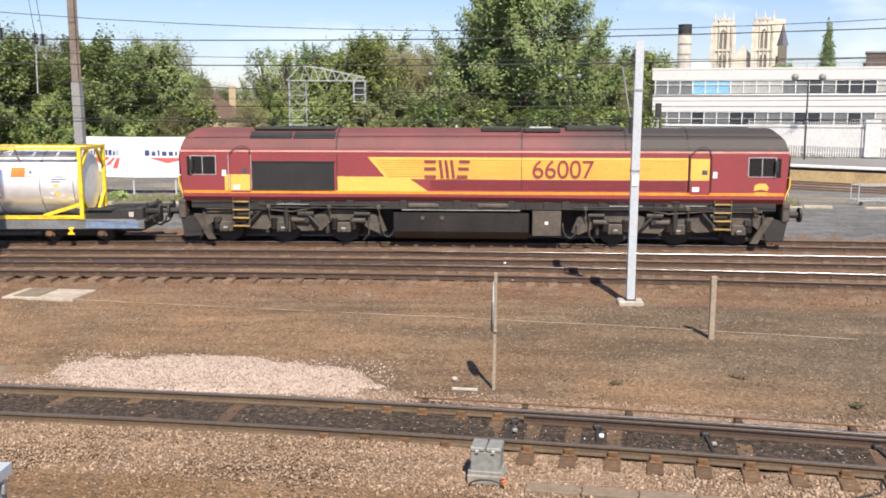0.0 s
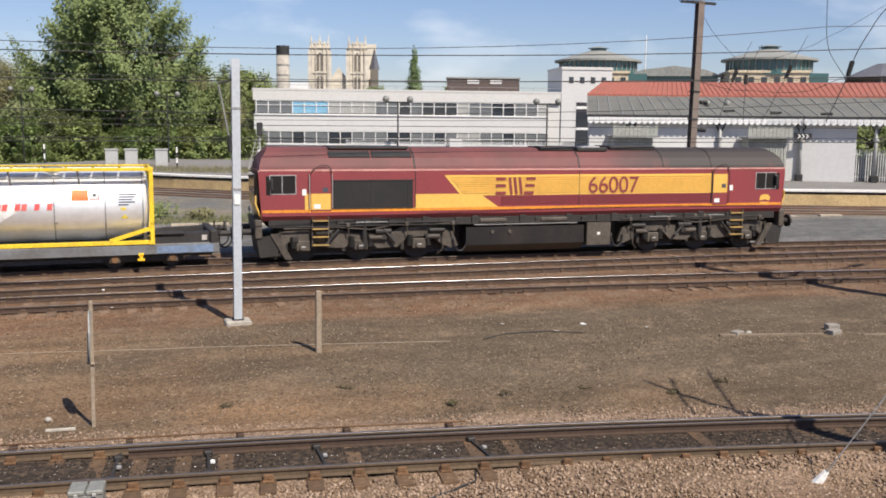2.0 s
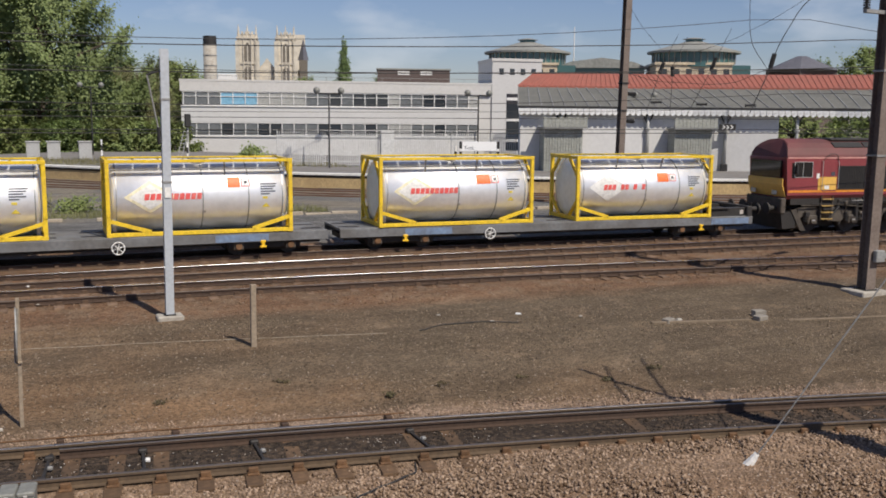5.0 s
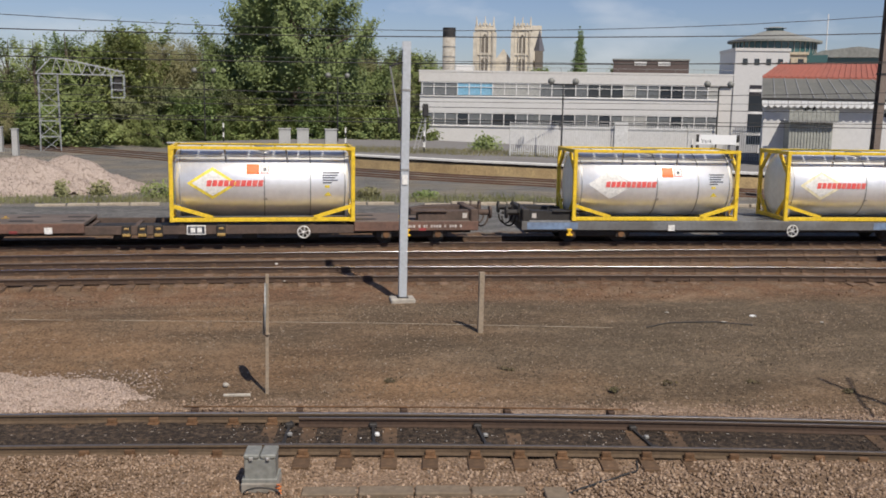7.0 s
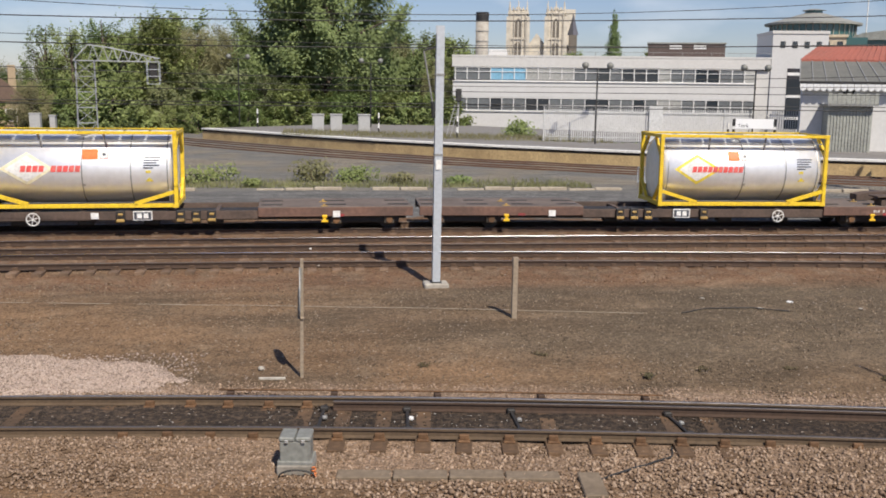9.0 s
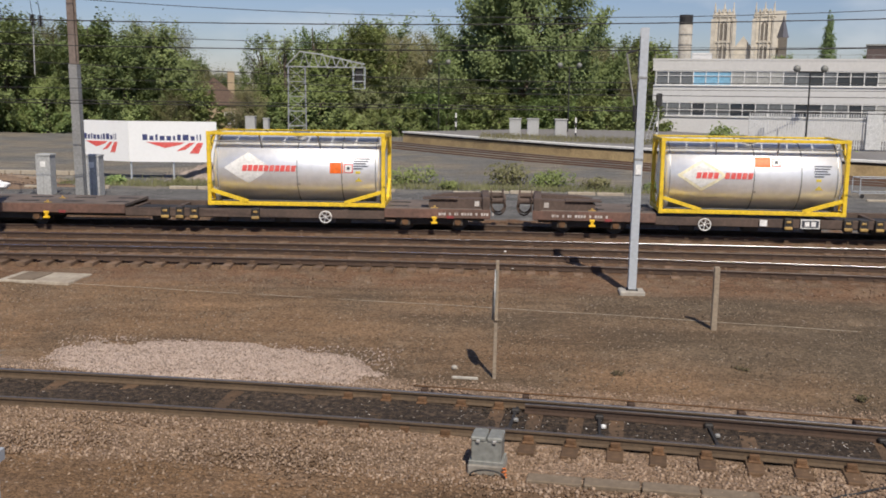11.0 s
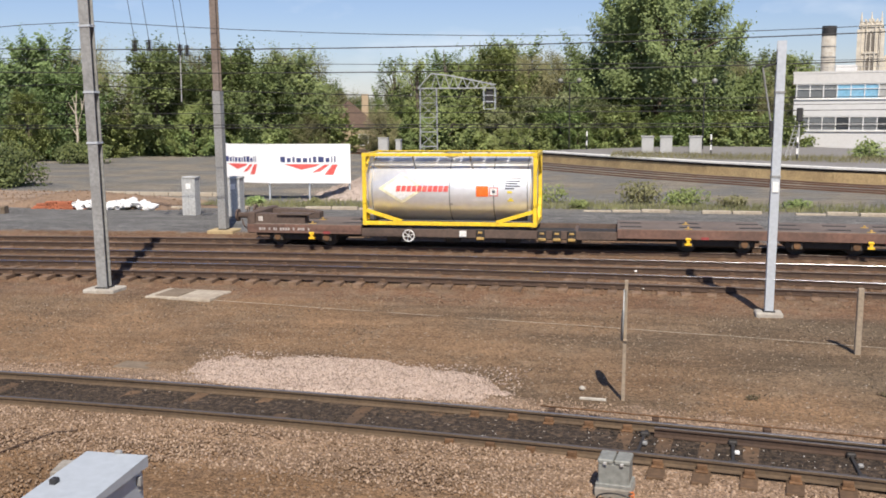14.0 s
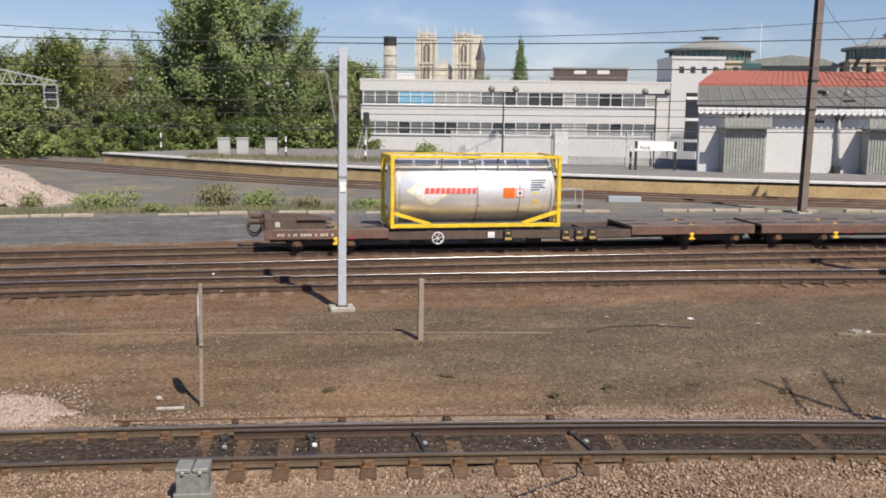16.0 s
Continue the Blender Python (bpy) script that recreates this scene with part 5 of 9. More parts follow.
mast, mz = build_column("overhead_line_mast", "pale grey steel mast on a concrete foot", 3.25, 24.27, 6.33, 0.2, 0.2, GALV, base=0.32, lean=0.4)
mast_arm = bmesh.new()
bar(mast_arm, (-0.1, 0, 6.1), (-0.42, -0.1, 6.0), 0.025, 6)
part("arm", mast_arm, BLACK_STEEL, mast)
part("hanging_rod", bar(bmesh.new(), (-0.42, -0.1, 6.0), (-0.17, -0.05, 4.7), 0.022, 6), GALV_DULL, mast)
part("weight", bar(bmesh.new(), (-0.17, -0.08, 4.75), (-0.15, -0.08, 4.35), 0.05, 8), BLACK_STEEL, mast)
for z in (3.4, 5.4):
    part("band", box(bmesh.new(), -0.115, 0.115, -0.115, 0.115, z, z + 0.05), GALV_DULL, mast)
part("number_plate", box(bmesh.new(), -0.07, 0.07, -0.125, -0.115, 3.05, 3.3), WHITE_PAINT, mast, "small blank plate")

# web coloured black to paint the shade in the recess between grey flanges
left_mast, lz = build_column("overhead_line_mast", "weathered grey steel mast on a concrete foot", -14.86, 24.66, 11.5, 0.30, 0.26, GALV_DULL, base=0.48, lean=-0.6, dark=BLACK_STEEL)
for z in (4.2, 5.6, 7.4):
    part("band", box(bmesh.new(), -0.17, 0.17, -0.15, 0.15, z, z + 0.06), GALV, left_mast)

far_left, fz = build_column("overhead_line_mast", "brown and grey mast on a yellowish concrete foot", -16.2, 35.9, 12.5, 0.26, 0.28, MAST_BROWN, YELLOW_CONCRETE, 0.55, lean=-0.4)
part("lower_sleeve", box(bmesh.new(), -0.16, 0.16, -0.165, 0.165, 0.15, 5.6), GALV_DULL, far_left, "grey lower part")
arm_bm = bmesh.new()
bar(arm_bm, (0, 0, 10.4), (-5.2, 0.5, 10.2), 0.04, 6)
bar(arm_bm, (0, 0, 11.6), (-5.2, 0.5, 10.25), 0.03, 6)
part("arm", arm_bm, BLACK_STEEL, far_left)
for x, zt, zb in ((-3.6, 7.68, 7.22), (-2.97, 7.68, 7.22), (-1.65, 7.46, 7.04), (-1.35, 7.42, 7.0)):
    insulator(far_left, (x, 0.3, zt), (x, 0.3, zb), 0.11)
    part("suspension_wire", bar(bmesh.new(), (x - 0.35, 0.3, 10.3), (x, 0.3, zt), 0.012, 5), BLACK_STEEL, far_left)
part("drop_rod", bar(bmesh.new(), (-1.65, 0.3, 7.04), (-1.7, 0.3, 5.2), 0.025, 6), PALE_METAL, far_left)

right_pole, rz = build_column("overhead_line_mast", "tall dark brown mast beside the platform lines", 28.6, 42.4, 11.0, 0.34, 0.34, MAST_BROWN, base=0.4, lean=1.2)
bm = bmesh.new()
box(bm, -1.1, 0.9, -0.08, 0.08, 10.9, 11.02)
part("crossarm", bm, BLACK_STEEL, right_pole)
for z in (6.0, 4.6):
    insulator(right_pole, (0.2, -0.2, z), (0.62, -0.25, z), 0.1)
    part("band", box(bmesh.new(), -0.2, 0.2, -0.2, 0.2, z + 0.5, z + 0.58), BLACK_STEEL, right_pole)

big, bz = build_column("overhead_line_mast", "tall brown cantilever mast on a concrete foot", 22.6, 20.49, 11.5, 0.36, 0.36, MAST_BROWN, base=0.55, lean=0.9)
bm = bmesh.new()
box(bm, -0.9, 1.6, -0.07, 0.07, 8.0, 8.1)
part("crossarm", bm, GALV_DULL, big)
for x in (-0.85, 1.1, 1.5):
    insulator(big, (x, 0, 8.1), (x, 0, 9.1), 0.1)
for z in (6.4, 4.0):
    part("band", box(bmesh.new(), -0.2, 0.2, -0.2, 0.2, z, z + 0.06), GALV_DULL, big)
bm = bmesh.new()
bar(bm, (0.1, -0.1, 6.8), (4.6, 0.8, 7.6), 0.04, 8)
part("cantilever_tube", bm, GALV_DULL, big)
part("cantilever_tube", bar(bmesh.new(), (0.15, -0.1, 6.75), (4.5, 0.85, 4.75), 0.04, 8), MAST_BROWN, big)
part("cantilever_tube", bar(bmesh.new(), (3.9, 0.65, 7.45), (7.2, 1.2, 5.7), 0.04, 8), MAST_BROWN, big)
part("registration_arm", bar(bmesh.new(), (0.1, 0, 4.8), (5.8, 1.0, 5.2), 0.03, 8), BLACK_STEEL, big)
insulator(big, (4.6, 0.8, 7.6), (5.5, 1.0, 7.76), 0.13)
insulator(big, (4.5, 0.85, 4.75), (5.2, 1.0, 4.43), 0.14)
part("down_pipe", bar(bmesh.new(), (0.75, -0.25, 0.5), (0.95, -0.25, 7.6), 0.025, 6), GALV_DULL, big)
bm = bmesh.new()
box(bm, 0.1, 0.85, -0.3, -0.15, 1.05, 1.2)
box(bm, -0.05, 0.3, -0.35, -0.2, 0.95, 1.3, 0.02)
part("earth_clamp", bm, GALV_DULL, big)

MAST_BLUE = material("dark_blue_grey_mast_paint", (0.105, 0.115, 0.13), 0.6, 0.1, (0.07, 0.072, 0.078), 12, 1.0, 0.5, 0.06)
MX = 13.34
near_mast, nz = build_column("overhead_line_mast", "dark blue-grey steel mast with thin slanting rods above", MX, 9.26, 6.2, 0.26, 0.26, MAST_BLUE, OLD_CONCRETE, 0.62)
for z in (1.9, 3.3):
    part("band", box(bmesh.new(), -0.15, 0.15, -0.15, 0.15, z, z + 0.07), GALV_DULL, near_mast)
part("cable_box", box(bmesh.new(), 0.13, 0.34, -0.12, 0.12, 2.3, 3.1, 0.02), MAST_BLUE, near_mast, "narrow box on the mast")
part("upper_pole", bar(bmesh.new(), (0, 0, 6.7), (0, 0, 9.9), 0.06, 8, 0.045), BLACK_STEEL, near_mast)
part("slanting_rod", bar(bmesh.new(), (-0.95, 0, 7.1), (0.65, 0, 9.95), 0.03, 6), BLACK_STEEL, near_mast)
part("slanting_rod", bar(bmesh.new(), (-0.4, 0, 6.5), (1.85, 0, 10.3), 0.03, 6), BLACK_STEEL, near_mast)
part("cross_rod", bar(bmesh.new(), (-0.95, 0, 7.1), (0.0, 0, 7.0), 0.02, 6), BLACK_STEEL, near_mast)

# guy wire with its white marker
guy = thing("guy_wire", "slanting steel guy wire with a white marker at its anchor", "wire")
part("wire", bar(bmesh.new(), (10.3, 11.4, ground_z(10.3, 11.4) - 0.05), (14.35, 9.01, 7.05), 0.012, 6), GALV_DULL, guy)
bm = bmesh.new()
bar(bm, (10.33, 11.42, ground_z(10.3, 11.4) - 0.02), (10.45, 11.35, ground_z(10.3, 11.4) + 0.2), 0.09, 8, 0.045)
part("marker", bm, WHITE_PAINT, guy, "white plastic marker")

# posts in the middle ground
post_z = ground_z(-0.17, 17.6)
signal_post = thing("marker_post", "thin grey wooden post with a bracket standing in dirt", "post", pose(-0.17, 17.6, post_z, 0, 0.6, 0))
part("pole", box(bmesh.new(), -0.032, 0.032, -0.03, 0.03, -0.2, 2.27, 0.006), POST_WOOD, signal_post)
bm = bmesh.new()
bar(bm, (-0.05, -0.05, 1.15), (0.0, -0.05, 2.1), 0.016, 6)
bar(bm, (-0.06, -0.05, 1.15), (-0.05, -0.05, 1.72), 0.02, 6)
part("conduit", bm, OLD_CONCRETE, signal_post)
part("bracket", box(bmesh.new(), -0.055, 0.045, -0.07, 0.0, 1.13, 1.17, 0.01), POST_WOOD, signal_post)
bm = bar(bmesh.new(), (-0.012, 0, 0), (0.012, 0, 0), 0.36, 20)
bmesh.ops.scale(bm, verts=bm.verts, vec=(1, 1, 1.35))
bmesh.ops.translate(bm, verts=bm.verts, vec=(-0.035, 0.02, 1.62))
part("disc", bm, GALV_DULL, signal_post, "oval grey sign plate facing along the track")
short_z = ground_z(4.62, 21.0)
short_post = thing("marker_post", "short weathered brown post standing in dirt", "post", pose(4.62, 21.0, short_z, 0, 0.3, 0))
part("pole", box(bmesh.new(), -0.06, 0.06, -0.06, 0.06, -0.2, 1.42, 0.012), POST_WOOD, short_post)

# track, offset, height at x = 0, rise and sag along x, radius
WIRES = [(TRACK_A, 0, 4.26, 0, 0.0001, 0.014), (TRACK_A, 0, 5.87, 0.0064, 0.00072, 0.016), (TRACK_A, 0.3, 6.0, -0.006, 0.0009, 0.009), (TRACK_B, 0, 4.30, 0, 0.0001, 0.013), (TRACK_B, 0, 6.76, 0.0114, 0.00084, 0.018), (TRAIN, 0, 4.66, 0, 0.0001, 0.013),
         (TRAIN, 0.3, 5.10, -0.0098, 0.00113, 0.014), (TRAIN, -0.2, 4.85, -0.003, 0.0005, 0.010), (TRAIN, 2.6, 7.40, -0.0017, 0.00194, 0.014)]
for line, off, z, rise, sag, r in WIRES:
    run = thing("overhead_wire", "thin dark overhead line wire above the tracks", "wire", group="overhead wires")
    dense = []
    for x in range(-63, 76, 3):
        # one span from mast to mast, then the same sag again in the next
        q = x if -22 < x < 32 else (-44 - x if x < 0 else 64 - x)
        dense.append(Vector((x, curve_y(line, x) + off, z + rise * q + sag * q * q)))
    put("conductor", tube("conductor", dense, r, BLACK_STEEL), run)
# hanging wires and their insulators over the platform lines
hang = thing("overhead_wire", "steep feeder wires with dark insulators over the platform lines", "wire", group="overhead wires")


def bowed(points, r=0.018):
    """A wire that runs smoothly through a few points."""
    p = [Vector(points[0])] + [Vector(q) for q in points] + [Vector(points[-1])]
    fine = []
    for i in range(1, len(p) - 2):
        for j in range(5):
            t = j / 5
            fine.append(0.5 * (2 * p[i] + (p[i + 1] - p[i - 1]) * t + (2 * p[i - 1] - 5 * p[i] + 4 * p[i + 1] - p[i + 2]) * t * t + (3 * p[i] - p[i - 1] - 3 * p[i + 1] + p[i + 2]) * t ** 3))
    fine.append(p[-1])
    put("strand", tube("strand", fine, r, BLACK_STEEL), hang)


bowed([(40.4, 38.8, 12.6), (38.28, 39.71, 10.91), (37.4, 40.01, 9.6), (36.76, 40.18, 8.38), (36.41, 40.22, 7.38), (35.85, 40.34, 6.1), (35.39, 40.44, 5.04)], 0.024)
bowed([(35.7, 41.3, 13.0), (35.61, 41.07, 10.04), (35.6, 40.93, 9.13), (35.75, 40.74, 8.38), (36.32, 40.25, 7.26)])
bowed([(36.4, 40.25, 7.4), (36.6, 42.22, 6.94), (36.01, 42.65, 6.68), (34.89, 43.26, 6.58), (33.51, 44.04, 6.67), (32.4, 44.67, 6.75), (28.7, 42.6, 7.1)], 0.014)
bowed([(40.4, 38.8, 12.6), (37.03, 40.3, 10.2), (35.65, 40.95, 9.38), (34.54, 41.47, 8.76), (31.0, 43.5, 7.4)], 0.012)
bowed([(28.7, 42.4, 10.8), (30.21, 43.2, 9.6), (31.59, 43.09, 8.3)], 0.010)
bowed([(27.6, 42.4, 10.95), (40, 39.5, 11.6), (58, 33, 12.6)], 0.014)
insulator(hang, (36.64, 40.21, 8.14), (36.41, 40.22, 7.38), 0.13)
for top_end, low_end, foot in (((34.03, 46.23, 7.87), (33.77, 46.28, 7.22), (33.07, 46.36, 5.12)), ((34.45, 45.97, 7.65), (34.42, 45.9, 7.09), (34.22, 45.72, 5.13)), ((35.96, 44.04, 8.09), (35.67, 44.1, 7.38), (34.48, 44.41, 5.03))):
    insulator(hang, top_end, low_end, 0.12)
    bowed([low_end, foot], 0.016)
    bowed([top_end, (top_end[0] + 0.5, top_end[1] - 0.6, top_end[2] + 1.6)], 0.012)
for x, y, z in ((33.3, 46.3, 5.6), (35.0, 44.4, 5.5), (36.9, 42.6, 5.45)):
    insulator(hang, (x, y, z), (x + 0.5, y - 0.35, z + 0.02), 0.09)

# ---- things near the tracks ----
GREY_BOX = material("grey_painted_box", (0.22, 0.222, 0.20), 0.55, 0.1, (0.2, 0.19, 0.17), 12, 2.0, 0.5, 0.05)
CABINET_BLUE = material("blue_grey_cabinet_paint", (0.37, 0.40, 0.43), 0.45, 0, (0.33, 0.36, 0.38), 8, 1.2, 0.3, 0.02, 0.04)
ORANGE_CABLE = material("orange_cable", (0.7, 0.2, 0.05), 0.5, 0, (0.5, 0.15, 0.05), 8, 2, 0.3, 0.02)
gx, gy = -0.22, 13.3
gz = ground_z(gx, gy)
machine = thing("point_heater_box", "grey metal trackside box with two lids on concrete", "trackside box", pose(gx, gy, gz, 0, 0, -7))
machine.scale = (0.84, 0.84, 0.84)
part("plinth", box(bmesh.new(), -0.31, 0.31, -0.30, 0.26, -0.1, 0.16, 0.02), OLD_CONCRETE, machine, "pale concrete plinth")
part("housing", box(bmesh.new(), -0.26, 0.26, -0.22, 0.22, 0.18, 0.56, 0.015), GREY_BOX, machine)
part("skirt", box(bmesh.new(), -0.30, 0.30, -0.26, 0.24, 0.15, 0.22, 0.01), GREY_BOX, machine)
for x in (-0.14, 0.14):
    lid = part("lid", box(bmesh.new(), x - 0.13, x + 0.13, -0.24, 0.23, 0.56, 0.64, 0.02), GREY_BOX, machine)
    part("latch", box(bmesh.new(), x - 0.03, x + 0.03, -0.27, -0.24, 0.55, 0.60, 0.006), PALE_METAL, lid)
put("cable", tube("cable", [Vector((0.05 - 0.3 * math.cos(math.pi * i / 10), -0.42, 0.02 + 0.12 * math.sin(math.pi * i / 10))) for i in range(11)], 0.015, BLACK_STEEL), machine)
put("cable", tube("cable", [Vector((0.33 + 0.04 * math.cos(i * 1.2), -0.35 + 0.02 * math.sin(i * 1.2), 0.012 * i)) for i in range(16)], 0.012, ORANGE_CABLE), machine, "coiled orange cable")

cab = thing("equipment_cabinet", "pale blue-grey steel trackside cabinet with sloping lid", "cabinet", pose(-6.05, 9.35, ground_z(-6.05, 9.35)))
part("body", box(bmesh.new(), -0.35, 0.35, -0.68, 0.68, -0.1, 1.28, 0.01), CABINET_BLUE, cab)
bm = slab(bmesh.new(), [(-0.40, 1.28), (0.40, 1.28), (0.40, 1.345), (-0.40, 1.345)], -0.73, 0.73)
for v in bm.verts:
    if v.co.z > 1.3:
        v.co.z += 0.07 * (v.co.y + 0.73) / 1.46
lid = part("lid", bm, CABINET_BLUE, cab, "sloping overhanging lid")
part("lid_seam", box(bmesh.new(), -0.402, 0.402, -0.735, -0.73, 1.28, 1.30), GALV_DULL, lid)
part("vent", box(bmesh.new(), -0.30, -0.22, -0.2, -0.1, 1.36, 1.43, 0.01), BLACK_STEEL, lid)
part("lug", box(bmesh.new(), -0.02, 0.06, 0.70, 0.76, 1.38, 1.45, 0.008), GALV_DULL, lid)
sign = part("warning_label", box(bmesh.new(), 0.35, 0.356, -0.02, 0.14, 0.86, 1.12), WHITE_PAINT, cab, "white warning label")
bm = slab(bmesh.new(), [(0.01, 0.96), (0.11, 0.96), (0.06, 1.08)], 0.352, 0.359)
bmesh.ops.transform(bm, verts=bm.verts, matrix=Matrix(((0, 1, 0, 0), (1, 0, 0, 0), (0, 0, 1, 0), (0, 0, 0, 1))))
symbol = part("label_symbol", bm, INK, sign)
part("symbol_field", box(bmesh.new(), 0.358, 0.361, 0.045, 0.075, 0.98, 1.03), WHITE_PAINT, symbol)
part("label_lines", box(bmesh.new(), 0.355, 0.359, 0.0, 0.12, 0.89, 0.92), INK, sign)
part("paper", box(bmesh.new(), 0.35, 0.355, -0.56, -0.40, 0.98, 1.16), WHITE_PAINT, cab, "small pale paper notice")
part("door_gap", box(bmesh.new(), 0.349, 0.353, -0.33, -0.32, 0.0, 1.26), BLACK_STEEL, cab)
for y in (-0.62, 0.60):
    part("hinge", box(bmesh.new(), 0.345, 0.375, y - 0.03, y + 0.03, 1.02, 1.10, 0.008), GALV_DULL, cab)
part("padlock_hasp", box(bmesh.new(), 0.35, 0.40, 0.52, 0.58, 1.10, 1.22, 0.01), GALV_DULL, cab)

def flat_slab(name, label, x, y, turn, hx, hy, h, mat, category="slab"):
    z = ground_z(x, y)
    ob = thing(name, label, category, pose(x, y, z, 0, 0, turn))
    part("slab", box(bmesh.new(), -hx, hx, -hy, hy, -0.1, h, 0.015), mat, ob)
    return ob


cover_ob = flat_slab("inspection_cover", "pale concrete chamber lid flush with the dirt", -12.2, 24.5, -4, 1.0, 0.62, 0.05, TAN_CONCRETE, "cover")
part("hatch", box(bmesh.new(), -0.75, -0.05, -0.5, 0.5, 0.05, 0.07), DIRTY_CONCRETE, cover_ob, "dark metal hatch")
for i in range(4):
    tx = 0.72 + i * 0.79
    flat_slab("trough_lid", "dirty concrete cable trough lid beside the near rail", tx, 12.905 - 0.1317 * (tx - 0.72), -7.5 + 0.8 * (i % 2), 0.385, 0.14, 0.05 + 0.008 * (i % 3), DIRTY_CONCRETE, "trough lid")
flat_slab("concrete_trough", "broken concrete trough end half buried in ballast", 3.85, 12.2, -7.5, 0.16, 0.4, 0.05, DIRTY_CONCRETE, "trough")
flat_slab("concrete_kerb", "thin pale concrete strip lying in the yard", 15.7, 19.3, -14, 1.35, 0.05, 0.05, DIRTY_CONCRETE, "kerb")
flat_slab("concrete_kerb", "thin pale concrete strip half sunk in dirt", 19.4, 18.35, -12, 1.5, 0.05, 0.03, DIRTY_CONCRETE, "kerb")
flat_slab("timber_baulk", "old grey timber baulk lying in the yard", 27.5, 20.5, -4, 0.8, 0.14, 0.14, OLD_CONCRETE, "timber")
scrap = thing("scrap_rail", "length of rusty rail lying on the dirt", "rail", pose(26.5, 19.35, ground_z(26.5, 19.35), 0, 0, -15))
part("rail", box(bmesh.new(), -1.6, 1.6, -0.05, 0.05, -0.05, 0.09, 0.015), CHAIR, scrap)
flat_slab("concrete_block", "small broken concrete block on the yard ground", 17.3, 18.95, 10, 0.17, 0.12, 0.12, OLD_CONCRETE, "block")
flat_slab("concrete_block", "squat pale concrete block on the yard ground", 17.55, 19.3, -14, 0.16, 0.12, 0.16, OLD_CONCRETE, "block")
flat_slab("concrete_block", "low pale concrete lump on the yard ground", 14.9, 19.6, 24, 0.16, 0.1, 0.1, OLD_CONCRETE, "block")
flat_slab("concrete_block", "old concrete block half buried behind the cabinet", -8.1, 12.4, 12, 0.32, 0.25, 0.22, OLD_CONCRETE, "block")
flat_slab("timber_batten", "pale timber batten lying beside the post", -0.72, 17.55, -4, 0.25, 0.022, 0.04, CONCRETE, "batten")
flat_slab("buried_cover", "small old cover half hidden by dirt", -10.4, 18.3, -5, 0.42, 0.25, 0.03, DIRTY_CONCRETE, "cover")
stone_ob = single("pebble", bmesh.new(), CONCRETE, "pale rounded stone lying on the dirt", "stone", pose(-0.95, 18.05, ground_z(-0.95, 18.05)))
bm = bmesh.new()
bmesh.ops.create_icosphere(bm, subdivisions=2, radius=0.06)
for v in bm.verts:
    v.co *= 1 + 0.2 * noise.noise(v.co * 9)
    v.co.z = v.co.z * 0.8 + 0.05
bm.to_mesh(stone_ob.data)
bm.free()
# point rodding along the far rail of the near track
rod = thing("point_rodding", "thin rusty rod on small stools beside the rail", "rod")
put("rod", tube("rod", [Vector((-1.6 + 0.55 * i, curve_y(NEAR, -1.6 + 0.55 * i) + 1.25, -0.45)) for i in range(15)], 0.016, CHAIR), rod)
for i in range(5):
    x0 = -1.4 + 1.8 * i
    part("stool", box(bmesh.new(), x0 - 0.06, x0 + 0.06, curve_y(NEAR, x0) + 1.17, curve_y(NEAR, x0) + 1.33, -0.66, -0.47, 0.01), RAIL_RUST, rod)
# switch stretchers between the near rails
for i, x0 in enumerate((0.15, 1.55, 3.3, 5.9)):
    st = thing("stretcher_bar", "oily black stretcher bar with brackets between rails", "switch gear", pose(x0, curve_y(NEAR, x0), NEAR_Z, 0, 0, -8 + 3 * i), "switch gear")
    part("bar", box(bmesh.new(), -0.025, 0.025, -0.68, 0.68, -0.145, -0.11, 0.006), GRIME_AND_SHADE, st)
    for y in (-0.5, 0.45):
        part("bracket", box(bmesh.new(), -0.07, 0.07, y - 0.06, y + 0.06, -0.15, -0.07, 0.02), GRIME_AND_SHADE, st)
    part("clip", box(bmesh.new(), 0.02, 0.10, -0.04, 0.04, -0.14, -0.08, 0.015), GALV_DULL if i != 1 else WHITE_PAINT, st)
# thin cables snaking over the ballast
def cable(label, pts, r=0.02, mat=None):
    ob = thing("loose_cable", label, "cable")
    fine = []
    for a, b in zip(pts, pts[1:]):
        for i in range(6):
            x, y = a[0] + (b[0] - a[0]) * i / 6, a[1] + (b[1] - a[1]) * i / 6
            fine.append((x + 0.04 * noise.noise((x * 3, y * 3, 1)), y + 0.04 * noise.noise((x * 3, y * 3, 5))))
    put("cable", tube("cable", [Vector((*a, ground_z(*a) + 0.03)) for a in fine], r, mat or BLACK_STEEL), ob)


cable("thin dark cable lying on brown ballast", [(-10.9, 11.4), (-10.2, 12.0), (-9.9, 13.2), (-9.6, 14.1), (-9.2, 14.3)], 0.012, RAIL_RUST)
cable("thin black cable looping beside the trough", [(4.0, 12.35), (4.6, 12.7), (5.3, 13.0), (5.5, 13.5)], 0.016)
cable("thin dark wire lying across the yard", [(8.6, 20.9), (9.4, 21.25), (10.4, 21.2), (11.4, 20.7)], 0.014)
cable("fallen fence wire along the yard", [(-12, 24.0), (-6.3, 23.2), (-1, 22.5), (2.8, 21.9), (8.7, 20.8)], 0.006, TAN_CONCRETE)


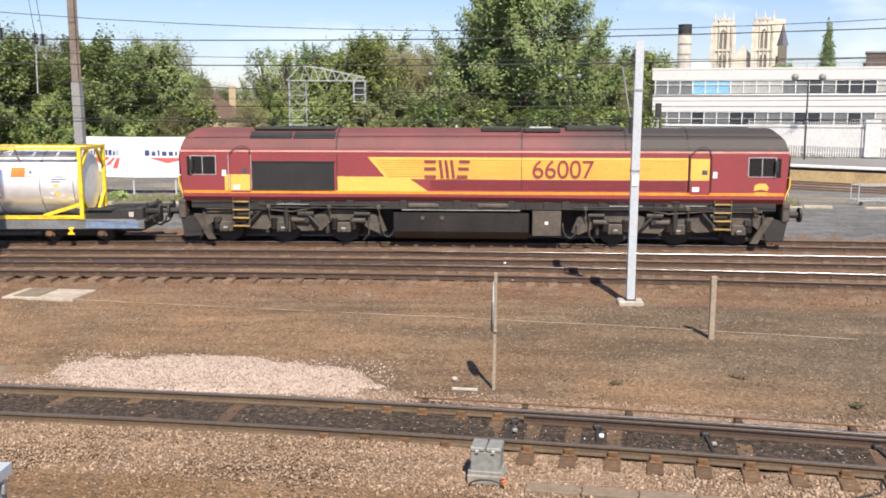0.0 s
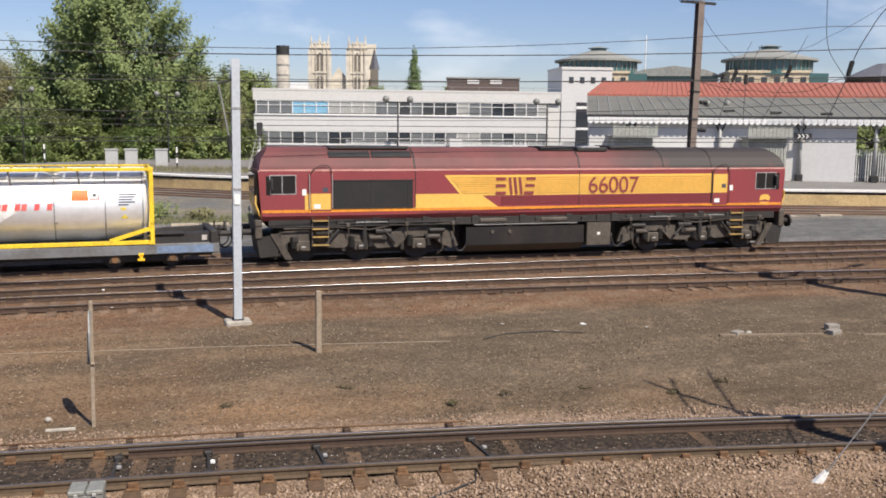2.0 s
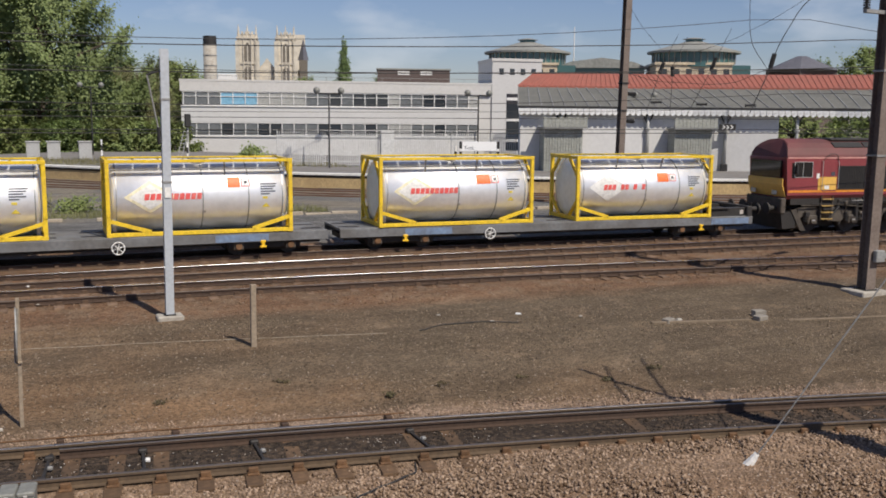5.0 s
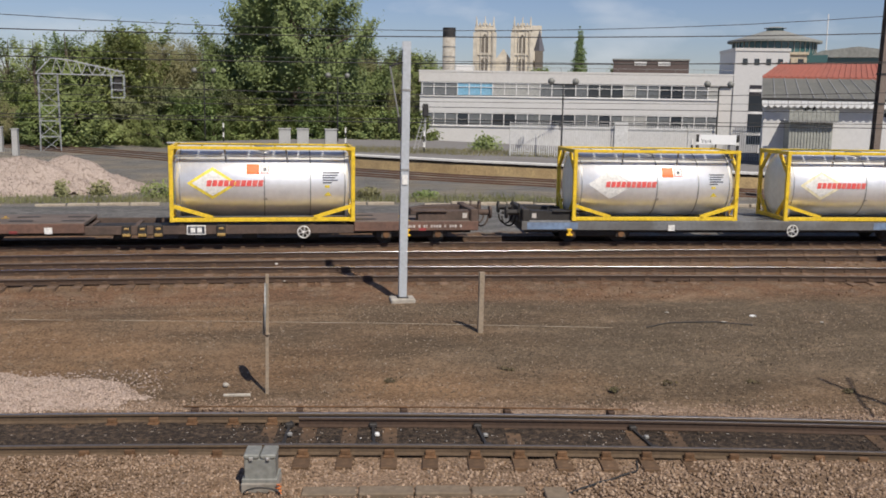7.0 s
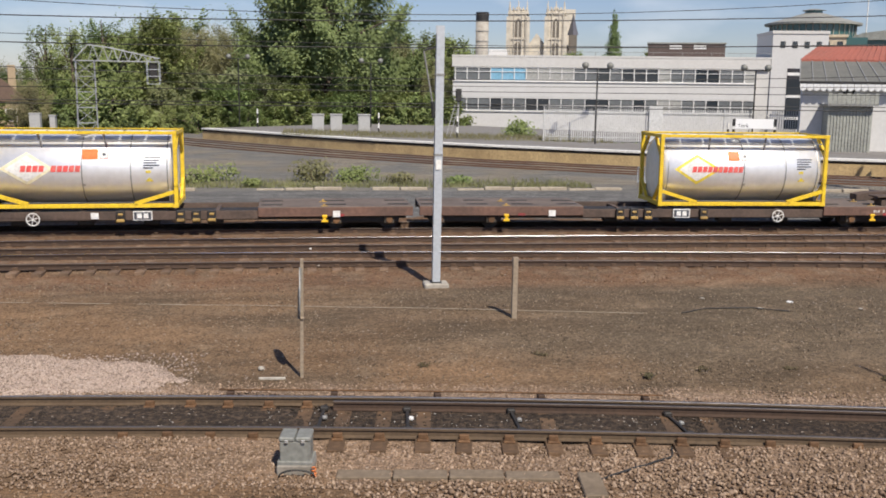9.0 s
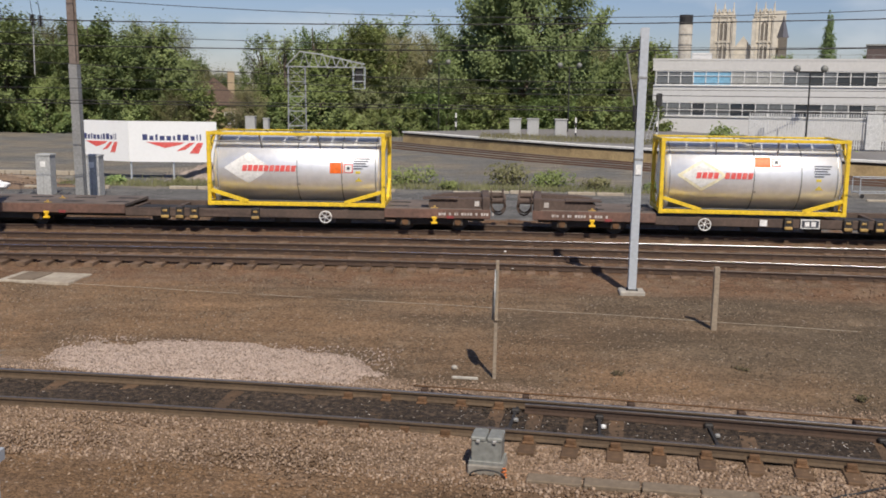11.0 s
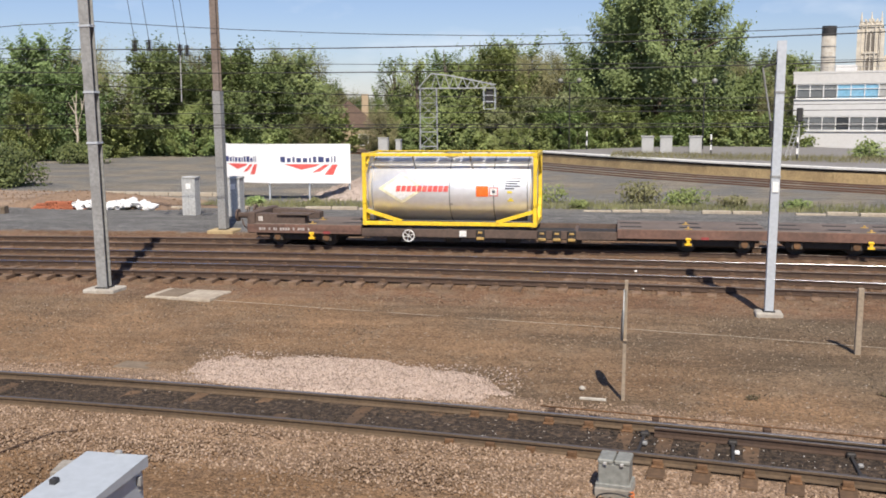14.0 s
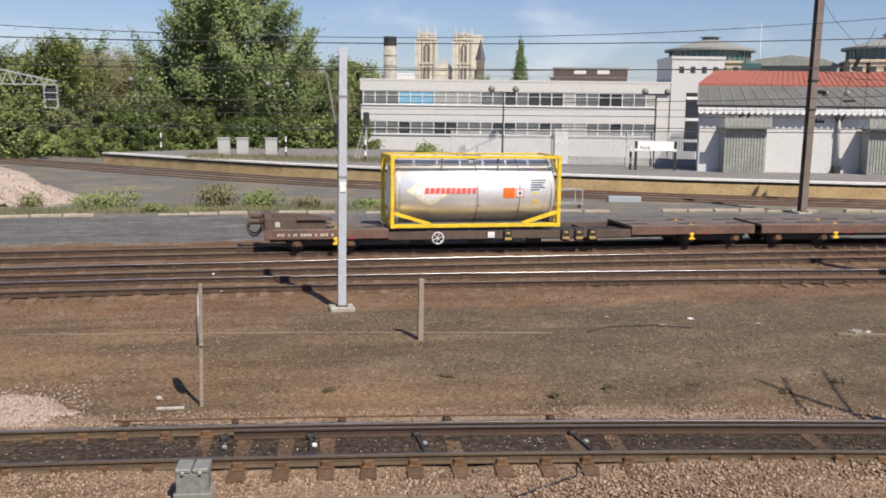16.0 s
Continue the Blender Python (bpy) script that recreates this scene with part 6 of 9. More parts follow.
# ---- heaps of gravel ----
def heap(name, label, cx, cy, rx, ry, h, turn, mat_core, mat_stones, count, small, large, seed, power=1.5):
    rng = np.random.default_rng(seed)
    ca, sa = math.cos(radians(turn)), math.sin(radians(turn))

    def top(u, v):
        d = math.hypot(u, v) * (1 + 0.25 * noise.noise((u * 1.7 + seed, v * 1.7, 0)) + 0.22 * noise.noise((u * 5 + seed, v * 5, 2)))
        return h * max(0.0, 1 - d ** power) * (1 + 0.25 * noise.noise((u * 2.5, v * 2.5, seed)))

    verts, faces, n = [], [], 36
    for j in range(n + 1):
        for i in range(n + 1):
            u, v = -1.15 + 2.3 * i / n, -1.15 + 2.3 * j / n
            x, y = cx + u * rx * ca - v * ry * sa, cy + u * rx * sa + v * ry * ca
            t = top(u, v)
            verts.append((x, y, ground_z(x, y) + t - (0.08 if t <= 0.01 else 0.0)))
    for j in range(n):
        for i in range(n):
            a = j * (n + 1) + i
            faces.append((a, a + 1, a + n + 2, a + n + 1))
    core = new(name, raw(name, verts, faces, mat_core, True))
    tagged(core, label, "heap", kind="stuff")
    places, sizes = [], []
    while len(places) < count:
        u, v = rng.uniform(-1.15, 1.15, 2)
        t = top(u, v)
        if t <= 0 and rng.random() > 0.16:
            continue
        s = rng.uniform(small, large)
        x, y = cx + u * rx * ca - v * ry * sa, cy + u * rx * sa + v * ry * ca
        places.append((x, y, ground_z(x, y) + t + s * 0.2))
        sizes.append(s)
    stones(name + "_stones", places, sizes, mat_stones, "loose broken stones on the heap", seed=seed)


PILE_STONES = stone_material("pale_pile_stones", (0.30, 0.24, 0.205), (0.45, 0.375, 0.325))
GRAVEL_CORE = material("pink_gravel", (0.40, 0.315, 0.26), 0.95, 0, (0.34, 0.25, 0.2), 26, 2.0, 0.5, 0.6, 0.2, deep=0.03)
PILE_CORE = material("pale_gravel", (0.38, 0.31, 0.265), 0.95, 0, (0.30, 0.24, 0.20), 18, 1.2, 0.5, 0.6, 0.2, deep=0.04)
heap("gravel_heap", "low heap of pink gravel between the tracks", -5.75, 18.05, 3.15, 1.25, 0.22, -4, GRAVEL_CORE, PINK_GRAVEL, 11000, 0.014, 0.03, 3)
heap("ballast_pile", "tall pile of pale gravel behind the train", -12.9, 52.5, 5.0, 3.4, 1.75, 4, PILE_CORE, PILE_STONES, 6000, 0.025, 0.055, 5, 1.15)
heap("ballast_pile", "second pale gravel pile joining the first", -10.6, 53.5, 3.9, 3.0, 1.75, -6, PILE_CORE, PILE_STONES, 4500, 0.025, 0.055, 6, 1.15)
stones("foreground_ballast", *strew(16000, -14, 16, -5.2, -0.85, NEAR, 0.018, 0.042, 11), BALLAST, "loose brown ballast stones before the near track")
stones("pale_foreground_ballast", *strew(14000, 0.5, 18, -5.5, -0.95, NEAR, 0.02, 0.046, 12), PALE_BALLAST, "pale pink-grey ballast stones before the near track")
stones("track_bed_stones", *strew(4200, -18, 20, -0.66, 0.66, NEAR, 0.012, 0.034, 13, 0.1), GREY_STONES, "dark oily stones between the near rails")
stones("shoulder_ballast", *strew(9000, -16, 20, 0.85, 2.1, NEAR, 0.015, 0.034, 14), PALE_BALLAST, "pale ballast shoulder behind the near track")
stones("yard_stones", *strew(20000, -18, 26, 1.8, 9.5, NEAR, 0.008, 0.026, 15, 0.15), DIRT_STONES, "scattered small stones on the trodden dirt")
stones("running_line_ballast", *strew(9000, -32, 40, -2.8, 8.4, TRACK_A, 0.02, 0.045, 16, 0.1), RUST_BALLAST, "rusty ballast round the yard lines")
stones("shoulder_stones", *strew(8000, -15, 0.5, -2.6, -0.88, NEAR, 0.015, 0.036, 18), PALE_BALLAST, "pale tan ballast along the near rail")
CHIPS = stone_material("white_stone_chips", (0.45, 0.42, 0.38), (0.75, 0.73, 0.70))
stones("white_chips", *strew(260, -2.5, 9, -0.66, 0.66, NEAR, 0.005, 0.015, 17), CHIPS, "small white chips among the oily stones")

# scraps of litter between the yard lines
for i, (x, y, w) in enumerate(((0.07, 29.28, 0.13), (0.26, 26.5, 0.08), (-0.73, 29.54, 0.12), (11.67, 21.64, 0.16), (10.67, 21.16, 0.12), (15.23, 19.6, 0.2), (2.36, 28.52, 0.1), (13.1, 20.9, 0.1), (9.7, 22.3, 0.09), (-3.4, 28.6, 0.1))):
    bm = bmesh.new()
    w *= 0.62
    bmesh.ops.create_icosphere(bm, subdivisions=2, radius=w)
    for v in bm.verts:
        v.co *= 1 + 0.5 * noise.noise(v.co * 12 + Vector((i, 0, 0)))
        v.co.z = v.co.z * 0.35 + w * 0.25
        v.co.y *= 0.6
    single("litter_scrap", bm, CONCRETE if i % 3 else WHITE_PAINT, "pale scrap of litter lying on the ballast", "litter", pose(x, y, -0.13 if y > 25.5 else ground_z(x, y), 0, 0, 40 * i), "litter scraps")

# ---- behind the train: yard, sign, cabinets, gantry, platform ----
SIGN_WHITE = material("white_sign_board", (0.84, 0.84, 0.83), 0.5, 0, (0.76, 0.76, 0.75), 6, 0.8, 0.25, 0.0, 0.015)
SIGN_BLUE = material("navy_sign_mark", (0.05, 0.06, 0.16), 0.5, 0, (0.07, 0.08, 0.18), 10, 2, 0.3, 0.0)
PALE_BOX = material("pale_grey_cabinet", (0.40, 0.40, 0.39), 0.6, 0, (0.33, 0.32, 0.3), 10, 1.5, 0.5, 0.04)
ASPHALT = material("platform_asphalt", (0.20, 0.19, 0.18), 0.95, 0, (0.15, 0.13, 0.11), 10, 0.5, 0.5, 0.2)
COPING = material("white_platform_edge", (0.74, 0.72, 0.68), 0.8, 0, (0.55, 0.52, 0.46), 8, 1.0, 0.4, 0.1)
PLATFORM_FACE = material("yellow_brick_platform_face", (0.50, 0.36, 0.18), 0.9, 0, (0.28, 0.19, 0.10), 9, 0.8, 0.6, 0.3)
COPING_SHADE = material("painted_coping_shade", (0.07, 0.055, 0.045), 0.9, 0, (0.04, 0.035, 0.03), 9, 0.8, 0.6, 0.2)
DIRT_BANK = material("brown_earth", (0.20, 0.135, 0.09), 0.95, 0, (0.13, 0.095, 0.07), 8, 0.9, 0.6, 0.5)
PALE_EARTH = material("pale_brown_earth", (0.27, 0.195, 0.135), 0.95, 0, (0.17, 0.125, 0.09), 6, 0.6, 0.6, 0.5)
LITTER = material("white_plastic_sheet", (0.75, 0.75, 0.74), 0.5, 0, (0.6, 0.58, 0.55), 10, 2, 0.4, 0.1)

board_sign = thing("sign_board", "white folded sign board with dark bars and red arrows", "sign")
for x0, y0, x1, y1, c, k in ((-22.92, 50.2, -19.55, 49.2, 1.75, 0.78), (-19.53, 49.2, -15.0, 49.6, 2.27, 1.15)):
    dx, dy = x1 - x0, y1 - y0
    ln = math.hypot(dx, dy)
    m = pose(x0, y0, 0, 0, 0, math.degrees(math.atan2(dy, dx)))
    brd = part("board", box(bmesh.new(), 0, ln, 0, 0.06, 0.86, 2.97), SIGN_WHITE, board_sign, at=m)
    x = c - 1.35 * k
    for w, h in ((0.22, 0.26), (0.18, 0.2), (0.1, 0.26), (0.22, 0.2), (0.2, 0.2), (0.1, 0.2), (0.16, 0.26), (0.26, 0.26), (0.18, 0.2), (0.05, 0.26), (0.06, 0.28)):
        part("lettering_bar", box(bmesh.new(), x, x + w * k, -0.012, 0.0, 1.99, 1.99 + h * 1.15), SIGN_BLUE, brd, "plain navy bar")
        x += (w + 0.09) * k
    def stripe(points):
        return slab(bmesh.new(), [(c + a * k, 1.89 + (z - 1.97) * 1.1) for a, z in points], -0.012, 0.0)
    part("red_arrow", stripe([(-1.2, 1.97), (0.55, 1.97), (0.35, 1.86), (-0.35, 1.70)]), RED_PAINT, brd, "red arrow stroke")
    part("red_arrow", stripe([(0.75, 1.95), (1.0, 1.95), (0.55, 1.62), (0.15, 1.55)]), RED_PAINT, brd)
    part("red_arrow", stripe([(1.12, 1.95), (1.38, 1.95), (1.15, 1.45), (0.75, 1.45)]), RED_PAINT, brd)
for x, y in ((-19.5, 49.3), (-17.3, 49.5), (-15.1, 49.7), (-22.7, 50.25)):
    part("post", box(bmesh.new(), x - 0.04, x + 0.04, y, y + 0.08, -0.3, 2.9), GALV, board_sign)
for i, (x, y) in enumerate(((-20.3, 41.5), (-18.1, 41.5))):
    c = thing("relay_cabinet", "tall pale grey lineside cabinet with a white notice", "cabinet", pose(x, y, ground_z(x, y)), "lineside cabinets")
    part("body", box(bmesh.new(), -0.33, 0.33, -0.28, 0.28, 0, 1.72, 0.02), PALE_BOX, c)
    part("cap", box(bmesh.new(), -0.30, 0.36, -0.30, 0.30, 1.72, 1.82, 0.02), PALE_BOX, c)
    part("notice", box(bmesh.new(), -0.12, 0.12, -0.29, -0.28, 1.25, 1.5), WHITE_PAINT, c)
    part("door_joint", box(bmesh.new(), -0.01, 0.01, -0.287, -0.28, 0.1, 1.65), GALV_DULL, c)
# low bank of earth with litter
heap("earth_bank", "low bank of brown earth behind the road", -27.5, 45.0, 6.5, 1.6, 0.75, -3, DIRT_BANK, BALLAST, 500, 0.03, 0.07, 8)
heap("earth_bank", "broad low bank of pale brown earth behind the road", -36.5, 47.3, 13.2, 3.4, 0.36, 0, PALE_EARTH, BALLAST, 900, 0.03, 0.08, 9, 5.0)
edge_kerb = thing("kerb", "row of pale kerb stones behind the earth bank", "kerb")
for i in range(13):
    part("kerb_stone", box(bmesh.new(), -0.43, 0.43, -0.10, 0.10, -0.2, 0.22, 0.02), TAN_CONCRETE, edge_kerb, at=pose(-33.0 + i * 0.9, 50.9, ground_z(-33.0 + i * 0.9, 50.9), 0, 0, 2 * math.sin(i * 2.3)))
beam_ob = thing("concrete_beam", "long dirty concrete beam lying by the road", "beam", pose(-31.8, 40.75, ground_z(-31.8, 40.75), 0, 0, 10))
part("beam", box(bmesh.new(), -2.05, 2.05, -0.20, 0.20, -0.05, 0.19, 0.03), DIRTY_CONCRETE, beam_ob)
part("end_block", box(bmesh.new(), 1.9, 2.12, -0.24, 0.24, -0.05, 0.36, 0.03), DIRTY_CONCRETE, beam_ob)
litter = thing("plastic_litter", "crumpled heaps of white plastic sheets by the earth bank", "litter")
for i in range(26):
    rng = random.Random(40 + i)
    bm = bmesh.new()
    bmesh.ops.create_icosphere(bm, subdivisions=2, radius=rng.uniform(0.2, 0.34))
    for v in bm.verts:
        v.co *= 1 + 0.9 * noise.noise(v.co * 5 + Vector((i, 0, 0)))
        v.co.z *= 0.75
    u = i / 25
    x = -27.3 + 4.0 * u
    rise = 0.42 * max(0, 1 - abs(x + 26.7) / 0.7) + 0.3 * max(0, 1 - abs(x + 24.6) / 1.1)
    part("sheet", bm, LITTER, litter, at=pose(x + rng.uniform(-0.2, 0.2), 43.5 + rng.uniform(-0.3, 0.3), 0.06 + rise * rng.uniform(0.3, 1.0), 0, 0, rng.uniform(0, 360)))
scrap_sheet = thing("plastic_litter", "small crumpled white sheet on brown earth", "litter", pose(-34.0, 43.6, ground_z(-34.0, 43.6) + 0.12))
bm = bmesh.new()
bmesh.ops.create_icosphere(bm, subdivisions=2, radius=0.27)
for v in bm.verts:
    v.co *= 1 + 0.9 * noise.noise(v.co * 4 + Vector((7, 0, 0)))
part("sheet", bm, LITTER, scrap_sheet)
stack = thing("brick_heap", "low heap of loose orange-red bricks by the earth bank", "bricks")
STACK_BRICK = material("orange_red_loose_brick", (0.36, 0.115, 0.055), 0.9, 0, (0.24, 0.085, 0.05), 20, 3, 0.5, 0.3, 0.15, 0.25)
brick_mesh = done("brick", box(bmesh.new(), -0.16, 0.16, -0.075, 0.075, 0, 0.10, 0.006), STACK_BRICK)
rng = random.Random(77)
for level, (n_long, x0) in enumerate(((9, -29.7), (8, -29.55), (7, -29.4), (4, -28.9))):
    for i in range(n_long):
        for row in range(3):
            put("brick", brick_mesh, stack, at=pose(x0 + i * 0.335 + rng.uniform(-0.04, 0.04), 43.25 + row * 0.18 + rng.uniform(-0.02, 0.02), -0.1 + level * 0.105, rng.uniform(-3, 3), rng.uniform(-3, 3), rng.uniform(-9, 9)))
# kerb beyond the road
kerb = thing("road_kerb", "broken pale concrete kerb beside the tarmac road", "kerb", kind="structure")
for i in range(46):
    x = -22 + i * 1.35
    r = random.Random(i)
    if r.random() < 0.3:
        continue
    part("kerb_stone", box(bmesh.new(), -0.64, 0.64, -0.14, 0.14, -0.1, 0.06 + r.uniform(0, 0.09), 0.02), TAN_CONCRETE, kerb, at=pose(x, 45.4 - 0.0025 * x * x + r.uniform(-0.1, 0.1), ground_z(x, 45), 0, 0, -0.3 * x * 0.9 + r.uniform(-2, 2)))


def trolley(x, y, turn, label):
    ob = thing("metal_trolley", label, "trolley", pose(x, y, ground_z(x, y), 0, 0, turn))
    for px_ in (-0.9, 0.9):
        for py_ in (-0.4, 0.4):
            part("upright", bar(bmesh.new(), (px_, py_, 0.15), (px_, py_, 0.95), 0.022, 6), GALV, ob)
    for z in (0.25, 0.95):
        bm = bmesh.new()
        for a, b in (((-0.9, -0.4), (0.9, -0.4)), ((0.9, -0.4), (0.9, 0.4)), ((0.9, 0.4), (-0.9, 0.4)), ((-0.9, 0.4), (-0.9, -0.4))):
            bar(bm, (*a, z), (*b, z), 0.02, 6)
        part("rail", bm, GALV, ob)
    for x_ in (-0.6, -0.3, 0, 0.3, 0.6):
        part("slat", bar(bmesh.new(), (x_, -0.4, 0.25), (x_, 0.4, 0.25), 0.015, 6), GALV_DULL, ob)
    for x_ in (-0.75, 0.75):
        part("wheel", wheel_disc(bmesh.new(), x_, -0.35, 0.1, 0.1, 0.05, 12), BLACK_STEEL, ob)


trolley(17.5, 46.5, 6, "tubular metal platform trolley standing on the waste ground")
flat_slab("insulation_bundle", "pale blue wrapped bundle lying by the rails", 22.2, 49.5, -14, 0.9, 0.3, 0.28, CABINET_BLUE, "bundle")

# platform along its curving edge
EDGE = [(-9.3, 88.0), (-1.6, 78.6), (4.9, 71.2), (12.3, 64.6), (20.3, 59.0), (28.2, 54.0), (37, 49.6), (47, 45.8), (58, 42.6), (75, 39), (100, 36)]


def off_line(pts, d):
    """The line moved d metres to its far side."""
    out = []
    for i, p in enumerate(pts):
        a, b = Vector(pts[max(0, i - 1)]), Vector(pts[min(len(pts) - 1, i + 1)])
        t = (b - a).normalized()
        out.append((p[0] - t.y * d, p[1] + t.x * d))
    return out


def ribbon(name, near_pts, far_pts, z0, z1, mat):
    """A strip between two lines, from z0 up to z1."""
    n = len(near_pts)
    v = [(x, y, z) for z in (z0, z1) for line in (near_pts, far_pts) for x, y in line]
    f = []
    for i in range(n - 1):
        a, b, c, d = i, n + i, 2 * n + i, 3 * n + i
        f += [(c, c + 1, d + 1, d), (a + 1, a, b, b + 1), (a, a + 1, c + 1, c), (b + 1, b, d, d + 1)]
    f += [(0, 2 * n, 3 * n, n), (n - 1, 2 * n - 1, 4 * n - 1, 3 * n - 1)]
    return raw(name, v, f, mat)


platform = thing("platform", "long curving station platform with white edge", "platform", kind="structure")
put("platform_top", ribbon("platform_top", off_line(EDGE, 0.9), off_line(EDGE, 26), 0.3, 0.90, ASPHALT), platform)
put("white_edge", ribbon("white_edge", off_line(EDGE, 0.0), off_line(EDGE, 0.88), 0.80, 0.915, COPING), platform, "white painted platform edge")
# dark strip that paints in the shade below the coping's overhang
put("upper_face", ribbon("upper_face", off_line(EDGE, 0.2), off_line(EDGE, 0.85), 0.62, 0.80, COPING_SHADE), platform)
put("lower_face", ribbon("lower_face", off_line(EDGE, 0.1), off_line(EDGE, 0.85), -0.3, 0.62, PLATFORM_FACE), platform, "yellowish brick platform wall")


PLATFORM_RAIL = material("red_rusty_rail", (0.155, 0.082, 0.05), 0.8, 0.1, (0.09, 0.055, 0.038), 14, 1.5)
PLATFORM_BED = material("brown_platform_ballast", (0.135, 0.09, 0.062), 0.95, 0, (0.085, 0.06, 0.045), 9, 0.6, 0.6, 0.6, 0.2, deep=0.04)


def line_rails(label, base, d0, d1):
    """A pair of rails that follow the platform."""
    ob = thing("railway_track", label, "track", group="platform tracks", kind="structure")
    for d in (d0, d1):
        put("rail", ribbon("rail", off_line(base, d), off_line(base, d + 0.09), -0.12, 0.05, PLATFORM_RAIL), ob)
    bed = off_line(base, d1 - 0.75)
    put("track_bed", ribbon("track_bed", bed, off_line(base, d0 + 0.8), -0.3, -0.06, PLATFORM_BED), ob)
    return ob


EXT = [(-60, 141), (-34, 114)] + EDGE
line_rails("rusty platform line along the curve", EXT, -1.3, -2.8)
line_rails("second rusty platform line along the curve", EXT, -4.6, -6.1)

# cabinets, posts and clutter on the platform
for x, y in ((0.95, 84.5), (2.5, 84.6), (4.9, 84.4)):
    c = thing("platform_cabinet", "square pale grey cabinet on the platform", "cabinet", pose(x, y, 0.9), "platform cabinets")
    part("body", box(bmesh.new(), -0.5, 0.5, -0.4, 0.4, 0, 1.35, 0.02), PALE_BOX, c)
    part("cap", box(bmesh.new(), -0.56, 0.56, -0.46, 0.46, 1.35, 1.45, 0.02), PALE_BOX, c)
for x, y in ((5.9, 80.5), (-4.5, 90.5), (28.6, 63.0), (11.5, 74)):
    c = thing("banded_post", "black and white banded platform post", "post", pose(x, y, 0.9), "banded posts")
    for i in range(4):
        part("band", box(bmesh.new(), -0.06, 0.06, -0.06, 0.06, i * 0.42, (i + 1) * 0.42), WHITE_PAINT if i % 2 else BLACK_STEEL, c)
name_sign = thing("station_sign", "white station name board on two black posts", "sign", pose(30.0, 62.0, 0.9, 0, 0, -14))
for x in (-1.35, 1.35):
    part("post", box(bmesh.new(), x - 0.09, x + 0.09, -0.07, 0.07, 0, 2.0), BLACK_STEEL, name_sign)
    part("band", box(bmesh.new(), x - 0.095, x + 0.095, -0.075, 0.075, 1.3, 1.5), WHITE_PAINT, name_sign)
brd = part("board", box(bmesh.new(), -1.26, 1.26, -0.05, 0.05, 1.35, 2.0), SIGN_WHITE, name_sign)
put("lettering", text_mesh("York", 0.36, INK), brd, "dark lettering", pose(-0.75, -0.055, 1.44, 90, 0, 0))


signal = thing("colour_light_signal", "black signal head on a pale post with ladder", "signal", pose(11.76, 75.29, 0.9))
part("post", bar(bmesh.new(), (0, 0, 0), (0, 0, 3.6), 0.07, 8), PALE_BOX, signal)
part("signal_head", box(bmesh.new(), -0.22, 0.22, -0.25, 0.1, 2.75, 3.75, 0.06), BLACK_STEEL, signal, "black signal head with hood")
for q in (-0.95, -0.62):
    part("ladder_rail", bar(bmesh.new(), (q, 0, 0), (q + 0.72, 0.05, 2.6), 0.03, 6), PALE_BOX, signal)
for q in range(8):
    part("rung", bar(bmesh.new(), (-0.95 + 0.09 * q, 0, 0.3 + 0.3 * q), (-0.6 + 0.09 * q, 0, 0.3 + 0.3 * q), 0.02, 5), PALE_BOX, signal)


def twin_lamp(x, y, h, label):
    ob = thing("platform_lamp", label, "lamp", pose(x, y, 0.9), "platform lamps")
    part("pole", bar(bmesh.new(), (0, 0, 0), (0, 0, h), 0.055, 8), BLACK_STEEL, ob)
    part("arm", bar(bmesh.new(), (-0.9, 0, h), (0.9, 0, h), 0.035, 6), BLACK_STEEL, ob)
    for s in (-0.9, 0.9):
        bm = bmesh.new()
        bmesh.ops.create_icosphere(bm, subdivisions=2, radius=0.25, matrix=Matrix.Translation((s, 0, h + 0.2)))
        part("globe", bm, GREY_BOX, ob, "grey globe lamp head", smooth=True)


for x, y, h in ((20.3, 66.6, 5.3), (31.8, 66.0, 5.3), (-6.5, 96, 6.3), (6.0, 92.0, 6.0), (44, 62, 5.3)):
    twin_lamp(x, y, h, "slim platform lamp with two globe heads")


def fence(label, pts, h, gap, mat, z=0.9):
    ob = thing("palisade_fence", label, "fence", group="fences")
    bm = bmesh.new()
    for a, b in zip(pts, pts[1:]):
        a, b = Vector(a), Vector(b)
        for i in range(int((b - a).length / gap)):
            p = a.lerp(b, i * gap / (b - a).length)
            box(bm, p.x - gap * 0.22, p.x + gap * 0.22, p.y - 0.015, p.y + 0.015, z + 0.05, z + h)
    tagged(part("paling", bm, mat, ob), kind="stuff")
    for q in (0.35, h - 0.35):
        bm = bmesh.new()
        for a, b in zip(pts, pts[1:]):
            beam(bm, (*a, z + q), (*b, z + q), 0.05, 0.05)
        part("rail", bm, mat, ob)
    for a in pts:
        part("post", box(bmesh.new(), a[0] - 0.05, a[0] + 0.05, a[1] - 0.05, a[1] + 0.05, z, z + h + 0.05), mat, ob)


FENCE_GREY = material("galvanised_palisade", (0.58, 0.58, 0.57), 0.6, 0.2, (0.42, 0.42, 0.40), 10, 1.5, 0.5, 0.03)
fence("tall grey steel palisade fence behind the platform", [(17.5, 70.5), (21, 69), (25, 68.2), (30, 66.8), (35, 65.4), (41, 63.5)], 2.5, 0.16, FENCE_GREY)
part_gate = thing("fence_gate_post", "grey sheet-steel gate beside the palisade fence", "gate", pose(25.2, 67.9, 0.9))
part("panel", box(bmesh.new(), -0.5, 0.5, -0.05, 0.05, 0.1, 2.7), FENCE_GREY, part_gate)
fence("tall grey steel palisade fence beside the shed", [(41, 59.2), (44.9, 57.9), (53.2, 52.7), (60.9, 46.0)], 2.3, 0.16, FENCE_GREY)
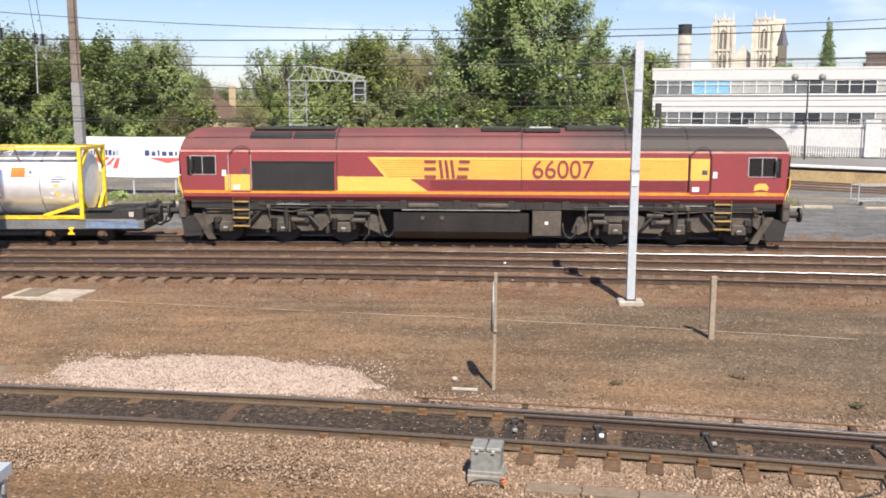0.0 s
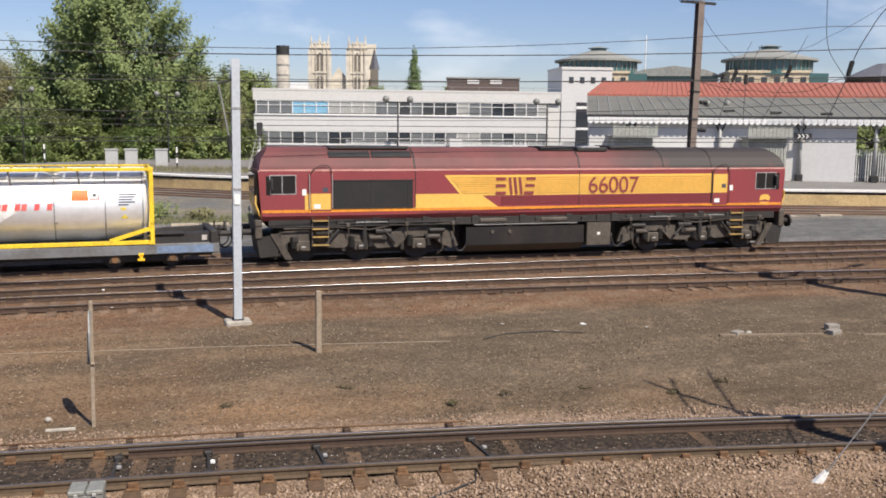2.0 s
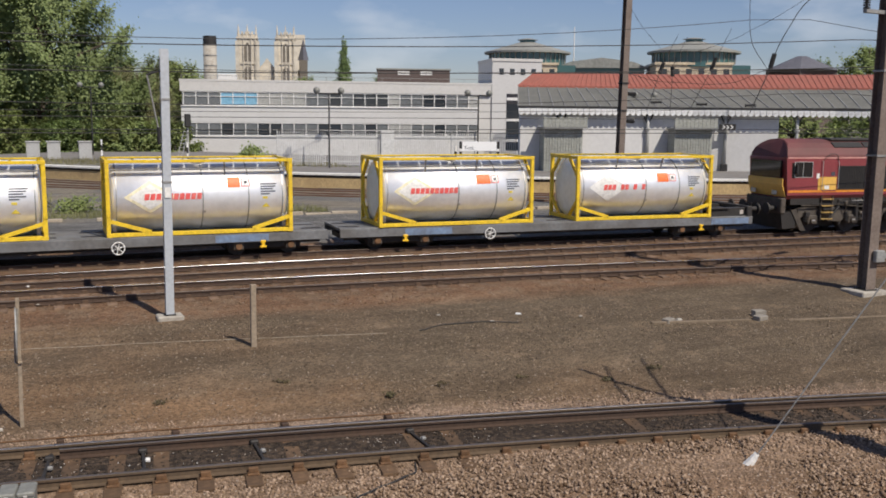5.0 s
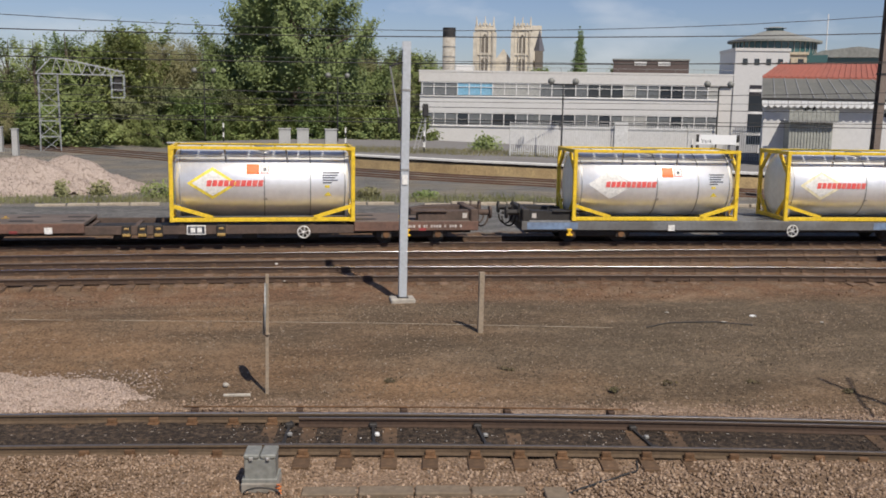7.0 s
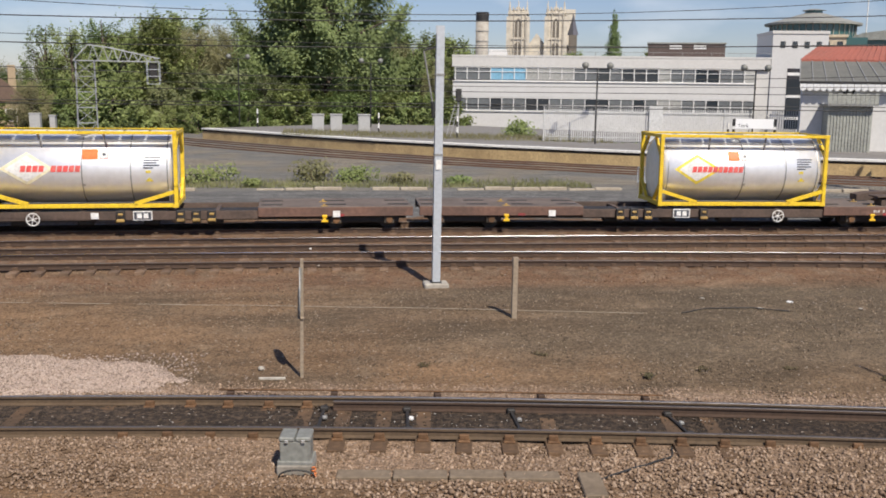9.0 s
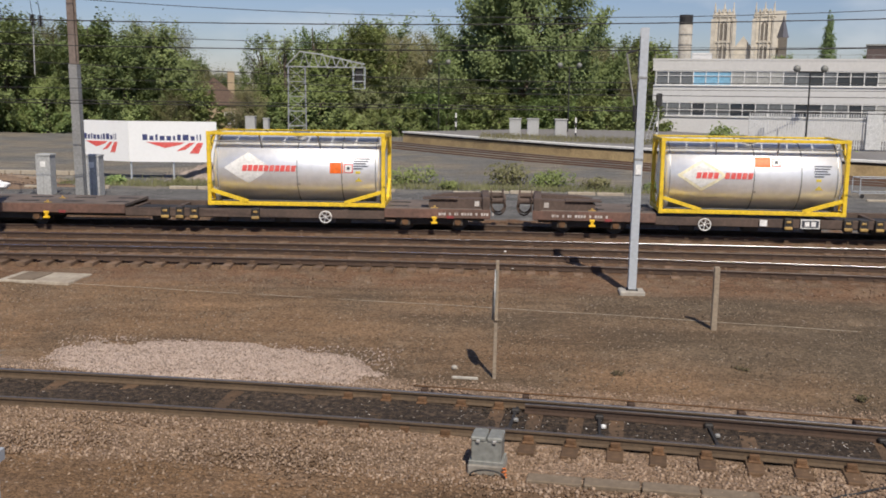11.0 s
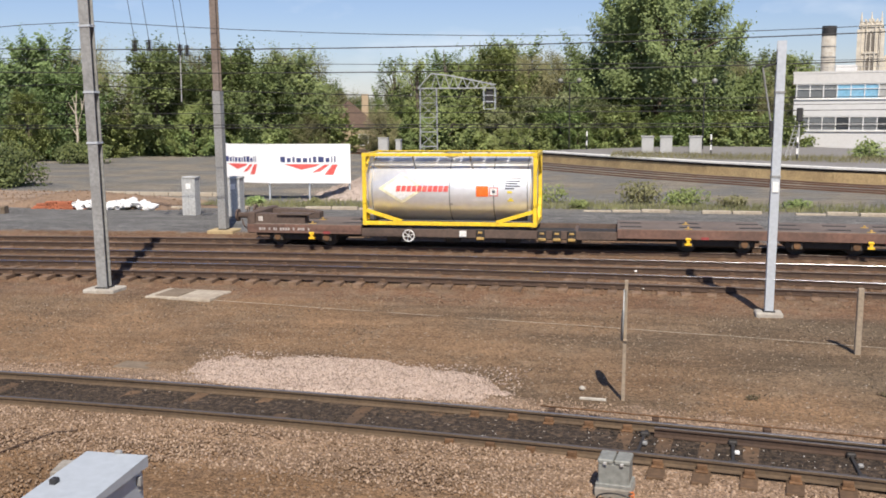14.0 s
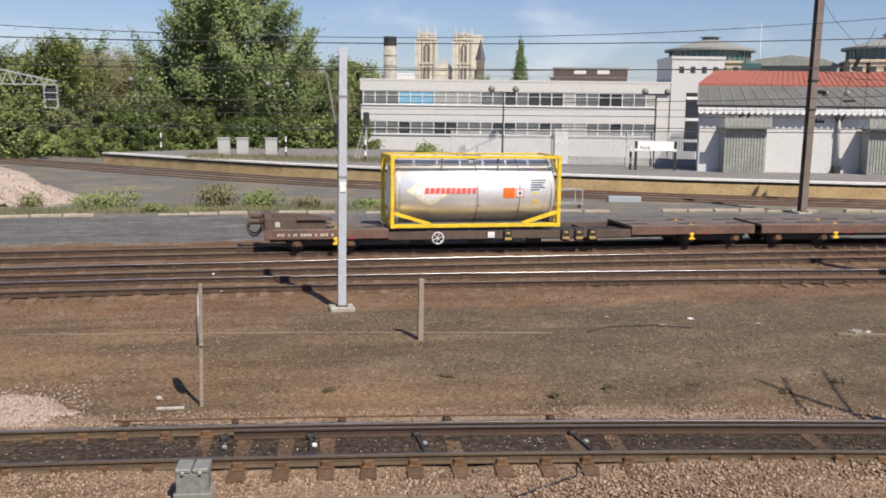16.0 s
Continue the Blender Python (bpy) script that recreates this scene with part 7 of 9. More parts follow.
fence("dark railing along the platform", [(52, 55), (60, 51), (70, 47), (85, 43)], 1.2, 0.3, BLACK_STEEL)

# lattice signal gantry
GANTRY_GREY = material("dull_gantry_steel", (0.36, 0.37, 0.38), 0.6, 0.2, (0.28, 0.28, 0.28), 12, 0.8, 0.4, 0.02)
gantry = thing("signal_gantry", "grey steel lattice tower carrying a signal box on an arm", "gantry", pose(-19.6, 91, -0.2, 0, 0, 12))
corners = [(-0.85, -0.85), (0.85, -0.85), (0.85, 0.85), (-0.85, 0.85)]
for x, y in corners:
    part("leg", beam(bmesh.new(), (x, y, 0), (x * 0.9, y * 0.9, 6.9), 0.08, 0.08), GANTRY_GREY, gantry)
bm = bmesh.new()
for j in range(5):
    for i in range(4):
        a, b = corners[i], corners[(i + 1) % 4]
        z0, z1 = j * 1.38, (j + 1) * 1.38
        if (i + j) % 2:
            a, b = b, a
        beam(bm, (*a, z0), (*b, z1), 0.045, 0.045)
        beam(bm, (*a, z1), (*b, z1), 0.045, 0.045)
part("bracing", bm, GANTRY_GREY, gantry)
bm = bmesh.new()
for y in (-0.7, 0.7):
    beam(bm, (-1.0, y, 6.9), (6.4, y, 6.9), 0.07, 0.07)
    beam(bm, (-1.0, y, 6.9), (0.3, y, 8.3), 0.06, 0.06)
    beam(bm, (0.3, y, 8.3), (2.0, y, 8.1), 0.06, 0.06)
    beam(bm, (2.0, y, 8.1), (6.4, y, 7.2), 0.06, 0.06)
    for i in range(7):
        x = 0.3 + i * 0.85
        zt = 8.25 - max(0, x - 1.6) * 0.22
        beam(bm, (x, y, 6.9), (x + 0.42, y, zt), 0.04, 0.04)
        beam(bm, (x + 0.42, y, zt), (x + 0.85, y, 6.9), 0.04, 0.04)
part("arm_truss", bm, GANTRY_GREY, gantry, "tapering lattice arm")
cage = part("signal_cage", box(bmesh.new(), 5.5, 6.2, -0.5, 0.5, 5.4, 6.8), GRILLE, gantry, "dark signal housing")
for x in (5.3, 6.4):
    for y in (-0.7, 0.7):
        part("cage_post", bar(bmesh.new(), (x, y, 4.9), (x, y, 6.9), 0.03, 6), GALV, cage)
for z in (4.9, 5.6, 6.2):
    for y in (-0.7, 0.7):
        part("cage_rail", bar(bmesh.new(), (5.3, y, z), (6.4, y, z), 0.03, 6), GALV, cage)
for x, y, h, w in ((-23.3, 88, 2.2, 0.45), (-20.6, 83.0, 2.2, 0.22)):
    c = thing("relay_cabinet", "slim pale grey lineside cabinet by the gantry", "cabinet", pose(x, y, -0.15), "lineside cabinets")
    part("body", box(bmesh.new(), -w, w, -0.3, 0.3, 0, h, 0.02), PALE_BOX, c)
    part("cap", box(bmesh.new(), -w - 0.04, w + 0.04, -0.34, 0.34, h, h + 0.08), PALE_BOX, c)

# ---- office block ----
OFFICE_WHITE = material("white_office_cladding", (0.58, 0.572, 0.56), 0.7, 0, (0.50, 0.49, 0.47), 4, 0.35, 0.25, 0.02, 0.03)
OFFICE_GREY = material("pale_grey_fascia", (0.58, 0.565, 0.54), 0.75, 0, (0.52, 0.50, 0.47), 4, 0.3, 0.25, 0.02, 0.03)
FRAME_WHITE = material("white_window_frame", (0.72, 0.71, 0.69), 0.55, 0, (0.6, 0.58, 0.55), 10, 2, 0.3, 0.0)
PANE_DARK = glass("office_pane", (0.035, 0.042, 0.05), 0.08)
PANE_GREY = material("grey_reflecting_pane", (0.15, 0.16, 0.165), 0.25, 0, (0.11, 0.115, 0.12), 4, 1, 0.4, 0.0)
PANE_BLIND = material("pale_blind_behind_glass", (0.36, 0.36, 0.34), 0.35, 0, (0.4, 0.39, 0.36), 4, 1, 0.4, 0.0)
PANE_BLUE = material("blue_blind_behind_glass", (0.20, 0.42, 0.58), 0.35, 0, (0.25, 0.4, 0.5), 4, 1, 0.4, 0.0)
FRAME = pose(15.75, 104.4, 0, 0, 0, -13.35)
office = thing("office_block", "long white two-storey office block with rows of windows", "building", FRAME)
LEN = 33.3
part("rear_wall", box(bmesh.new(), 0, LEN, 0.4, 12, 0.0, 8.0), OFFICE_WHITE, office)
part("roof", box(bmesh.new(), -0.2, LEN + 0.1, -0.15, 12.1, 8.0, 8.2), OFFICE_GREY, office)
part("fascia", box(bmesh.new(), -0.15, LEN, -0.12, 0.4, 6.95, 8.0), OFFICE_GREY, office, "pale grey fascia band")
part("wall_band", box(bmesh.new(), -0.05, LEN - 1.4, -0.10, 0.4, 3.72, 5.45), OFFICE_WHITE, office, "plain white cladding band")
part("wall_base", box(bmesh.new(), 0.2, LEN - 1.4, -0.02, 0.4, 0.0, 2.28), OFFICE_WHITE, office)
part("sill", box(bmesh.new(), -0.08, LEN - 1.4, -0.22, -0.10, 5.38, 5.46), FRAME_WHITE, office)
part("sill", box(bmesh.new(), -0.08, LEN - 1.4, -0.16, -0.02, 2.2, 2.28), FRAME_WHITE, office)
rng = random.Random(7)
bays = 25
step = (LEN - 1.5) / bays
for row, (z0, z1) in enumerate(((5.46, 6.93), (2.30, 3.70))):
    for i in range(bays):
        x0 = 0.15 + i * step
        win = part("window", box(bmesh.new(), x0, x0 + 0.09, -0.09, 0.4, z0, z1), FRAME_WHITE, office)
        for q0, q1 in ((z1 - 0.07, z1), (z0, z0 + 0.07), (z0 + (0.95 if row == 0 else 0.62), z0 + (1.01 if row == 0 else 0.68))):
            part("frame_bar", box(bmesh.new(), x0 + 0.09, x0 + step, -0.08, 0.02, q0, q1), FRAME_WHITE, win)
        mats = PANE_DARK
        if row == 0 and 2 < i < 6:
            mats = PANE_BLUE
        elif (row == 0 and 6 < i < 10) or (row == 1 and 16 < i < 19) or rng.random() < 0.08:
            mats = PANE_BLIND
        elif rng.random() < (0.4 if row == 0 else 0.7):
            mats = PANE_GREY
        part("pane", box(bmesh.new(), x0 + 0.09, x0 + step, 0.0, 0.06, z0 + 0.07, z1 - 0.07), mats, win)
bm = bmesh.new()
bar(bm, (0, 0.2, 8.6), (LEN, 0.2, 8.6), 0.025, 5)
for i in range(12):
    bar(bm, (i * LEN / 11, 0.2, 8.15), (i * LEN / 11, 0.2, 8.6), 0.025, 5)
part("roof_rail", bm, GALV_DULL, office)
part("roof_plant", box(bmesh.new(), 3.6, 5.6, 3, 6, 8.2, 8.9, 0.05), OFFICE_WHITE, office)
part("recess", box(bmesh.new(), LEN - 1.3, LEN + 0.1, 0.2, 0.45, 0, 6.9), OFFICE_GREY, office)
tower = thing("stair_tower", "tall white stair tower beside the office block", "building", pose(48.25, 96.7, -0.21, 0, 0, -13.35))
tower.scale = (1.044, 1.044, 1.044)
part("shaft", box(bmesh.new(), 0, 5.4, 0, 7, 0, 10.4), OFFICE_WHITE, tower)
part("parapet", box(bmesh.new(), -0.08, 5.48, -0.08, 7.08, 10.4, 10.7), OFFICE_GREY, tower)
part("stair_window", box(bmesh.new(), 1.6, 3.4, -0.03, 0.1, 1.0, 7.0), PANE_DARK, tower)
for z in (1.9, 4.1, 6.3):
    part("window_bar", box(bmesh.new(), 1.6, 3.4, -0.06, 0.0, z, z + 0.3), FRAME_WHITE, tower)
for i in range(4):
    part("window", box(bmesh.new(), 0.75 + i * 1.17, 1.25 + i * 1.17, -0.03, 0.05, 9.0, 9.65), PANE_DARK, tower)

# ---- train shed with its canopy ----
TILE = material("red_roof_tiles", (0.32, 0.105, 0.075), 0.85, 0, (0.24, 0.10, 0.075), 6, 0.5, 0.5, 0.2)
ROOF_GLASS = material("dusty_roof_glazing", (0.165, 0.16, 0.135), 0.6, 0, (0.11, 0.11, 0.095), 5, 0.5, 0.6, 0.05)
VALANCE = material("white_valance_boards", (0.74, 0.74, 0.73), 0.6, 0, (0.55, 0.54, 0.52), 6, 0.8, 0.4, 0.03)
CORRUGATED = material("grey_corrugated_screen", (0.33, 0.335, 0.30), 0.7, 0.1, (0.20, 0.20, 0.18), 6, 0.8, 0.5, 0.05)
SHED = [(32.2, 60.4), (44.6, 57.0), (53.0, 51.8), (60.7, 45.0), (69.0, 36.5), (78, 26)]
shed = thing("train_shed", "long station roof with red tiles, glazing and white scalloped canopy", "building")


def shed_line(off, shift):
    """A line parallel to the eave, its near end drawn back by shift."""
    pts = off_line(SHED, off)
    d = (Vector(pts[1]) - Vector(pts[0])).normalized()
    return [(pts[0][0] + d.x * shift, pts[0][1] + d.y * shift)] + pts[1:]


def slope(name, low, z0, high, z1, mat, label=""):
    """A continuous roof slope between two lines, 0.12 thick."""
    n = len(low)
    v = [(x, y, z - d) for d in (0, 0.12) for line, z in ((low, z0), (high, z1)) for x, y in line]
    f = []
    for i in range(n - 1):
        a, b, c, d = i, n + i, 2 * n + i, 3 * n + i
        f += [(a, a + 1, b + 1, b), (c + 1, c, d, d + 1), (c, c + 1, a + 1, a), (b, b + 1, d + 1, d)]
    f += [(0, n, 3 * n, 2 * n), (2 * n - 1, n - 1, 3 * n - 1, 4 * n - 1)]
    return put(name, raw(name, v, f, mat), shed, label)


def points_along(line, gap):
    for a, b in zip(line, line[1:]):
        a, b = Vector(a), Vector(b)
        for i in range(int((b - a).length / gap)):
            yield a.lerp(b, (i + 0.5) / int((b - a).length / gap)), math.degrees(math.atan2(b.y - a.y, b.x - a.x))


WALL_END = (50.1, 54.15)
EAVE, MID_ROOF, RIDGE, BACK = shed_line(0, 0), shed_line(9, 2.0), shed_line(13.5, 4.4), shed_line(20, 5)
glz = slope("roof_glazing", EAVE, 5.42, MID_ROOF, 7.0, ROOF_GLASS, "dusty grey lower roof slope")
til = slope("tiled_slope", MID_ROOF, 7.12, RIDGE, 8.35, TILE, "red tiled upper roof")
slope("rear_slope", RIDGE, 8.34, BACK, 6.3, TILE)
for a, b, a2, b2 in zip(EAVE, EAVE[1:], MID_ROOF, MID_ROOF[1:]):
    k = int(math.hypot(b[0] - a[0], b[1] - a[1]) / 0.85)
    for i in range(k):
        p, q = Vector(a).lerp(Vector(b), i / k), Vector(a2).lerp(Vector(b2), i / k)
        part("glazing_bar", beam(bmesh.new(), (p.x, p.y, 5.44), (q.x, q.y, 7.02), 0.06, 0.06), GALV_DULL, glz)
bm = bmesh.new()
for a, b, a2, b2 in zip(MID_ROOF, MID_ROOF[1:], RIDGE, RIDGE[1:]):
    k = int(math.hypot(b[0] - a[0], b[1] - a[1]) / 0.42)
    for i in range(k):
        p, q = Vector(a).lerp(Vector(b), i / k), Vector(a2).lerp(Vector(b2), i / k)
        bar(bm, (p.x, p.y, 7.13), (q.x, q.y, 8.36), 0.05, 5)
tagged(part("tile_roll", bm, TILE, til), kind="stuff")
put("gutter", ribbon("gutter", off_line(SHED, -0.16), off_line(SHED, 0.02), 5.30, 5.46, BLACK_STEEL), shed, "dark gutter")
valance = done("valance_board", slab(bmesh.new(), [(-0.2, 5.30), (0.2, 5.30), (0.2, 4.97), (0.1, 4.86), (0.0, 4.82), (-0.1, 4.86), (-0.2, 4.97)], -0.14, -0.08), VALANCE)
for p, turn in points_along(SHED, 0.42):
    put("valance_board", valance, shed, at=pose(p.x, p.y, 0, 0, 0, turn))
put("rear_wall", ribbon("rear_wall", shed_line(0.5, 0.3)[:2] + [WALL_END], shed_line(0.9, 0.3)[:2] + [(WALL_END[0] + 0.2, WALL_END[1] + 0.35)], 0.5, 5.5, OFFICE_WHITE), shed, "white wall behind the columns")
for p, turn in points_along(off_line(SHED, 0.3), 4.6):
    c = thing("canopy_column", "slender pale iron canopy column with dark base", "column", pose(p.x, p.y, 0.9, 0, 0, turn), "canopy columns")
    part("shaft", bar(bmesh.new(), (0, 0, 0.5), (0, 0, 4.4), 0.14, 12, 0.11), PALE_BOX, c, smooth=True)
    part("base", box(bmesh.new(), -0.24, 0.24, -0.24, 0.24, 0, 0.5, 0.04), BLACK_STEEL, c)
    part("capital", bar(bmesh.new(), (0, 0, 2.9), (0, 0, 3.05), 0.2, 12), PALE_BOX, c)
    for s_ in (-1, 1):
        part("bracket", beam(bmesh.new(), (0, 0, 3.3), (s_ * 0.55, 0, 4.35), 0.07, 0.09), BLACK_STEEL, c)
for x, y, t in ((33.4, 59.3, -14), (42.5, 56.6, -16)):
    c = thing("platform_shelter", "grey corrugated shelter under the canopy", "shelter", pose(x, y, 0.9, 0, 0, t), "platform shelters")
    part("screen", box(bmesh.new(), 0.3, 3.1, 0, 1.3, 0, 3.0), CORRUGATED, c)
    bm = bmesh.new()
    for i in range(14):
        box(bm, 0.3 + i * 0.2, 0.4 + i * 0.2, -0.05, 0.0, 0.02, 3.0)
    tagged(part("corrugation", bm, CORRUGATED, c), kind="stuff")
    part("awning", box(bmesh.new(), 0.1, 3.3, -0.5, 1.3, 3.0, 3.1), GALV_DULL, c)
    for i in range(11):
        part("awning_board", box(bmesh.new(), 0.1 + i * 0.29, 0.37 + i * 0.29, -0.52, -0.48, 3.1, 3.8 - 0.06 * (i % 2)), CORRUGATED, c)
arrow = thing("direction_sign", "small black sign with white arrow marks", "sign", pose(46.6, 55.5, 3.85, 0, 0, -26))
part("plate", box(bmesh.new(), -0.6, 0.6, -0.03, 0.03, 0, 0.45), BLACK_STEEL, arrow)
for i in range(3):
    x = -0.38 + 0.28 * i
    part("chevron", slab(bmesh.new(), [(x, 0.08), (x + 0.09, 0.08), (x + 0.24, 0.225), (x + 0.09, 0.37), (x, 0.37), (x + 0.14, 0.225)], -0.045, -0.028), WHITE_PAINT, arrow)
part("hanger", box(bmesh.new(), -0.02, 0.02, -0.02, 0.02, 0.45, 1.5), BLACK_STEEL, arrow)
BRICK = material("sunlit_brown_brick", (0.46, 0.27, 0.11), 0.9, 0, (0.33, 0.19, 0.09), 8, 0.6, 0.5, 0.2)
brick_wall = thing("station_wall", "sunlit brown brick wall behind the platform", "wall", kind="structure")
part("wall", box(bmesh.new(), 0, 24, 0, 0.4, 0, 5.0), BRICK, brick_wall, at=pose(79, 66.5, 0, 0, 0, -40))
low_wall = thing("parapet_wall", "low pale concrete parapet wall beyond the platform", "wall", kind="structure")
part("wall", box(bmesh.new(), 0, 22, 0, 0.3, 0.9, 2.3), CONCRETE, low_wall, at=pose(56, 64, 0, 0, 0, -32))
CAR_PAINT = material("dark_car_paint", (0.02, 0.022, 0.03), 0.25, 0.2, (0.03, 0.03, 0.035), 8, 1, 0.3, 0.0, coat=0.5)


def parked_car(x, y, turn):
    ob = thing("parked_car", "dark saloon car parked behind the railing", "car", pose(x, y, 0.9, 0, 0, turn), "parked cars")
    part("body", slab(bmesh.new(), [(-2.1, 0.3), (2.1, 0.3), (2.15, 0.7), (1.3, 0.9), (0.7, 1.4), (-0.9, 1.42), (-1.6, 0.95), (-2.15, 0.85)], -0.85, 0.85), CAR_PAINT, ob)
    part("side_window", slab(bmesh.new(), [(-1.35, 0.95), (1.1, 0.93), (0.62, 1.34), (-0.85, 1.35)], -0.86, -0.84), WINDOW_DARK, ob)
    for a in (-1.3, 1.35):
        w = part("wheel", wheel_disc(bmesh.new(), a, -0.8, 0.32, 0.32, 0.2, 18), BLACK_STEEL, ob)
        part("rim", wheel_disc(bmesh.new(), a, -0.91, 0.32, 0.2, 0.02, 14), PALE_METAL, w)


parked_car(63.5, 54.5, -32)
parked_car(68.5, 51.2, -32)

# ---- skyline ----
STONE = material("pale_minster_limestone", (0.60, 0.545, 0.45), 0.9, 0, (0.42, 0.38, 0.32), 0.35, 0.08, 0.5, 0.1, 0.08)
STONE_DARK = material("shaded_lancet", (0.16, 0.14, 0.115), 0.9, 0, (0.12, 0.1, 0.09), 1, 0.3, 0.4, 0.0)
SLATE = material("dark_slate_roof", (0.12, 0.12, 0.14), 0.8, 0, (0.08, 0.08, 0.1), 2, 0.3, 0.4, 0.1)
SANDSTONE = material("cream_office_stone", (0.60, 0.50, 0.36), 0.85, 0, (0.5, 0.42, 0.31), 1.5, 0.2, 0.4, 0.05)
TEAL_GLASS = glass("teal_office_glass", (0.05, 0.12, 0.12), 0.12)
LEAD = material("grey_lead_roof", (0.30, 0.30, 0.27), 0.6, 0.1, (0.22, 0.22, 0.2), 1.5, 0.2, 0.4, 0.05)
DULL_BRICK = material("dull_brown_brick", (0.125, 0.092, 0.082), 0.9, 0, (0.09, 0.07, 0.065), 3, 0.4, 0.5, 0.1)
minster = thing("cathedral", "pale limestone cathedral with two tall west towers", "church", pose(177, 729, 0, 0, 0, -13.3))
for x0, x1 in ((-25, -10), (3.5, 18)):
    tw = part("tower", box(bmesh.new(), x0, x1, -6, 8, 0, 62), STONE, minster, "square pinnacled tower")
    for s in (x0 + 1, (x0 + x1) / 2, x1 - 1):
        for y in (-5.5, 7.5):
            part("pinnacle", bar(bmesh.new(), (s, y, 60), (s, y, 69), 1.1, 6, 0.15), STONE, tw)
    for s in (x0, x1):
        part("buttress", box(bmesh.new(), s - 1.3, s + 1.3, -7.5, -4, 0, 57), STONE, tw)
    part("belfry_window", slab(bmesh.new(), [(x0 + 4.2, 42), (x1 - 4.2, 42), (x1 - 4.2, 52), ((x0 + x1) / 2, 56), (x0 + 4.2, 52)], -6.3, -5.9), STONE_DARK, tw)
    part("lower_window", slab(bmesh.new(), [(x0 + 4.5, 26), (x1 - 4.5, 26), (x1 - 4.5, 36), ((x0 + x1) / 2, 39), (x0 + 4.5, 36)], -6.3, -5.9), STONE_DARK, tw)
    for q in range(5):
        s = x0 + 1.8 + q * (x1 - x0 - 3.6) / 4
        if q != 2:
            part("panel_rib", box(bmesh.new(), s - 0.35, s + 0.35, -7.0, -6, 4, 61 + 2 * (q % 2)), STONE, tw)
    for z in (23, 40.2):
        part("string_course", box(bmesh.new(), x0 - 0.4, x1 + 0.4, -6.9, -6, z, z + 1.1), STONE, tw)
    for q in range(6):
        s = x0 + (q + 0.25) * (x1 - x0) / 6
        part("merlon", box(bmesh.new(), s, s + 1.2, -6.6, -5.6, 62, 64), STONE, tw)
    for s in ((x0 + x1) / 2 - 0.4,):
        part("mullion", box(bmesh.new(), s, s + 0.8, -6.5, -6.2, 26, 54), STONE, tw)
    part("string_course", box(bmesh.new(), x0 - 0.5, x1 + 0.5, -6.8, 8.5, 58.5, 60), STONE, tw)
part("nave_gable", slab(bmesh.new(), [(-10, 0), (3.5, 0), (3.5, 36), (-3.2, 45), (-10, 36)], -3, 30), STONE, minster)
part("nave_roof", slab(bmesh.new(), [(4, 30), (25, 30), (25, 36), (4, 40)], 6, 40), STONE, minster)
part("central_tower", box(bmesh.new(), 12, 27, 40, 58, 0, 66), STONE, minster)
turret = part("turret", box(bmesh.new(), 21, 27, -2, 6, 0, 44), STONE_DARK, minster, "dark side turret")
part("spire", bar(bmesh.new(), (24, 2, 44), (24, 2, 60), 4.2, 4, 0.1), SLATE, turret)
chimney = thing("boiler_chimney", "grey-buff round chimney with a sooty dark top", "chimney", pose(28.4, 157.6, 0))
part("shaft", bar(bmesh.new(), (0, 0, 0), (0, 0, 15.2), 1.05, 20), CONCRETE, chimney, smooth=True)
part("top", bar(bmesh.new(), (0, 0, 15.2), (0, 0, 16.7), 1.06, 20), BLACK_STEEL, chimney, "sooty dark top")
for z in (12, 13.6):
    part("ring", bar(bmesh.new(), (0, 0, z), (0, 0, z + 0.12), 1.1, 20), GALV_DULL, chimney)


def rotunda(x, y, s, label):
    ob = thing("round_office", label, "building", pose(x, y, 0, 0, 0, -28), "round offices")
    part("block", box(bmesh.new(), -11 * s, 8 * s, -10 * s, 8 * s, 0, 17.4), SANDSTONE, ob, "cream stone lower block")
    part("cornice", box(bmesh.new(), -11.4 * s, 8.4 * s, -10.4 * s, 8.4 * s, 17.4, 18), SANDSTONE, ob)
    for i in range(6):
        part("window", box(bmesh.new(), (-9.6 + i * 3.1) * s, (-8.2 + i * 3.1) * s, -10.1 * s, -9.8 * s, 14.2, 16.4), PANE_DARK, ob)
    part("side_glass", box(bmesh.new(), 8 * s, 13 * s, -8 * s, 8 * s, 0, 17.4), TEAL_GLASS, ob)
    drum = part("drum", bar(bmesh.new(), (0, 0, 17), (0, 0, 20.6), 10.5 * s, 40), TEAL_GLASS, ob, "round glazed top floor")
    for i in range(40):
        a = 6.28318 * i / 40
        part("mullion", bar(bmesh.new(), (10.6 * s * math.cos(a), 10.6 * s * math.sin(a), 18), (10.6 * s * math.cos(a), 10.6 * s * math.sin(a), 20.6), 0.14, 4), LEAD, drum)
    part("eave", bar(bmesh.new(), (0, 0, 20.6), (0, 0, 21.1), 12 * s, 40, 12 * s), LEAD, ob)
    part("roof", bar(bmesh.new(), (0, 0, 21.1), (0, 0, 23.6), 11.8 * s, 40, 2.6 * s), LEAD, ob, "shallow grey conical roof", smooth=False)
    part("lantern", bar(bmesh.new(), (0, 0, 23.6), (0, 0, 24.3), 2.2 * s, 16), TEAL_GLASS, ob)
    part("lantern_cap", bar(bmesh.new(), (0, 0, 24.3), (0, 0, 24.7), 3.0 * s, 16, 1.0), LEAD, ob)


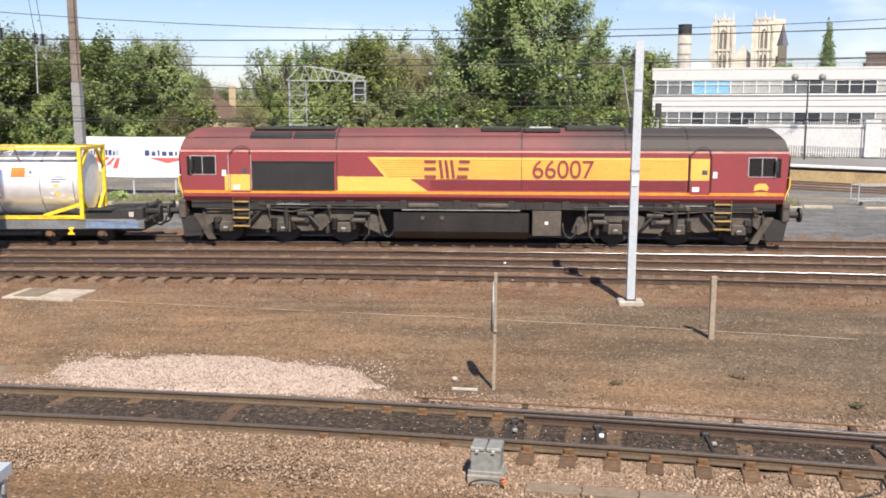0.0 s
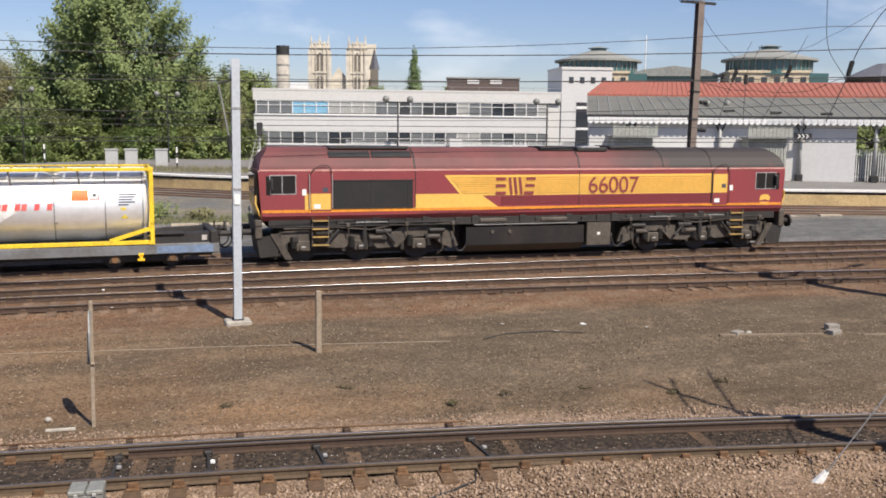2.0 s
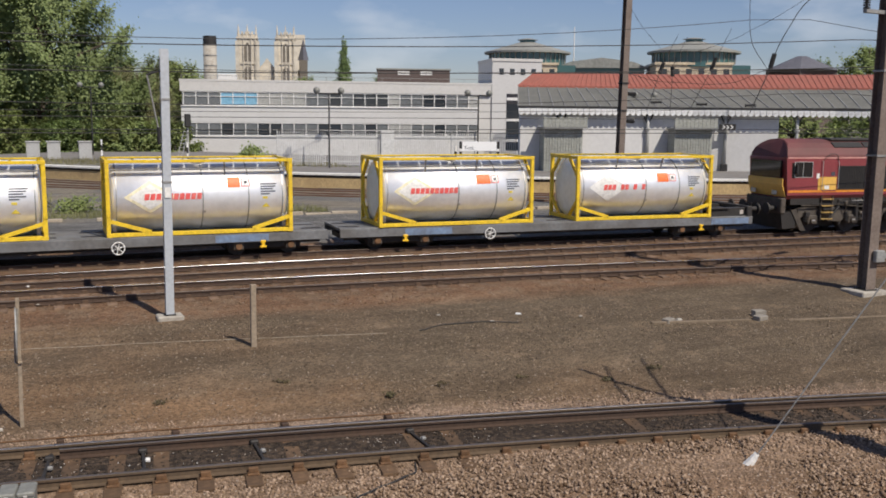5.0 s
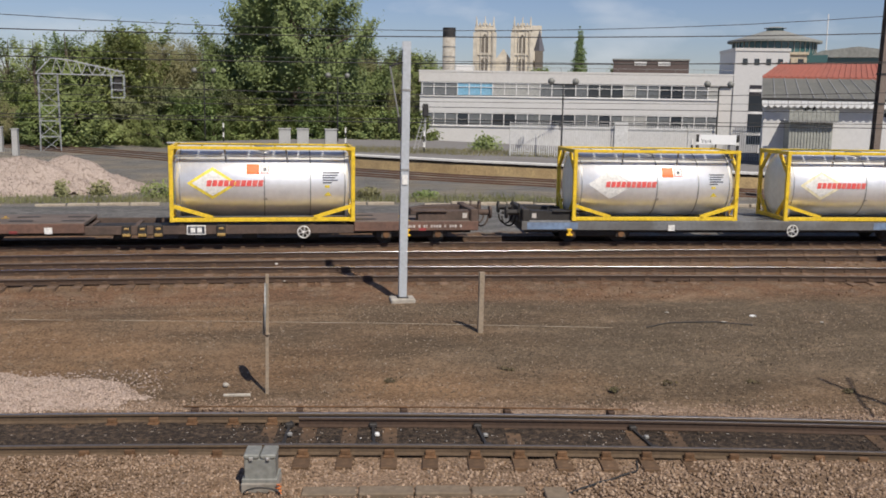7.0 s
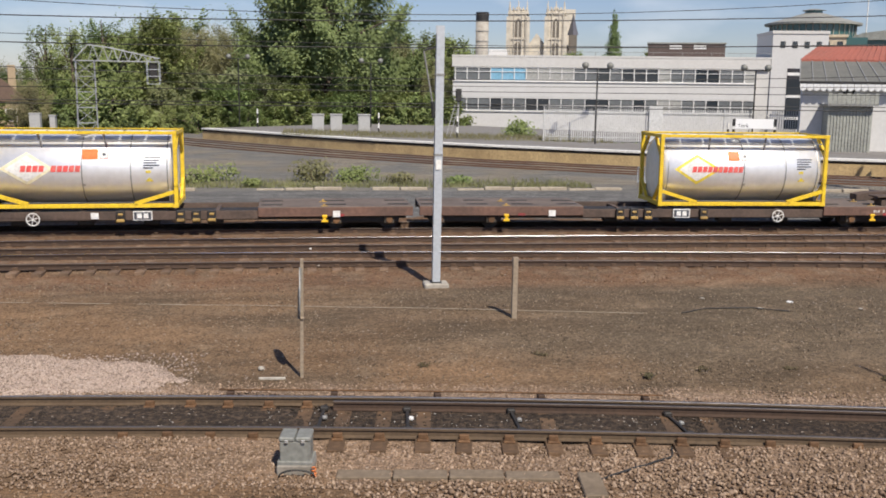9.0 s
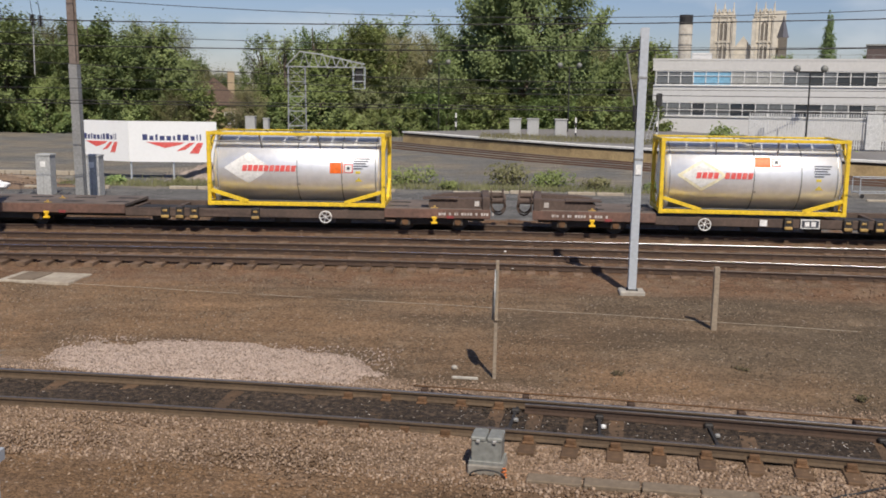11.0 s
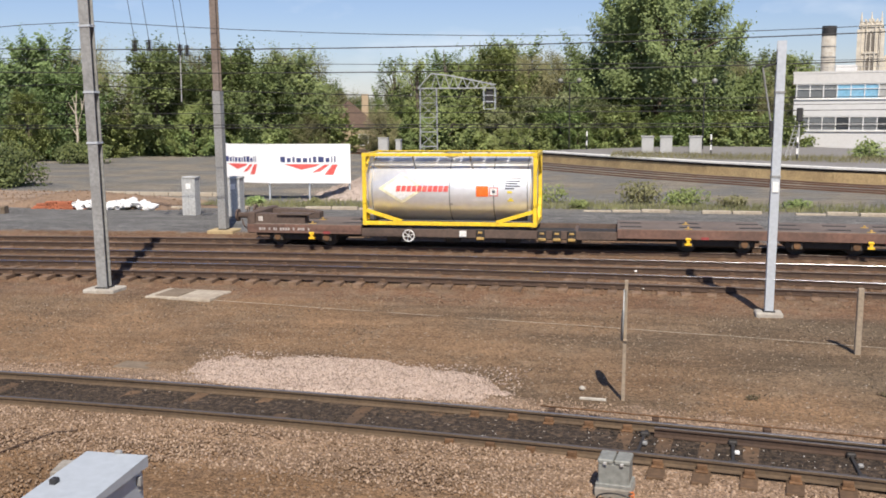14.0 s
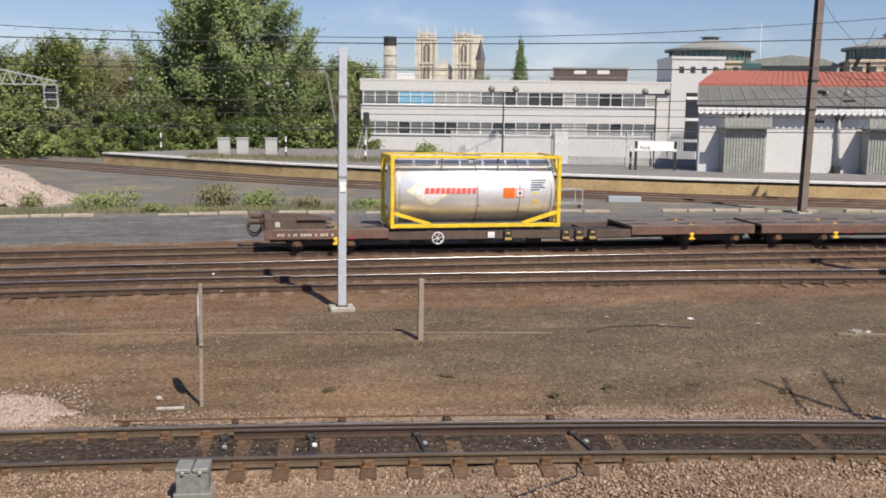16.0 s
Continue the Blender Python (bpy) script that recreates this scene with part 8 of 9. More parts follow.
rotunda(124.5, 229, 0.95, "round-topped cream and glass office building")
rotunda(160.0, 205, 0.98, "second round-topped cream and glass office building")
link = thing("link_building", "low grey-roofed glass building between the offices", "building", pose(143, 222, 0, 0, 0, -31))
part("hall", box(bmesh.new(), -11, 11, -6, 6, 0, 17), TEAL_GLASS, link)
part("roof", slab(bmesh.new(), [(-12, 17), (12, 17), (8, 18.6), (0, 19.6), (-8, 18.6)], -7, 7), LEAD, link)
far_block = thing("brick_block", "flat-roofed dull brown brick building on the skyline", "building", pose(82, 204.5, 0, 0, 0, -20))
part("wall", box(bmesh.new(), -8, 8, -5, 5, 0, 14.3), DULL_BRICK, far_block)
part("parapet", box(bmesh.new(), -8.2, 8.2, -5.2, 5.2, 14.3, 14.6), LEAD, far_block)
for x in (-3.5, 1.5):
    part("window", box(bmesh.new(), x, x + 2.6, -5.06, -4.9, 13.2, 14.0), FRAME_WHITE, far_block)
dome = thing("dark_dome", "small dark pyramid roof on the skyline", "building", pose(182, 190, 0))
part("wall", box(bmesh.new(), -6, 6, -6, 6, 0, 16.5), DULL_BRICK, dome)
part("roof", bar(bmesh.new(), (0, 0, 16.5), (0, 0, 20), 9, 8, 1.2), SLATE, dome)
pole = thing("flagpole", "slim white flagpole above the roofs", "pole", pose(137, 226, 0))
part("staff", bar(bmesh.new(), (0, 0, 0), (0, 0, 28), 0.22, 8, 0.12), WHITE_PAINT, pole)


HOUSE_TILE = material("brown_house_tiles", (0.17, 0.115, 0.09), 0.9, 0, (0.12, 0.085, 0.07), 6, 0.6, 0.5, 0.1)


def house(x, y, turn, w, h, brick, label, rise=3.2):
    ob = thing("house", label, "house", pose(x, y, 0, 0, 0, turn), "houses behind the trees")
    part("wall", box(bmesh.new(), -w, w, -4, 4, 0, h), brick, ob)
    part("roof", slab(bmesh.new(), [(-w - 0.4, h), (w + 0.4, h), (0, h + rise)], -4.3, 4.3), SLATE if brick is DULL_BRICK else HOUSE_TILE, ob)
    for i in (-0.5, 0.5):
        win = part("window", box(bmesh.new(), i * w - 0.6, i * w + 0.6, -4.06, -3.9, h - 2.2, h - 0.8), FRAME_WHITE, ob)
        part("pane", box(bmesh.new(), i * w - 0.5, i * w + 0.5, -4.1, -4.0, h - 2.1, h - 0.9), PANE_DARK, win)
    if rise > 2:
        part("chimney", box(bmesh.new(), w * 0.5, w * 0.5 + 0.8, -0.5, 0.5, h + rise * 0.3, h + rise + 0.8), brick, ob)


HOUSE_CREAM = material("cream_house_render", (0.42, 0.33, 0.22), 0.9, 0, (0.3, 0.22, 0.15), 6, 0.6, 0.4, 0.05)
RED_BRICK = material("red_house_brick", (0.36, 0.13, 0.08), 0.9, 0, (0.26, 0.1, 0.07), 6, 0.6, 0.5, 0.1)
house(-35.2, 116, 18, 3.4, 2.6, HOUSE_CREAM, "cream and brown house in a gap of the trees")
house(-24, 128, 8, 5.5, 5.4, DULL_BRICK, "pale-windowed brick house behind trees")
house(-65.4, 83.2, 37, 2.4, 3.9, RED_BRICK, "red brick house half hidden by trees", 1.7)

# ---- trees and plants ----
def leaf_material(name, dark, light, through_light=0.32):
    """Leaves that differ one by one and by whole boughs, some light passing through them."""
    m = bpy.data.materials.new(name)
    m.use_nodes = True
    n, k = m.node_tree.nodes, m.node_tree.links
    b = n["Principled BSDF"]
    b.inputs["Roughness"].default_value = 0.55
    b.inputs["Specular IOR Level"].default_value = 0.25
    geo = n.new("ShaderNodeNewGeometry")
    r = n.new("ShaderNodeValToRGB")
    r.color_ramp.elements[0].color, r.color_ramp.elements[1].color = (*(d + 0.2 * (l - d) for d, l in zip(dark, light)), 1), (*(l - 0.12 * (l - d) for d, l in zip(dark, light)), 1)
    k.new(geo.outputs["Random Per Island"], r.inputs[0])
    bough = n.new("ShaderNodeTexNoise")
    bough.inputs["Scale"].default_value, bough.inputs["Detail"].default_value = 0.45, 2.0
    k.new(geo.outputs["Position"], bough.inputs["Vector"])
    span = n.new("ShaderNodeMapRange")
    span.inputs["From Min"].default_value, span.inputs["From Max"].default_value = 0.3, 0.7
    span.inputs["To Min"].default_value, span.inputs["To Max"].default_value = 0.72, 1.3
    k.new(bough.outputs[0], span.inputs["Value"])
    info = n.new("ShaderNodeObjectInfo")
    hue = n.new("ShaderNodeMapRange")
    hue.inputs["To Min"].default_value, hue.inputs["To Max"].default_value = 0.482, 0.515
    k.new(info.outputs["Random"], hue.inputs["Value"])
    hsv = n.new("ShaderNodeHueSaturation")
    k.new(hue.outputs[0], hsv.inputs["Hue"])
    k.new(span.outputs[0], hsv.inputs["Value"])
    k.new(r.outputs[0], hsv.inputs["Color"])
    k.new(hsv.outputs[0], b.inputs["Base Color"])
    t = n.new("ShaderNodeBsdfTranslucent")
    k.new(hsv.outputs[0], t.inputs["Color"])
    s = n.new("ShaderNodeMixShader")
    s.inputs[0].default_value = through_light
    k.new(b.outputs[0], s.inputs[1])
    k.new(t.outputs[0], s.inputs[2])
    k.new(s.outputs[0], n["Material Output"].inputs["Surface"])
    return m


BARK = material("grey_brown_bark", (0.13, 0.10, 0.075), 0.9, 0, (0.07, 0.055, 0.04), 5, 1.0, 0.6, 0.4)
LEAF_DARK = leaf_material("dark_green_leaves", (0.105, 0.15, 0.056), (0.25, 0.315, 0.125))
LEAF_GREAT = leaf_material("broad_green_leaves", (0.125, 0.16, 0.06), (0.285, 0.335, 0.135))
LEAF_MID = leaf_material("mid_green_leaves", (0.14, 0.19, 0.06), (0.31, 0.365, 0.14))
LEAF_OLIVE = leaf_material("olive_leaves", (0.175, 0.175, 0.08), (0.31, 0.30, 0.15))
LEAF_PALE = leaf_material("pale_catkin_leaves", (0.11, 0.15, 0.05), (0.36, 0.37, 0.20))
LEAF_BUSH = leaf_material("dull_olive_bush_leaves", (0.06, 0.088, 0.034), (0.215, 0.235, 0.085))
LEAF_DRY = leaf_material("dry_brown_weeds", (0.075, 0.06, 0.032), (0.14, 0.12, 0.06))


def leaf_mesh(name, centres, size, mat, seed, out=None):
    """Small folded leaves or sprays, each two triangles bent along the middle."""
    rng = np.random.default_rng(seed)
    n = len(centres)
    a = rng.normal(size=(n, 3))
    a /= np.linalg.norm(a, axis=1)[:, None]
    up = rng.normal(size=(n, 3))
    if out is not None:
        face = out * 0.55 + rng.normal(size=(n, 3)) * 0.45 + np.array([0.12, -0.4, 0.6])
        a = np.cross(face, up)
        a /= np.linalg.norm(a, axis=1)[:, None]
        up = face
    b = np.cross(a, up)
    b /= np.linalg.norm(b, axis=1)[:, None]
    s = size * rng.uniform(0.6, 1.4, (n, 1))
    c = np.cross(a, b) * 0.35
    v = np.stack([centres + a * s, centres + (b + c) * s * 0.7, centres - a * s, centres - (b - c) * s * 0.7], 1)
    f = (np.array([(0, 1, 2), (0, 2, 3)])[None] + 4 * np.arange(n)[:, None, None]).reshape(-1, 3)
    mesh = bpy.data.meshes.new(name)
    mesh.vertices.add(n * 4)
    mesh.vertices.foreach_set("co", v.reshape(-1))
    mesh.loops.add(len(f) * 3)
    mesh.loops.foreach_set("vertex_index", f.reshape(-1))
    mesh.polygons.add(len(f))
    mesh.polygons.foreach_set("loop_start", np.arange(len(f)) * 3)
    mesh.materials.append(mat)
    mesh.update(calc_edges=True)
    return mesh


def crown_points(count, blobs, rng, shell=0.55):
    """Places for leaves, thick towards the outside of each blob."""
    sizes = np.array([r[0] * r[2] for _, r in blobs])
    pick = rng.choice(len(blobs), count, p=sizes / sizes.sum())
    d = rng.normal(size=(count, 3))
    d /= np.linalg.norm(d, axis=1)[:, None]
    rad = shell + (1 - shell) * rng.random(count) ** 0.6 + np.abs(rng.normal(0, 0.10, count))
    rad *= 1 + 0.22 * np.sin(d[:, 0] * 7 + pick) * np.cos(d[:, 2] * 6 + pick * 2)
    c = np.array([b[0] for b in blobs])[pick]
    r = np.array([b[1] for b in blobs])[pick]
    return c + d * rad[:, None] * r, d


def outward_leaves(name, placed, size, mat, seed):
    return leaf_mesh(name, placed[0], size, mat, seed, placed[1])


def crown_sprays(count, height, spread, low, rng, sprays, fine, lift, ragged):
    """Leaves in ragged sprays that reach out and up from the middle of a crown; gaps stay between them."""
    t = rng.random(sprays)
    a = rng.uniform(0, 6.28318, sprays)
    wave = 1 + ragged * (np.sin(a * 2 + t * 7) * 0.5 + np.sin(a * 3.7 - t * 13 + 1.3) * 0.5)
    w = spread * np.sin(np.pi * (0.20 + 0.72 * t)) ** 0.8 * wave
    rho = w * (0.25 + 0.75 * rng.random(sprays) ** 0.5)
    z = low + (height - low) * (0.06 + 0.84 * t) * (1 + 0.05 * (wave - 1))
    c = np.stack([rho * np.cos(a), rho * np.sin(a), z], 1)
    d = np.stack([np.cos(a) * (1 - lift), np.sin(a) * (1 - lift), np.full(sprays, 0.25) + lift + 0.6 * t], 1)
    d += rng.normal(0, 0.25, (sprays, 3))
    d /= np.linalg.norm(d, axis=1)[:, None]
    size = spread * fine * rng.uniform(0.6, 1.5, sprays)
    share = size ** 1.6 * rng.uniform(0.5, 1.5, sprays)
    pick = rng.choice(sprays, count, p=share / share.sum())
    g = rng.normal(size=(count, 3)) * 0.62
    along_way = rng.normal(size=count) * 1.25
    taper = 1 / (1 + np.maximum(along_way, 0) * 0.5)
    p = c[pick] + (g * taper[:, None] + d[pick] * along_way[:, None]) * size[pick][:, None]
    p[:, 2] = np.maximum(p[:, 2], 0.05)
    out = p - np.array([0, 0, (height + low) * 0.45])
    out /= np.linalg.norm(out, axis=1)[:, None] + 1e-6
    return p, out, c


def build_tree(label, height, spread, low, leaf, mat, count, seed, sprays=110, name="tree", limbs=10, at=None, group="tree belt", fine=0.11, lift=0.25, ragged=0.25):
    rng = np.random.default_rng(seed)
    ob = thing(name, label, "tree", at, group)
    p, out, c = crown_sprays(count, height * 0.97, spread, low, rng, sprays, fine, lift, ragged)
    bm = bmesh.new()
    thick = spread * 0.045 + 0.06
    bar(bm, (0, 0, -0.2), (0.1, 0, height * 0.5), thick, 8, thick * 0.6)
    bar(bm, (0.1, 0, height * 0.5), (0.0, 0.1, height * 0.9), thick * 0.6, 7, 0.03)
    for i in range(limbs):
        e = c[i]
        z0 = max(0.3, min(height * 0.7, e[2] * rng.uniform(0.45, 0.75)))
        knee = (e[0] * 0.5, e[1] * 0.5, z0 + (e[2] - z0) * 0.65)
        bar(bm, (0.05, 0, z0), knee, thick * 0.45, 6, thick * 0.28)
        bar(bm, knee, tuple(e), thick * 0.28, 5, 0.02)
    part("trunk", bm, BARK, ob, "trunk with spreading limbs")
    put("crown", leaf_mesh("crown", p, leaf, mat, seed, out), ob)
    return ob


# the great tree behind the platform
build_tree("great dark green broadleaf tree behind the platform", 21.0, 9.6, 1.6, 0.15, LEAF_GREAT, 110000, 21, 300, limbs=34, at=pose(2.4, 112, 0.2), group="", fine=0.08, lift=0.3, ragged=0.3)
PROTOS = [
    build_tree("dark green broadleaf tree in a belt", 11.5, 4.6, 0.3, 0.15, LEAF_DARK, 19000, 31, 130, at=pose(-38, 104, 0)),
    build_tree("fresh green young tree in a belt", 11.0, 3.6, 0.3, 0.13, LEAF_MID, 16000, 32, 110, at=pose(-20.5, 112, 0), lift=0.4),
    build_tree("olive-brown budding tree in a belt", 11.8, 5.0, 0.5, 0.085, LEAF_OLIVE, 26000, 33, 170, at=pose(-12.5, 117, 0), limbs=30, fine=0.12, ragged=0.1),
    build_tree("pale flowering shrub tree in a belt", 6.5, 2.8, 0.2, 0.11, LEAF_PALE, 9000, 34, 80, at=pose(-7.5, 106, 0), limbs=14),
    build_tree("slender open young tree with feathery boughs", 11.5, 2.9, 1.2, 0.11, LEAF_MID, 6500, 36, 52, at=pose(-24.2, 106, 0), limbs=22, fine=0.14, lift=0.6, ragged=0.45),
]
PLAN = [
    (0, -44, 101, 0.98), (0, -51, 97, 1.0), (2, -58, 96, 1.0), (0, -60.5, 91, 1.05), (1, -71, 86, 1.2), (0, -78, 82, 1.15), (2, -40, 110, 1.0), (1, -47, 106, 1.0), (0, -39.5, 99, 0.8),
    (2, -28.3, 124, 0.55), (4, -27.4, 109, 0.95), (4, -22.3, 113, 1.05), (2, -24.5, 126, 0.7), (1, -16, 111, 1.05), (2, -8.5, 121, 0.98), (2, -17, 122, 1.0), (1, -3.5, 118, 1.0), (2, 8.5, 121, 0.95), (2, 13.5, 124, 0.85),
    (3, -11.5, 106, 0.95), (3, -4.2, 104, 0.85), (3, -15, 104, 0.7), (1, -19, 103, 0.55), (2, -27.0, 101, 0.4), (0, -56, 88, 0.75), (1, -57.6, 84, 0.6), (0, -64.7, 78.0, 0.72), (0, 11.5, 115, 0.7), (0, -6, 113, 0.6), (2, 14.8, 113, 0.55), (1, -46, 95, 0.5), (0, -85, 77, 1.2), (2, -92, 70, 1.2), (1, -22.8, 100, 0.45), (2, -34.2, 98, 0.35), (0, -10.5, 110, 0.45), (1, 0.5, 104, 0.3), (0, 14, 108, 0.35), (3, 8, 104, 0.5), (2, -42.5, 141, 0.62), (0, -39.5, 136, 0.5), (1, -45.5, 138, 0.66), (2, -36.5, 128, 0.42),
]
UNDER = build_tree("low dense green thicket under the tree belt", 4.2, 3.0, 0.0, 0.12, LEAF_MID, 7000, 35, 60, name="thicket", at=pose(-70, 80, -0.1), group="thicket")
rng = random.Random(3)
for i in range(30):
    x = -66 + i * 2.75 + rng.uniform(-0.8, 0.8)
    y = 101 - 0.35 * max(0, -35 - x) + rng.uniform(-2, 2)
    if -0.325 < x / y < -0.275 or -0.80 < x / y < -0.72:
        continue
    c = copy_thing(UNDER, pose(x, y, -0.1, 0, 0, rng.uniform(0, 360)))
    s = rng.uniform(0.6, 1.15)
    c.scale = (s * 1.2, s * 1.2, s)
for x, y, s in ((72, 76, 1.0), (79, 72, 1.1), (86, 68, 1.0), (66, 80, 0.9)):
    c = copy_thing(UNDER, pose(x, y, 0.8, 0, 0, rng.uniform(0, 360)))
    c.scale = (s * 1.6, s * 1.6, s)
for p, x, y, s in PLAN:
    s *= 1.07
    c = copy_thing(PROTOS[p], pose(x, y, 0, 0, 0, rng.uniform(0, 360)))
    c.scale = (s * rng.uniform(0.95, 1.1), s * rng.uniform(0.95, 1.1), s)
for i in range(13):
    x = -120 + i * 11 + rng.uniform(-3, 3)
    c = copy_thing(PROTOS[(0, 2, 1)[i % 3]], pose(x, 165 + rng.uniform(-8, 14), 0, 0, 0, rng.uniform(0, 360)))
    s = rng.uniform(1.2, 1.45) if not -0.36 < x / 168 < -0.2 else 0.85
    c.scale = (s * 1.4, s * 1.4, s)
    tagged(c, "distant tree in the woods behind the yard", group="distant woods")
for x, y, s in ((24, 180, 1.35), (29, 190, 1.15), (36, 215, 1.0), (70, 255, 1.35), (98, 262, 1.5), (105, 255, 1.0), (128, 300, 1.5), (26, 172, 1.25), (196, 197, 1.9), (205, 190, 2.3), (213, 180, 2.4), (222, 172, 2.5), (232, 165, 2.5)):
    c = copy_thing(PROTOS[1], pose(x, y, 0, 0, 0, rng.uniform(0, 360)))
    c.scale = (s * 1.3, s * 1.3, s)
    tagged(c, "distant round tree above the roofs", group="distant woods")
# a bare dead tree before the belt
bare = thing("dead_tree", "bare dead tree with pale forked branches", "tree", pose(-52.0, 83, 0))
DEAD_WOOD = material("pale_dead_wood", (0.46, 0.40, 0.31), 0.85, 0, (0.30, 0.25, 0.19), 8, 1.2, 0.5, 0.2)
bm = bar(bmesh.new(), (0, 0, -0.2), (0.15, 0, 2.6), 0.14, 8, 0.11)
bar(bm, (0.15, 0, 2.6), (0.05, 0.05, 4.6), 0.11, 7, 0.08)
bar(bm, (0.05, 0.05, 4.6), (0.3, 0, 6.7), 0.08, 6, 0.02)
part("trunk", bm, DEAD_WOOD, bare)
for foot, tip in (((0.12, 0, 3.0), (0.9, -0.2, 5.0)), ((0.9, -0.2, 5.0), (1.35, -0.2, 6.6)), ((0.06, 0, 4.5), (-0.7, 0.1, 5.6)), ((0.1, 0, 5.1), (-0.2, 0, 6.2)), ((0.9, -0.2, 4.9), (0.75, -0.1, 6.0)), ((0.15, 0, 2.4), (-0.5, -0.2, 3.6))):
    part("branch", bar(bmesh.new(), foot, tip, 0.06, 6, 0.018), DEAD_WOOD, bare)
poplar = build_tree("tall narrow dark poplar on the skyline", 27, 3.2, 1.0, 0.5, LEAF_DARK, 3000, 51, 40, at=pose(92, 286, 0), group="")
rng2 = np.random.default_rng(52)
for o in poplar.children:
    if o.name.startswith("crown"):
        o.data = outward_leaves("crown", crown_points(11000, [((0.5 * math.sin(i * 2.1), 0.5 * math.cos(i * 1.7), 2.5 + i * 1.35), (3.1 - abs(i - 5) * 0.22, 3.1 - abs(i - 5) * 0.22, 2.6)) for i in range(18)], rng2, 0.2), 0.24, LEAF_DARK, 53)


def shrub(name, label, x, y, rx, ry, h, mat, count, leaf, seed, group="shrubs"):
    rng = np.random.default_rng(seed)
    z = ground_z(x, y) if y < 60 else 0.0
    ob = thing(name, label, "shrub", pose(x, y, z), group)
    blobs = [((rng.uniform(-0.6, 0.6) * rx, rng.uniform(-0.6, 0.6) * ry, h * rng.uniform(0.25, 0.6)), (rx * 0.5, ry * 0.5, h * 0.42)) for _ in range(9)]
    bm = bmesh.new()
    for b in blobs:
        bar(bm, (b[0][0] * 0.3, b[0][1] * 0.3, -0.05), b[0], 0.03, 5, 0.012)
    part("stem", bm, BARK, ob)
    put("foliage", outward_leaves("foliage", crown_points(count, blobs, rng, 0.5), leaf, mat, seed), ob)


for i, (x, y, rx, ry, h, mat) in enumerate(((-5.4, 49.0, 1.9, 1.0, 1.0, LEAF_MID), (0.2, 49.4, 1.1, 0.8, 1.2, LEAF_OLIVE), (2.5, 48.8, 1.3, 0.8, 0.9, LEAF_MID), (-2.7, 46.8, 0.5, 0.4, 0.5, LEAF_MID), (4.5, 48.2, 0.8, 0.6, 0.7, LEAF_OLIVE), (-19.2, 46.5, 0.5, 0.4, 0.5, LEAF_MID), (-8.6, 50.0, 0.6, 0.5, 0.8, LEAF_OLIVE), (-10.2, 49.2, 0.4, 0.4, 0.9, LEAF_OLIVE), (7.6, 47.8, 0.7, 0.5, 0.5, LEAF_MID), (-16.2, 46.8, 0.35, 0.3, 0.4, LEAF_OLIVE))):
    shrub("weed_clump", "clump of green weeds on the waste ground", x, y, rx, ry, h, mat, 900 if rx > 1 else 420, 0.07, 60 + i)
shrub("hawthorn_bush", "large dense dark green bush beside the yard", -45.4, 56.0, 3.3, 2.6, 3.1, LEAF_BUSH, 11000, 0.085, 81)
shrub("hawthorn_bush", "dense dark green bush beside the yard", -41.2, 55.8, 2.9, 2.3, 2.9, LEAF_BUSH, 9000, 0.085, 82)
shrub("undergrowth_bush", "low green undergrowth before the trees", -51.0, 81.6, 3.0, 1.5, 1.9, LEAF_BUSH, 3500, 0.11, 86)
shrub("platform_bush", "small green bush by the white wall", 17.2, 78, 1.6, 1.2, 2.4, LEAF_MID, 1500, 0.11, 83)
shrub("platform_bush", "low green bush along the fence", 23.0, 67.6, 1.6, 0.8, 1.0, LEAF_MID, 900, 0.1, 84)
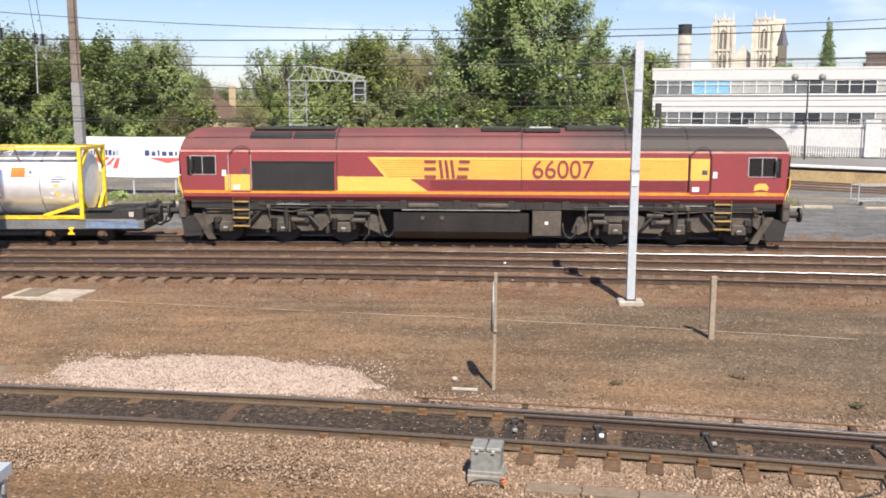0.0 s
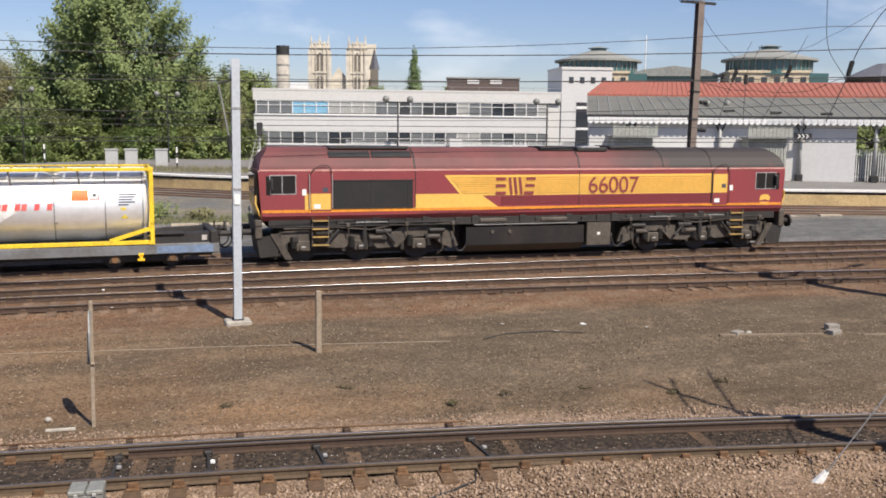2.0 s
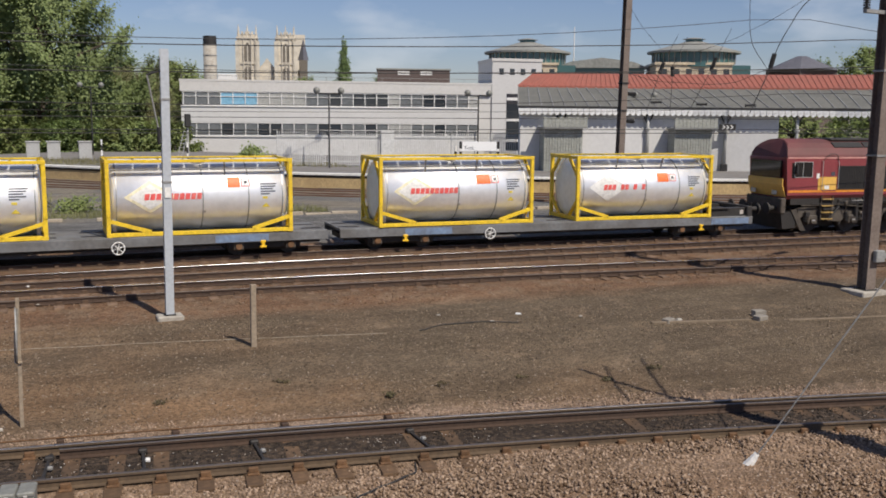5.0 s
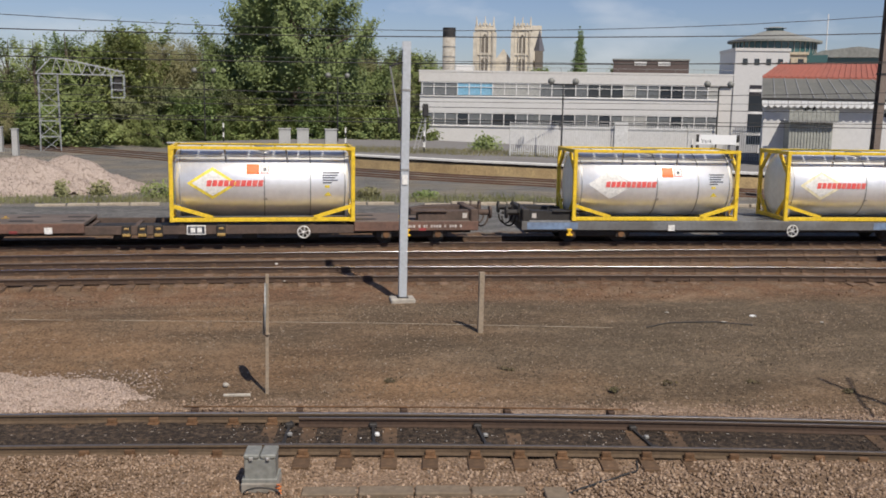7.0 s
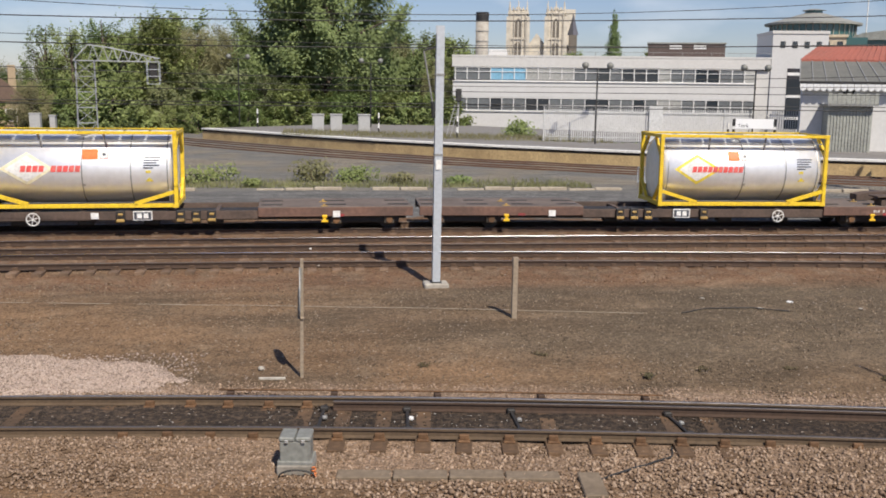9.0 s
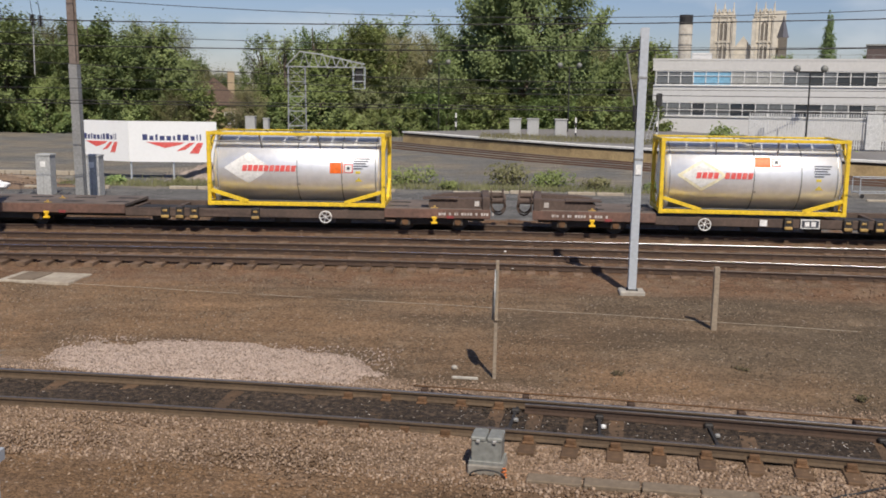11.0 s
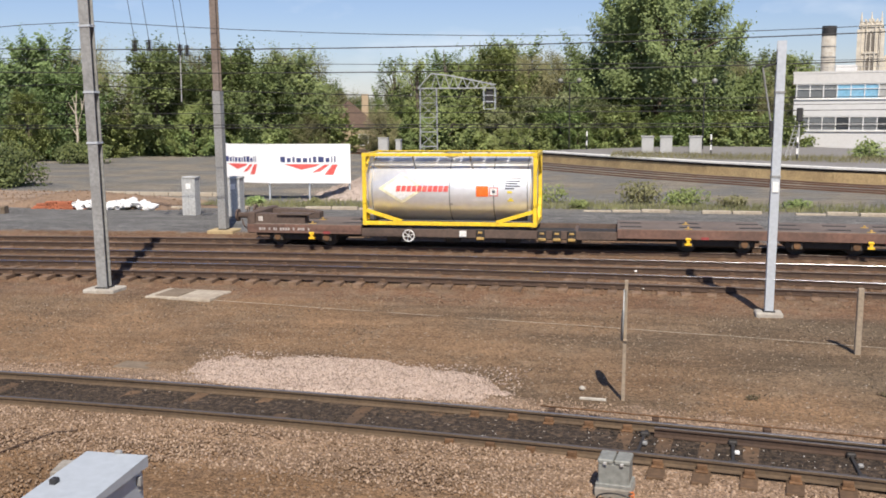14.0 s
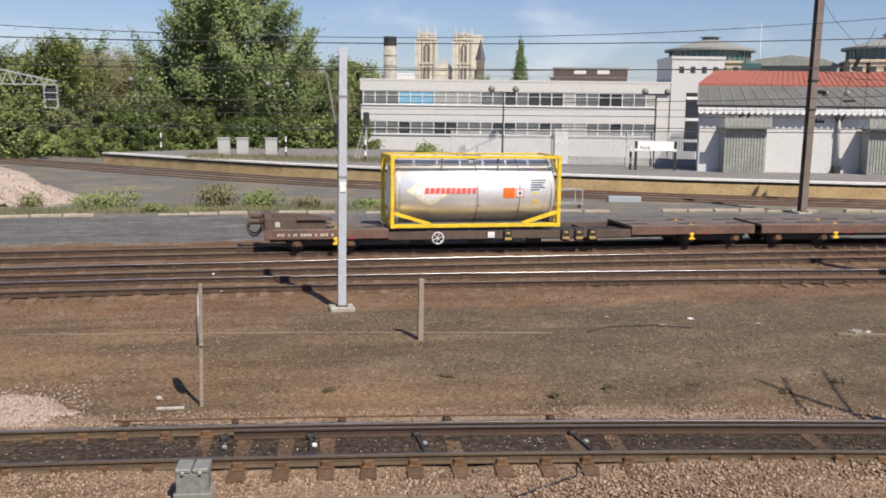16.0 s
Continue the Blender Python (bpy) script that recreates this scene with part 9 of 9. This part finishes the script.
shrub("dirt_weed", "small dry weed tuft on the dirt", 6.4, 16.9, 0.16, 0.14, 0.09, LEAF_DRY, 90, 0.022, 85)
for i, (x, y) in enumerate(((7.6, 17.2), (9.3, 17.0), (10.9, 16.3), (4.6, 18.4), (12.3, 16.6), (2.2, 18.0), (-10.8, 10.2), (-9.9, 9.6), (-11.6, 10.6))):
    shrub("dirt_weed", "small dry weed tuft on the dirt", x, y, 0.17, 0.14, 0.08, LEAF_DRY, 90, 0.022, 90 + i)


def grass_strip(name, label, count, place, h0, h1, mat, seed):
    """Blades of grass in one mesh."""
    rng = np.random.default_rng(seed)
    p = np.array([place(rng) for _ in range(count)])
    a = rng.uniform(0, 6.28, count)
    w = 0.02
    h = rng.uniform(h0, h1, count)
    d = np.stack([np.cos(a) * w, np.sin(a) * w, 0 * a], 1)
    tip = p + np.stack([rng.normal(0, 0.06, count), rng.normal(0, 0.06, count), h], 1)
    v = np.stack([p - d, p + d, tip], 1).reshape(-1, 3)
    mesh = raw(name, v.tolist(), (np.arange(count * 3).reshape(-1, 3)).tolist(), mat)
    tagged(new(name, mesh), label, "grass", kind="stuff")


def on_verge(rng):
    x, y = rng.uniform(-22, 14), 46.3 + abs(rng.normal(0, 1.6))
    return (x, y - 0.0025 * x * x, ground_z(x, y) - 0.02)


def on_corner(rng):
    x, y = rng.uniform(-13, -7.5), rng.uniform(8.0, 11.2)
    return (x, y, ground_z(x, y) - 0.02)


def on_bank(rng):
    x = rng.uniform(-2, 22)
    return (x, 76 - 0.4 * x + rng.uniform(0, 8), 0.9)


grass_strip("verge_grass", "rough yellow-green grass along the road verge", 9000, on_verge, 0.08, 0.35, LEAF_OLIVE, 101)
grass_strip("corner_grass", "low scrubby grass on the brown bank", 9000, on_corner, 0.03, 0.12, LEAF_DRY, 102)
grass_strip("platform_grass", "dry grass behind the platform", 6000, on_bank, 0.1, 0.4, LEAF_OLIVE, 103)


# ---- the train runs ----
def motions():
    for ob, u in RIDERS:
        walk(ob, along(u))


motions()
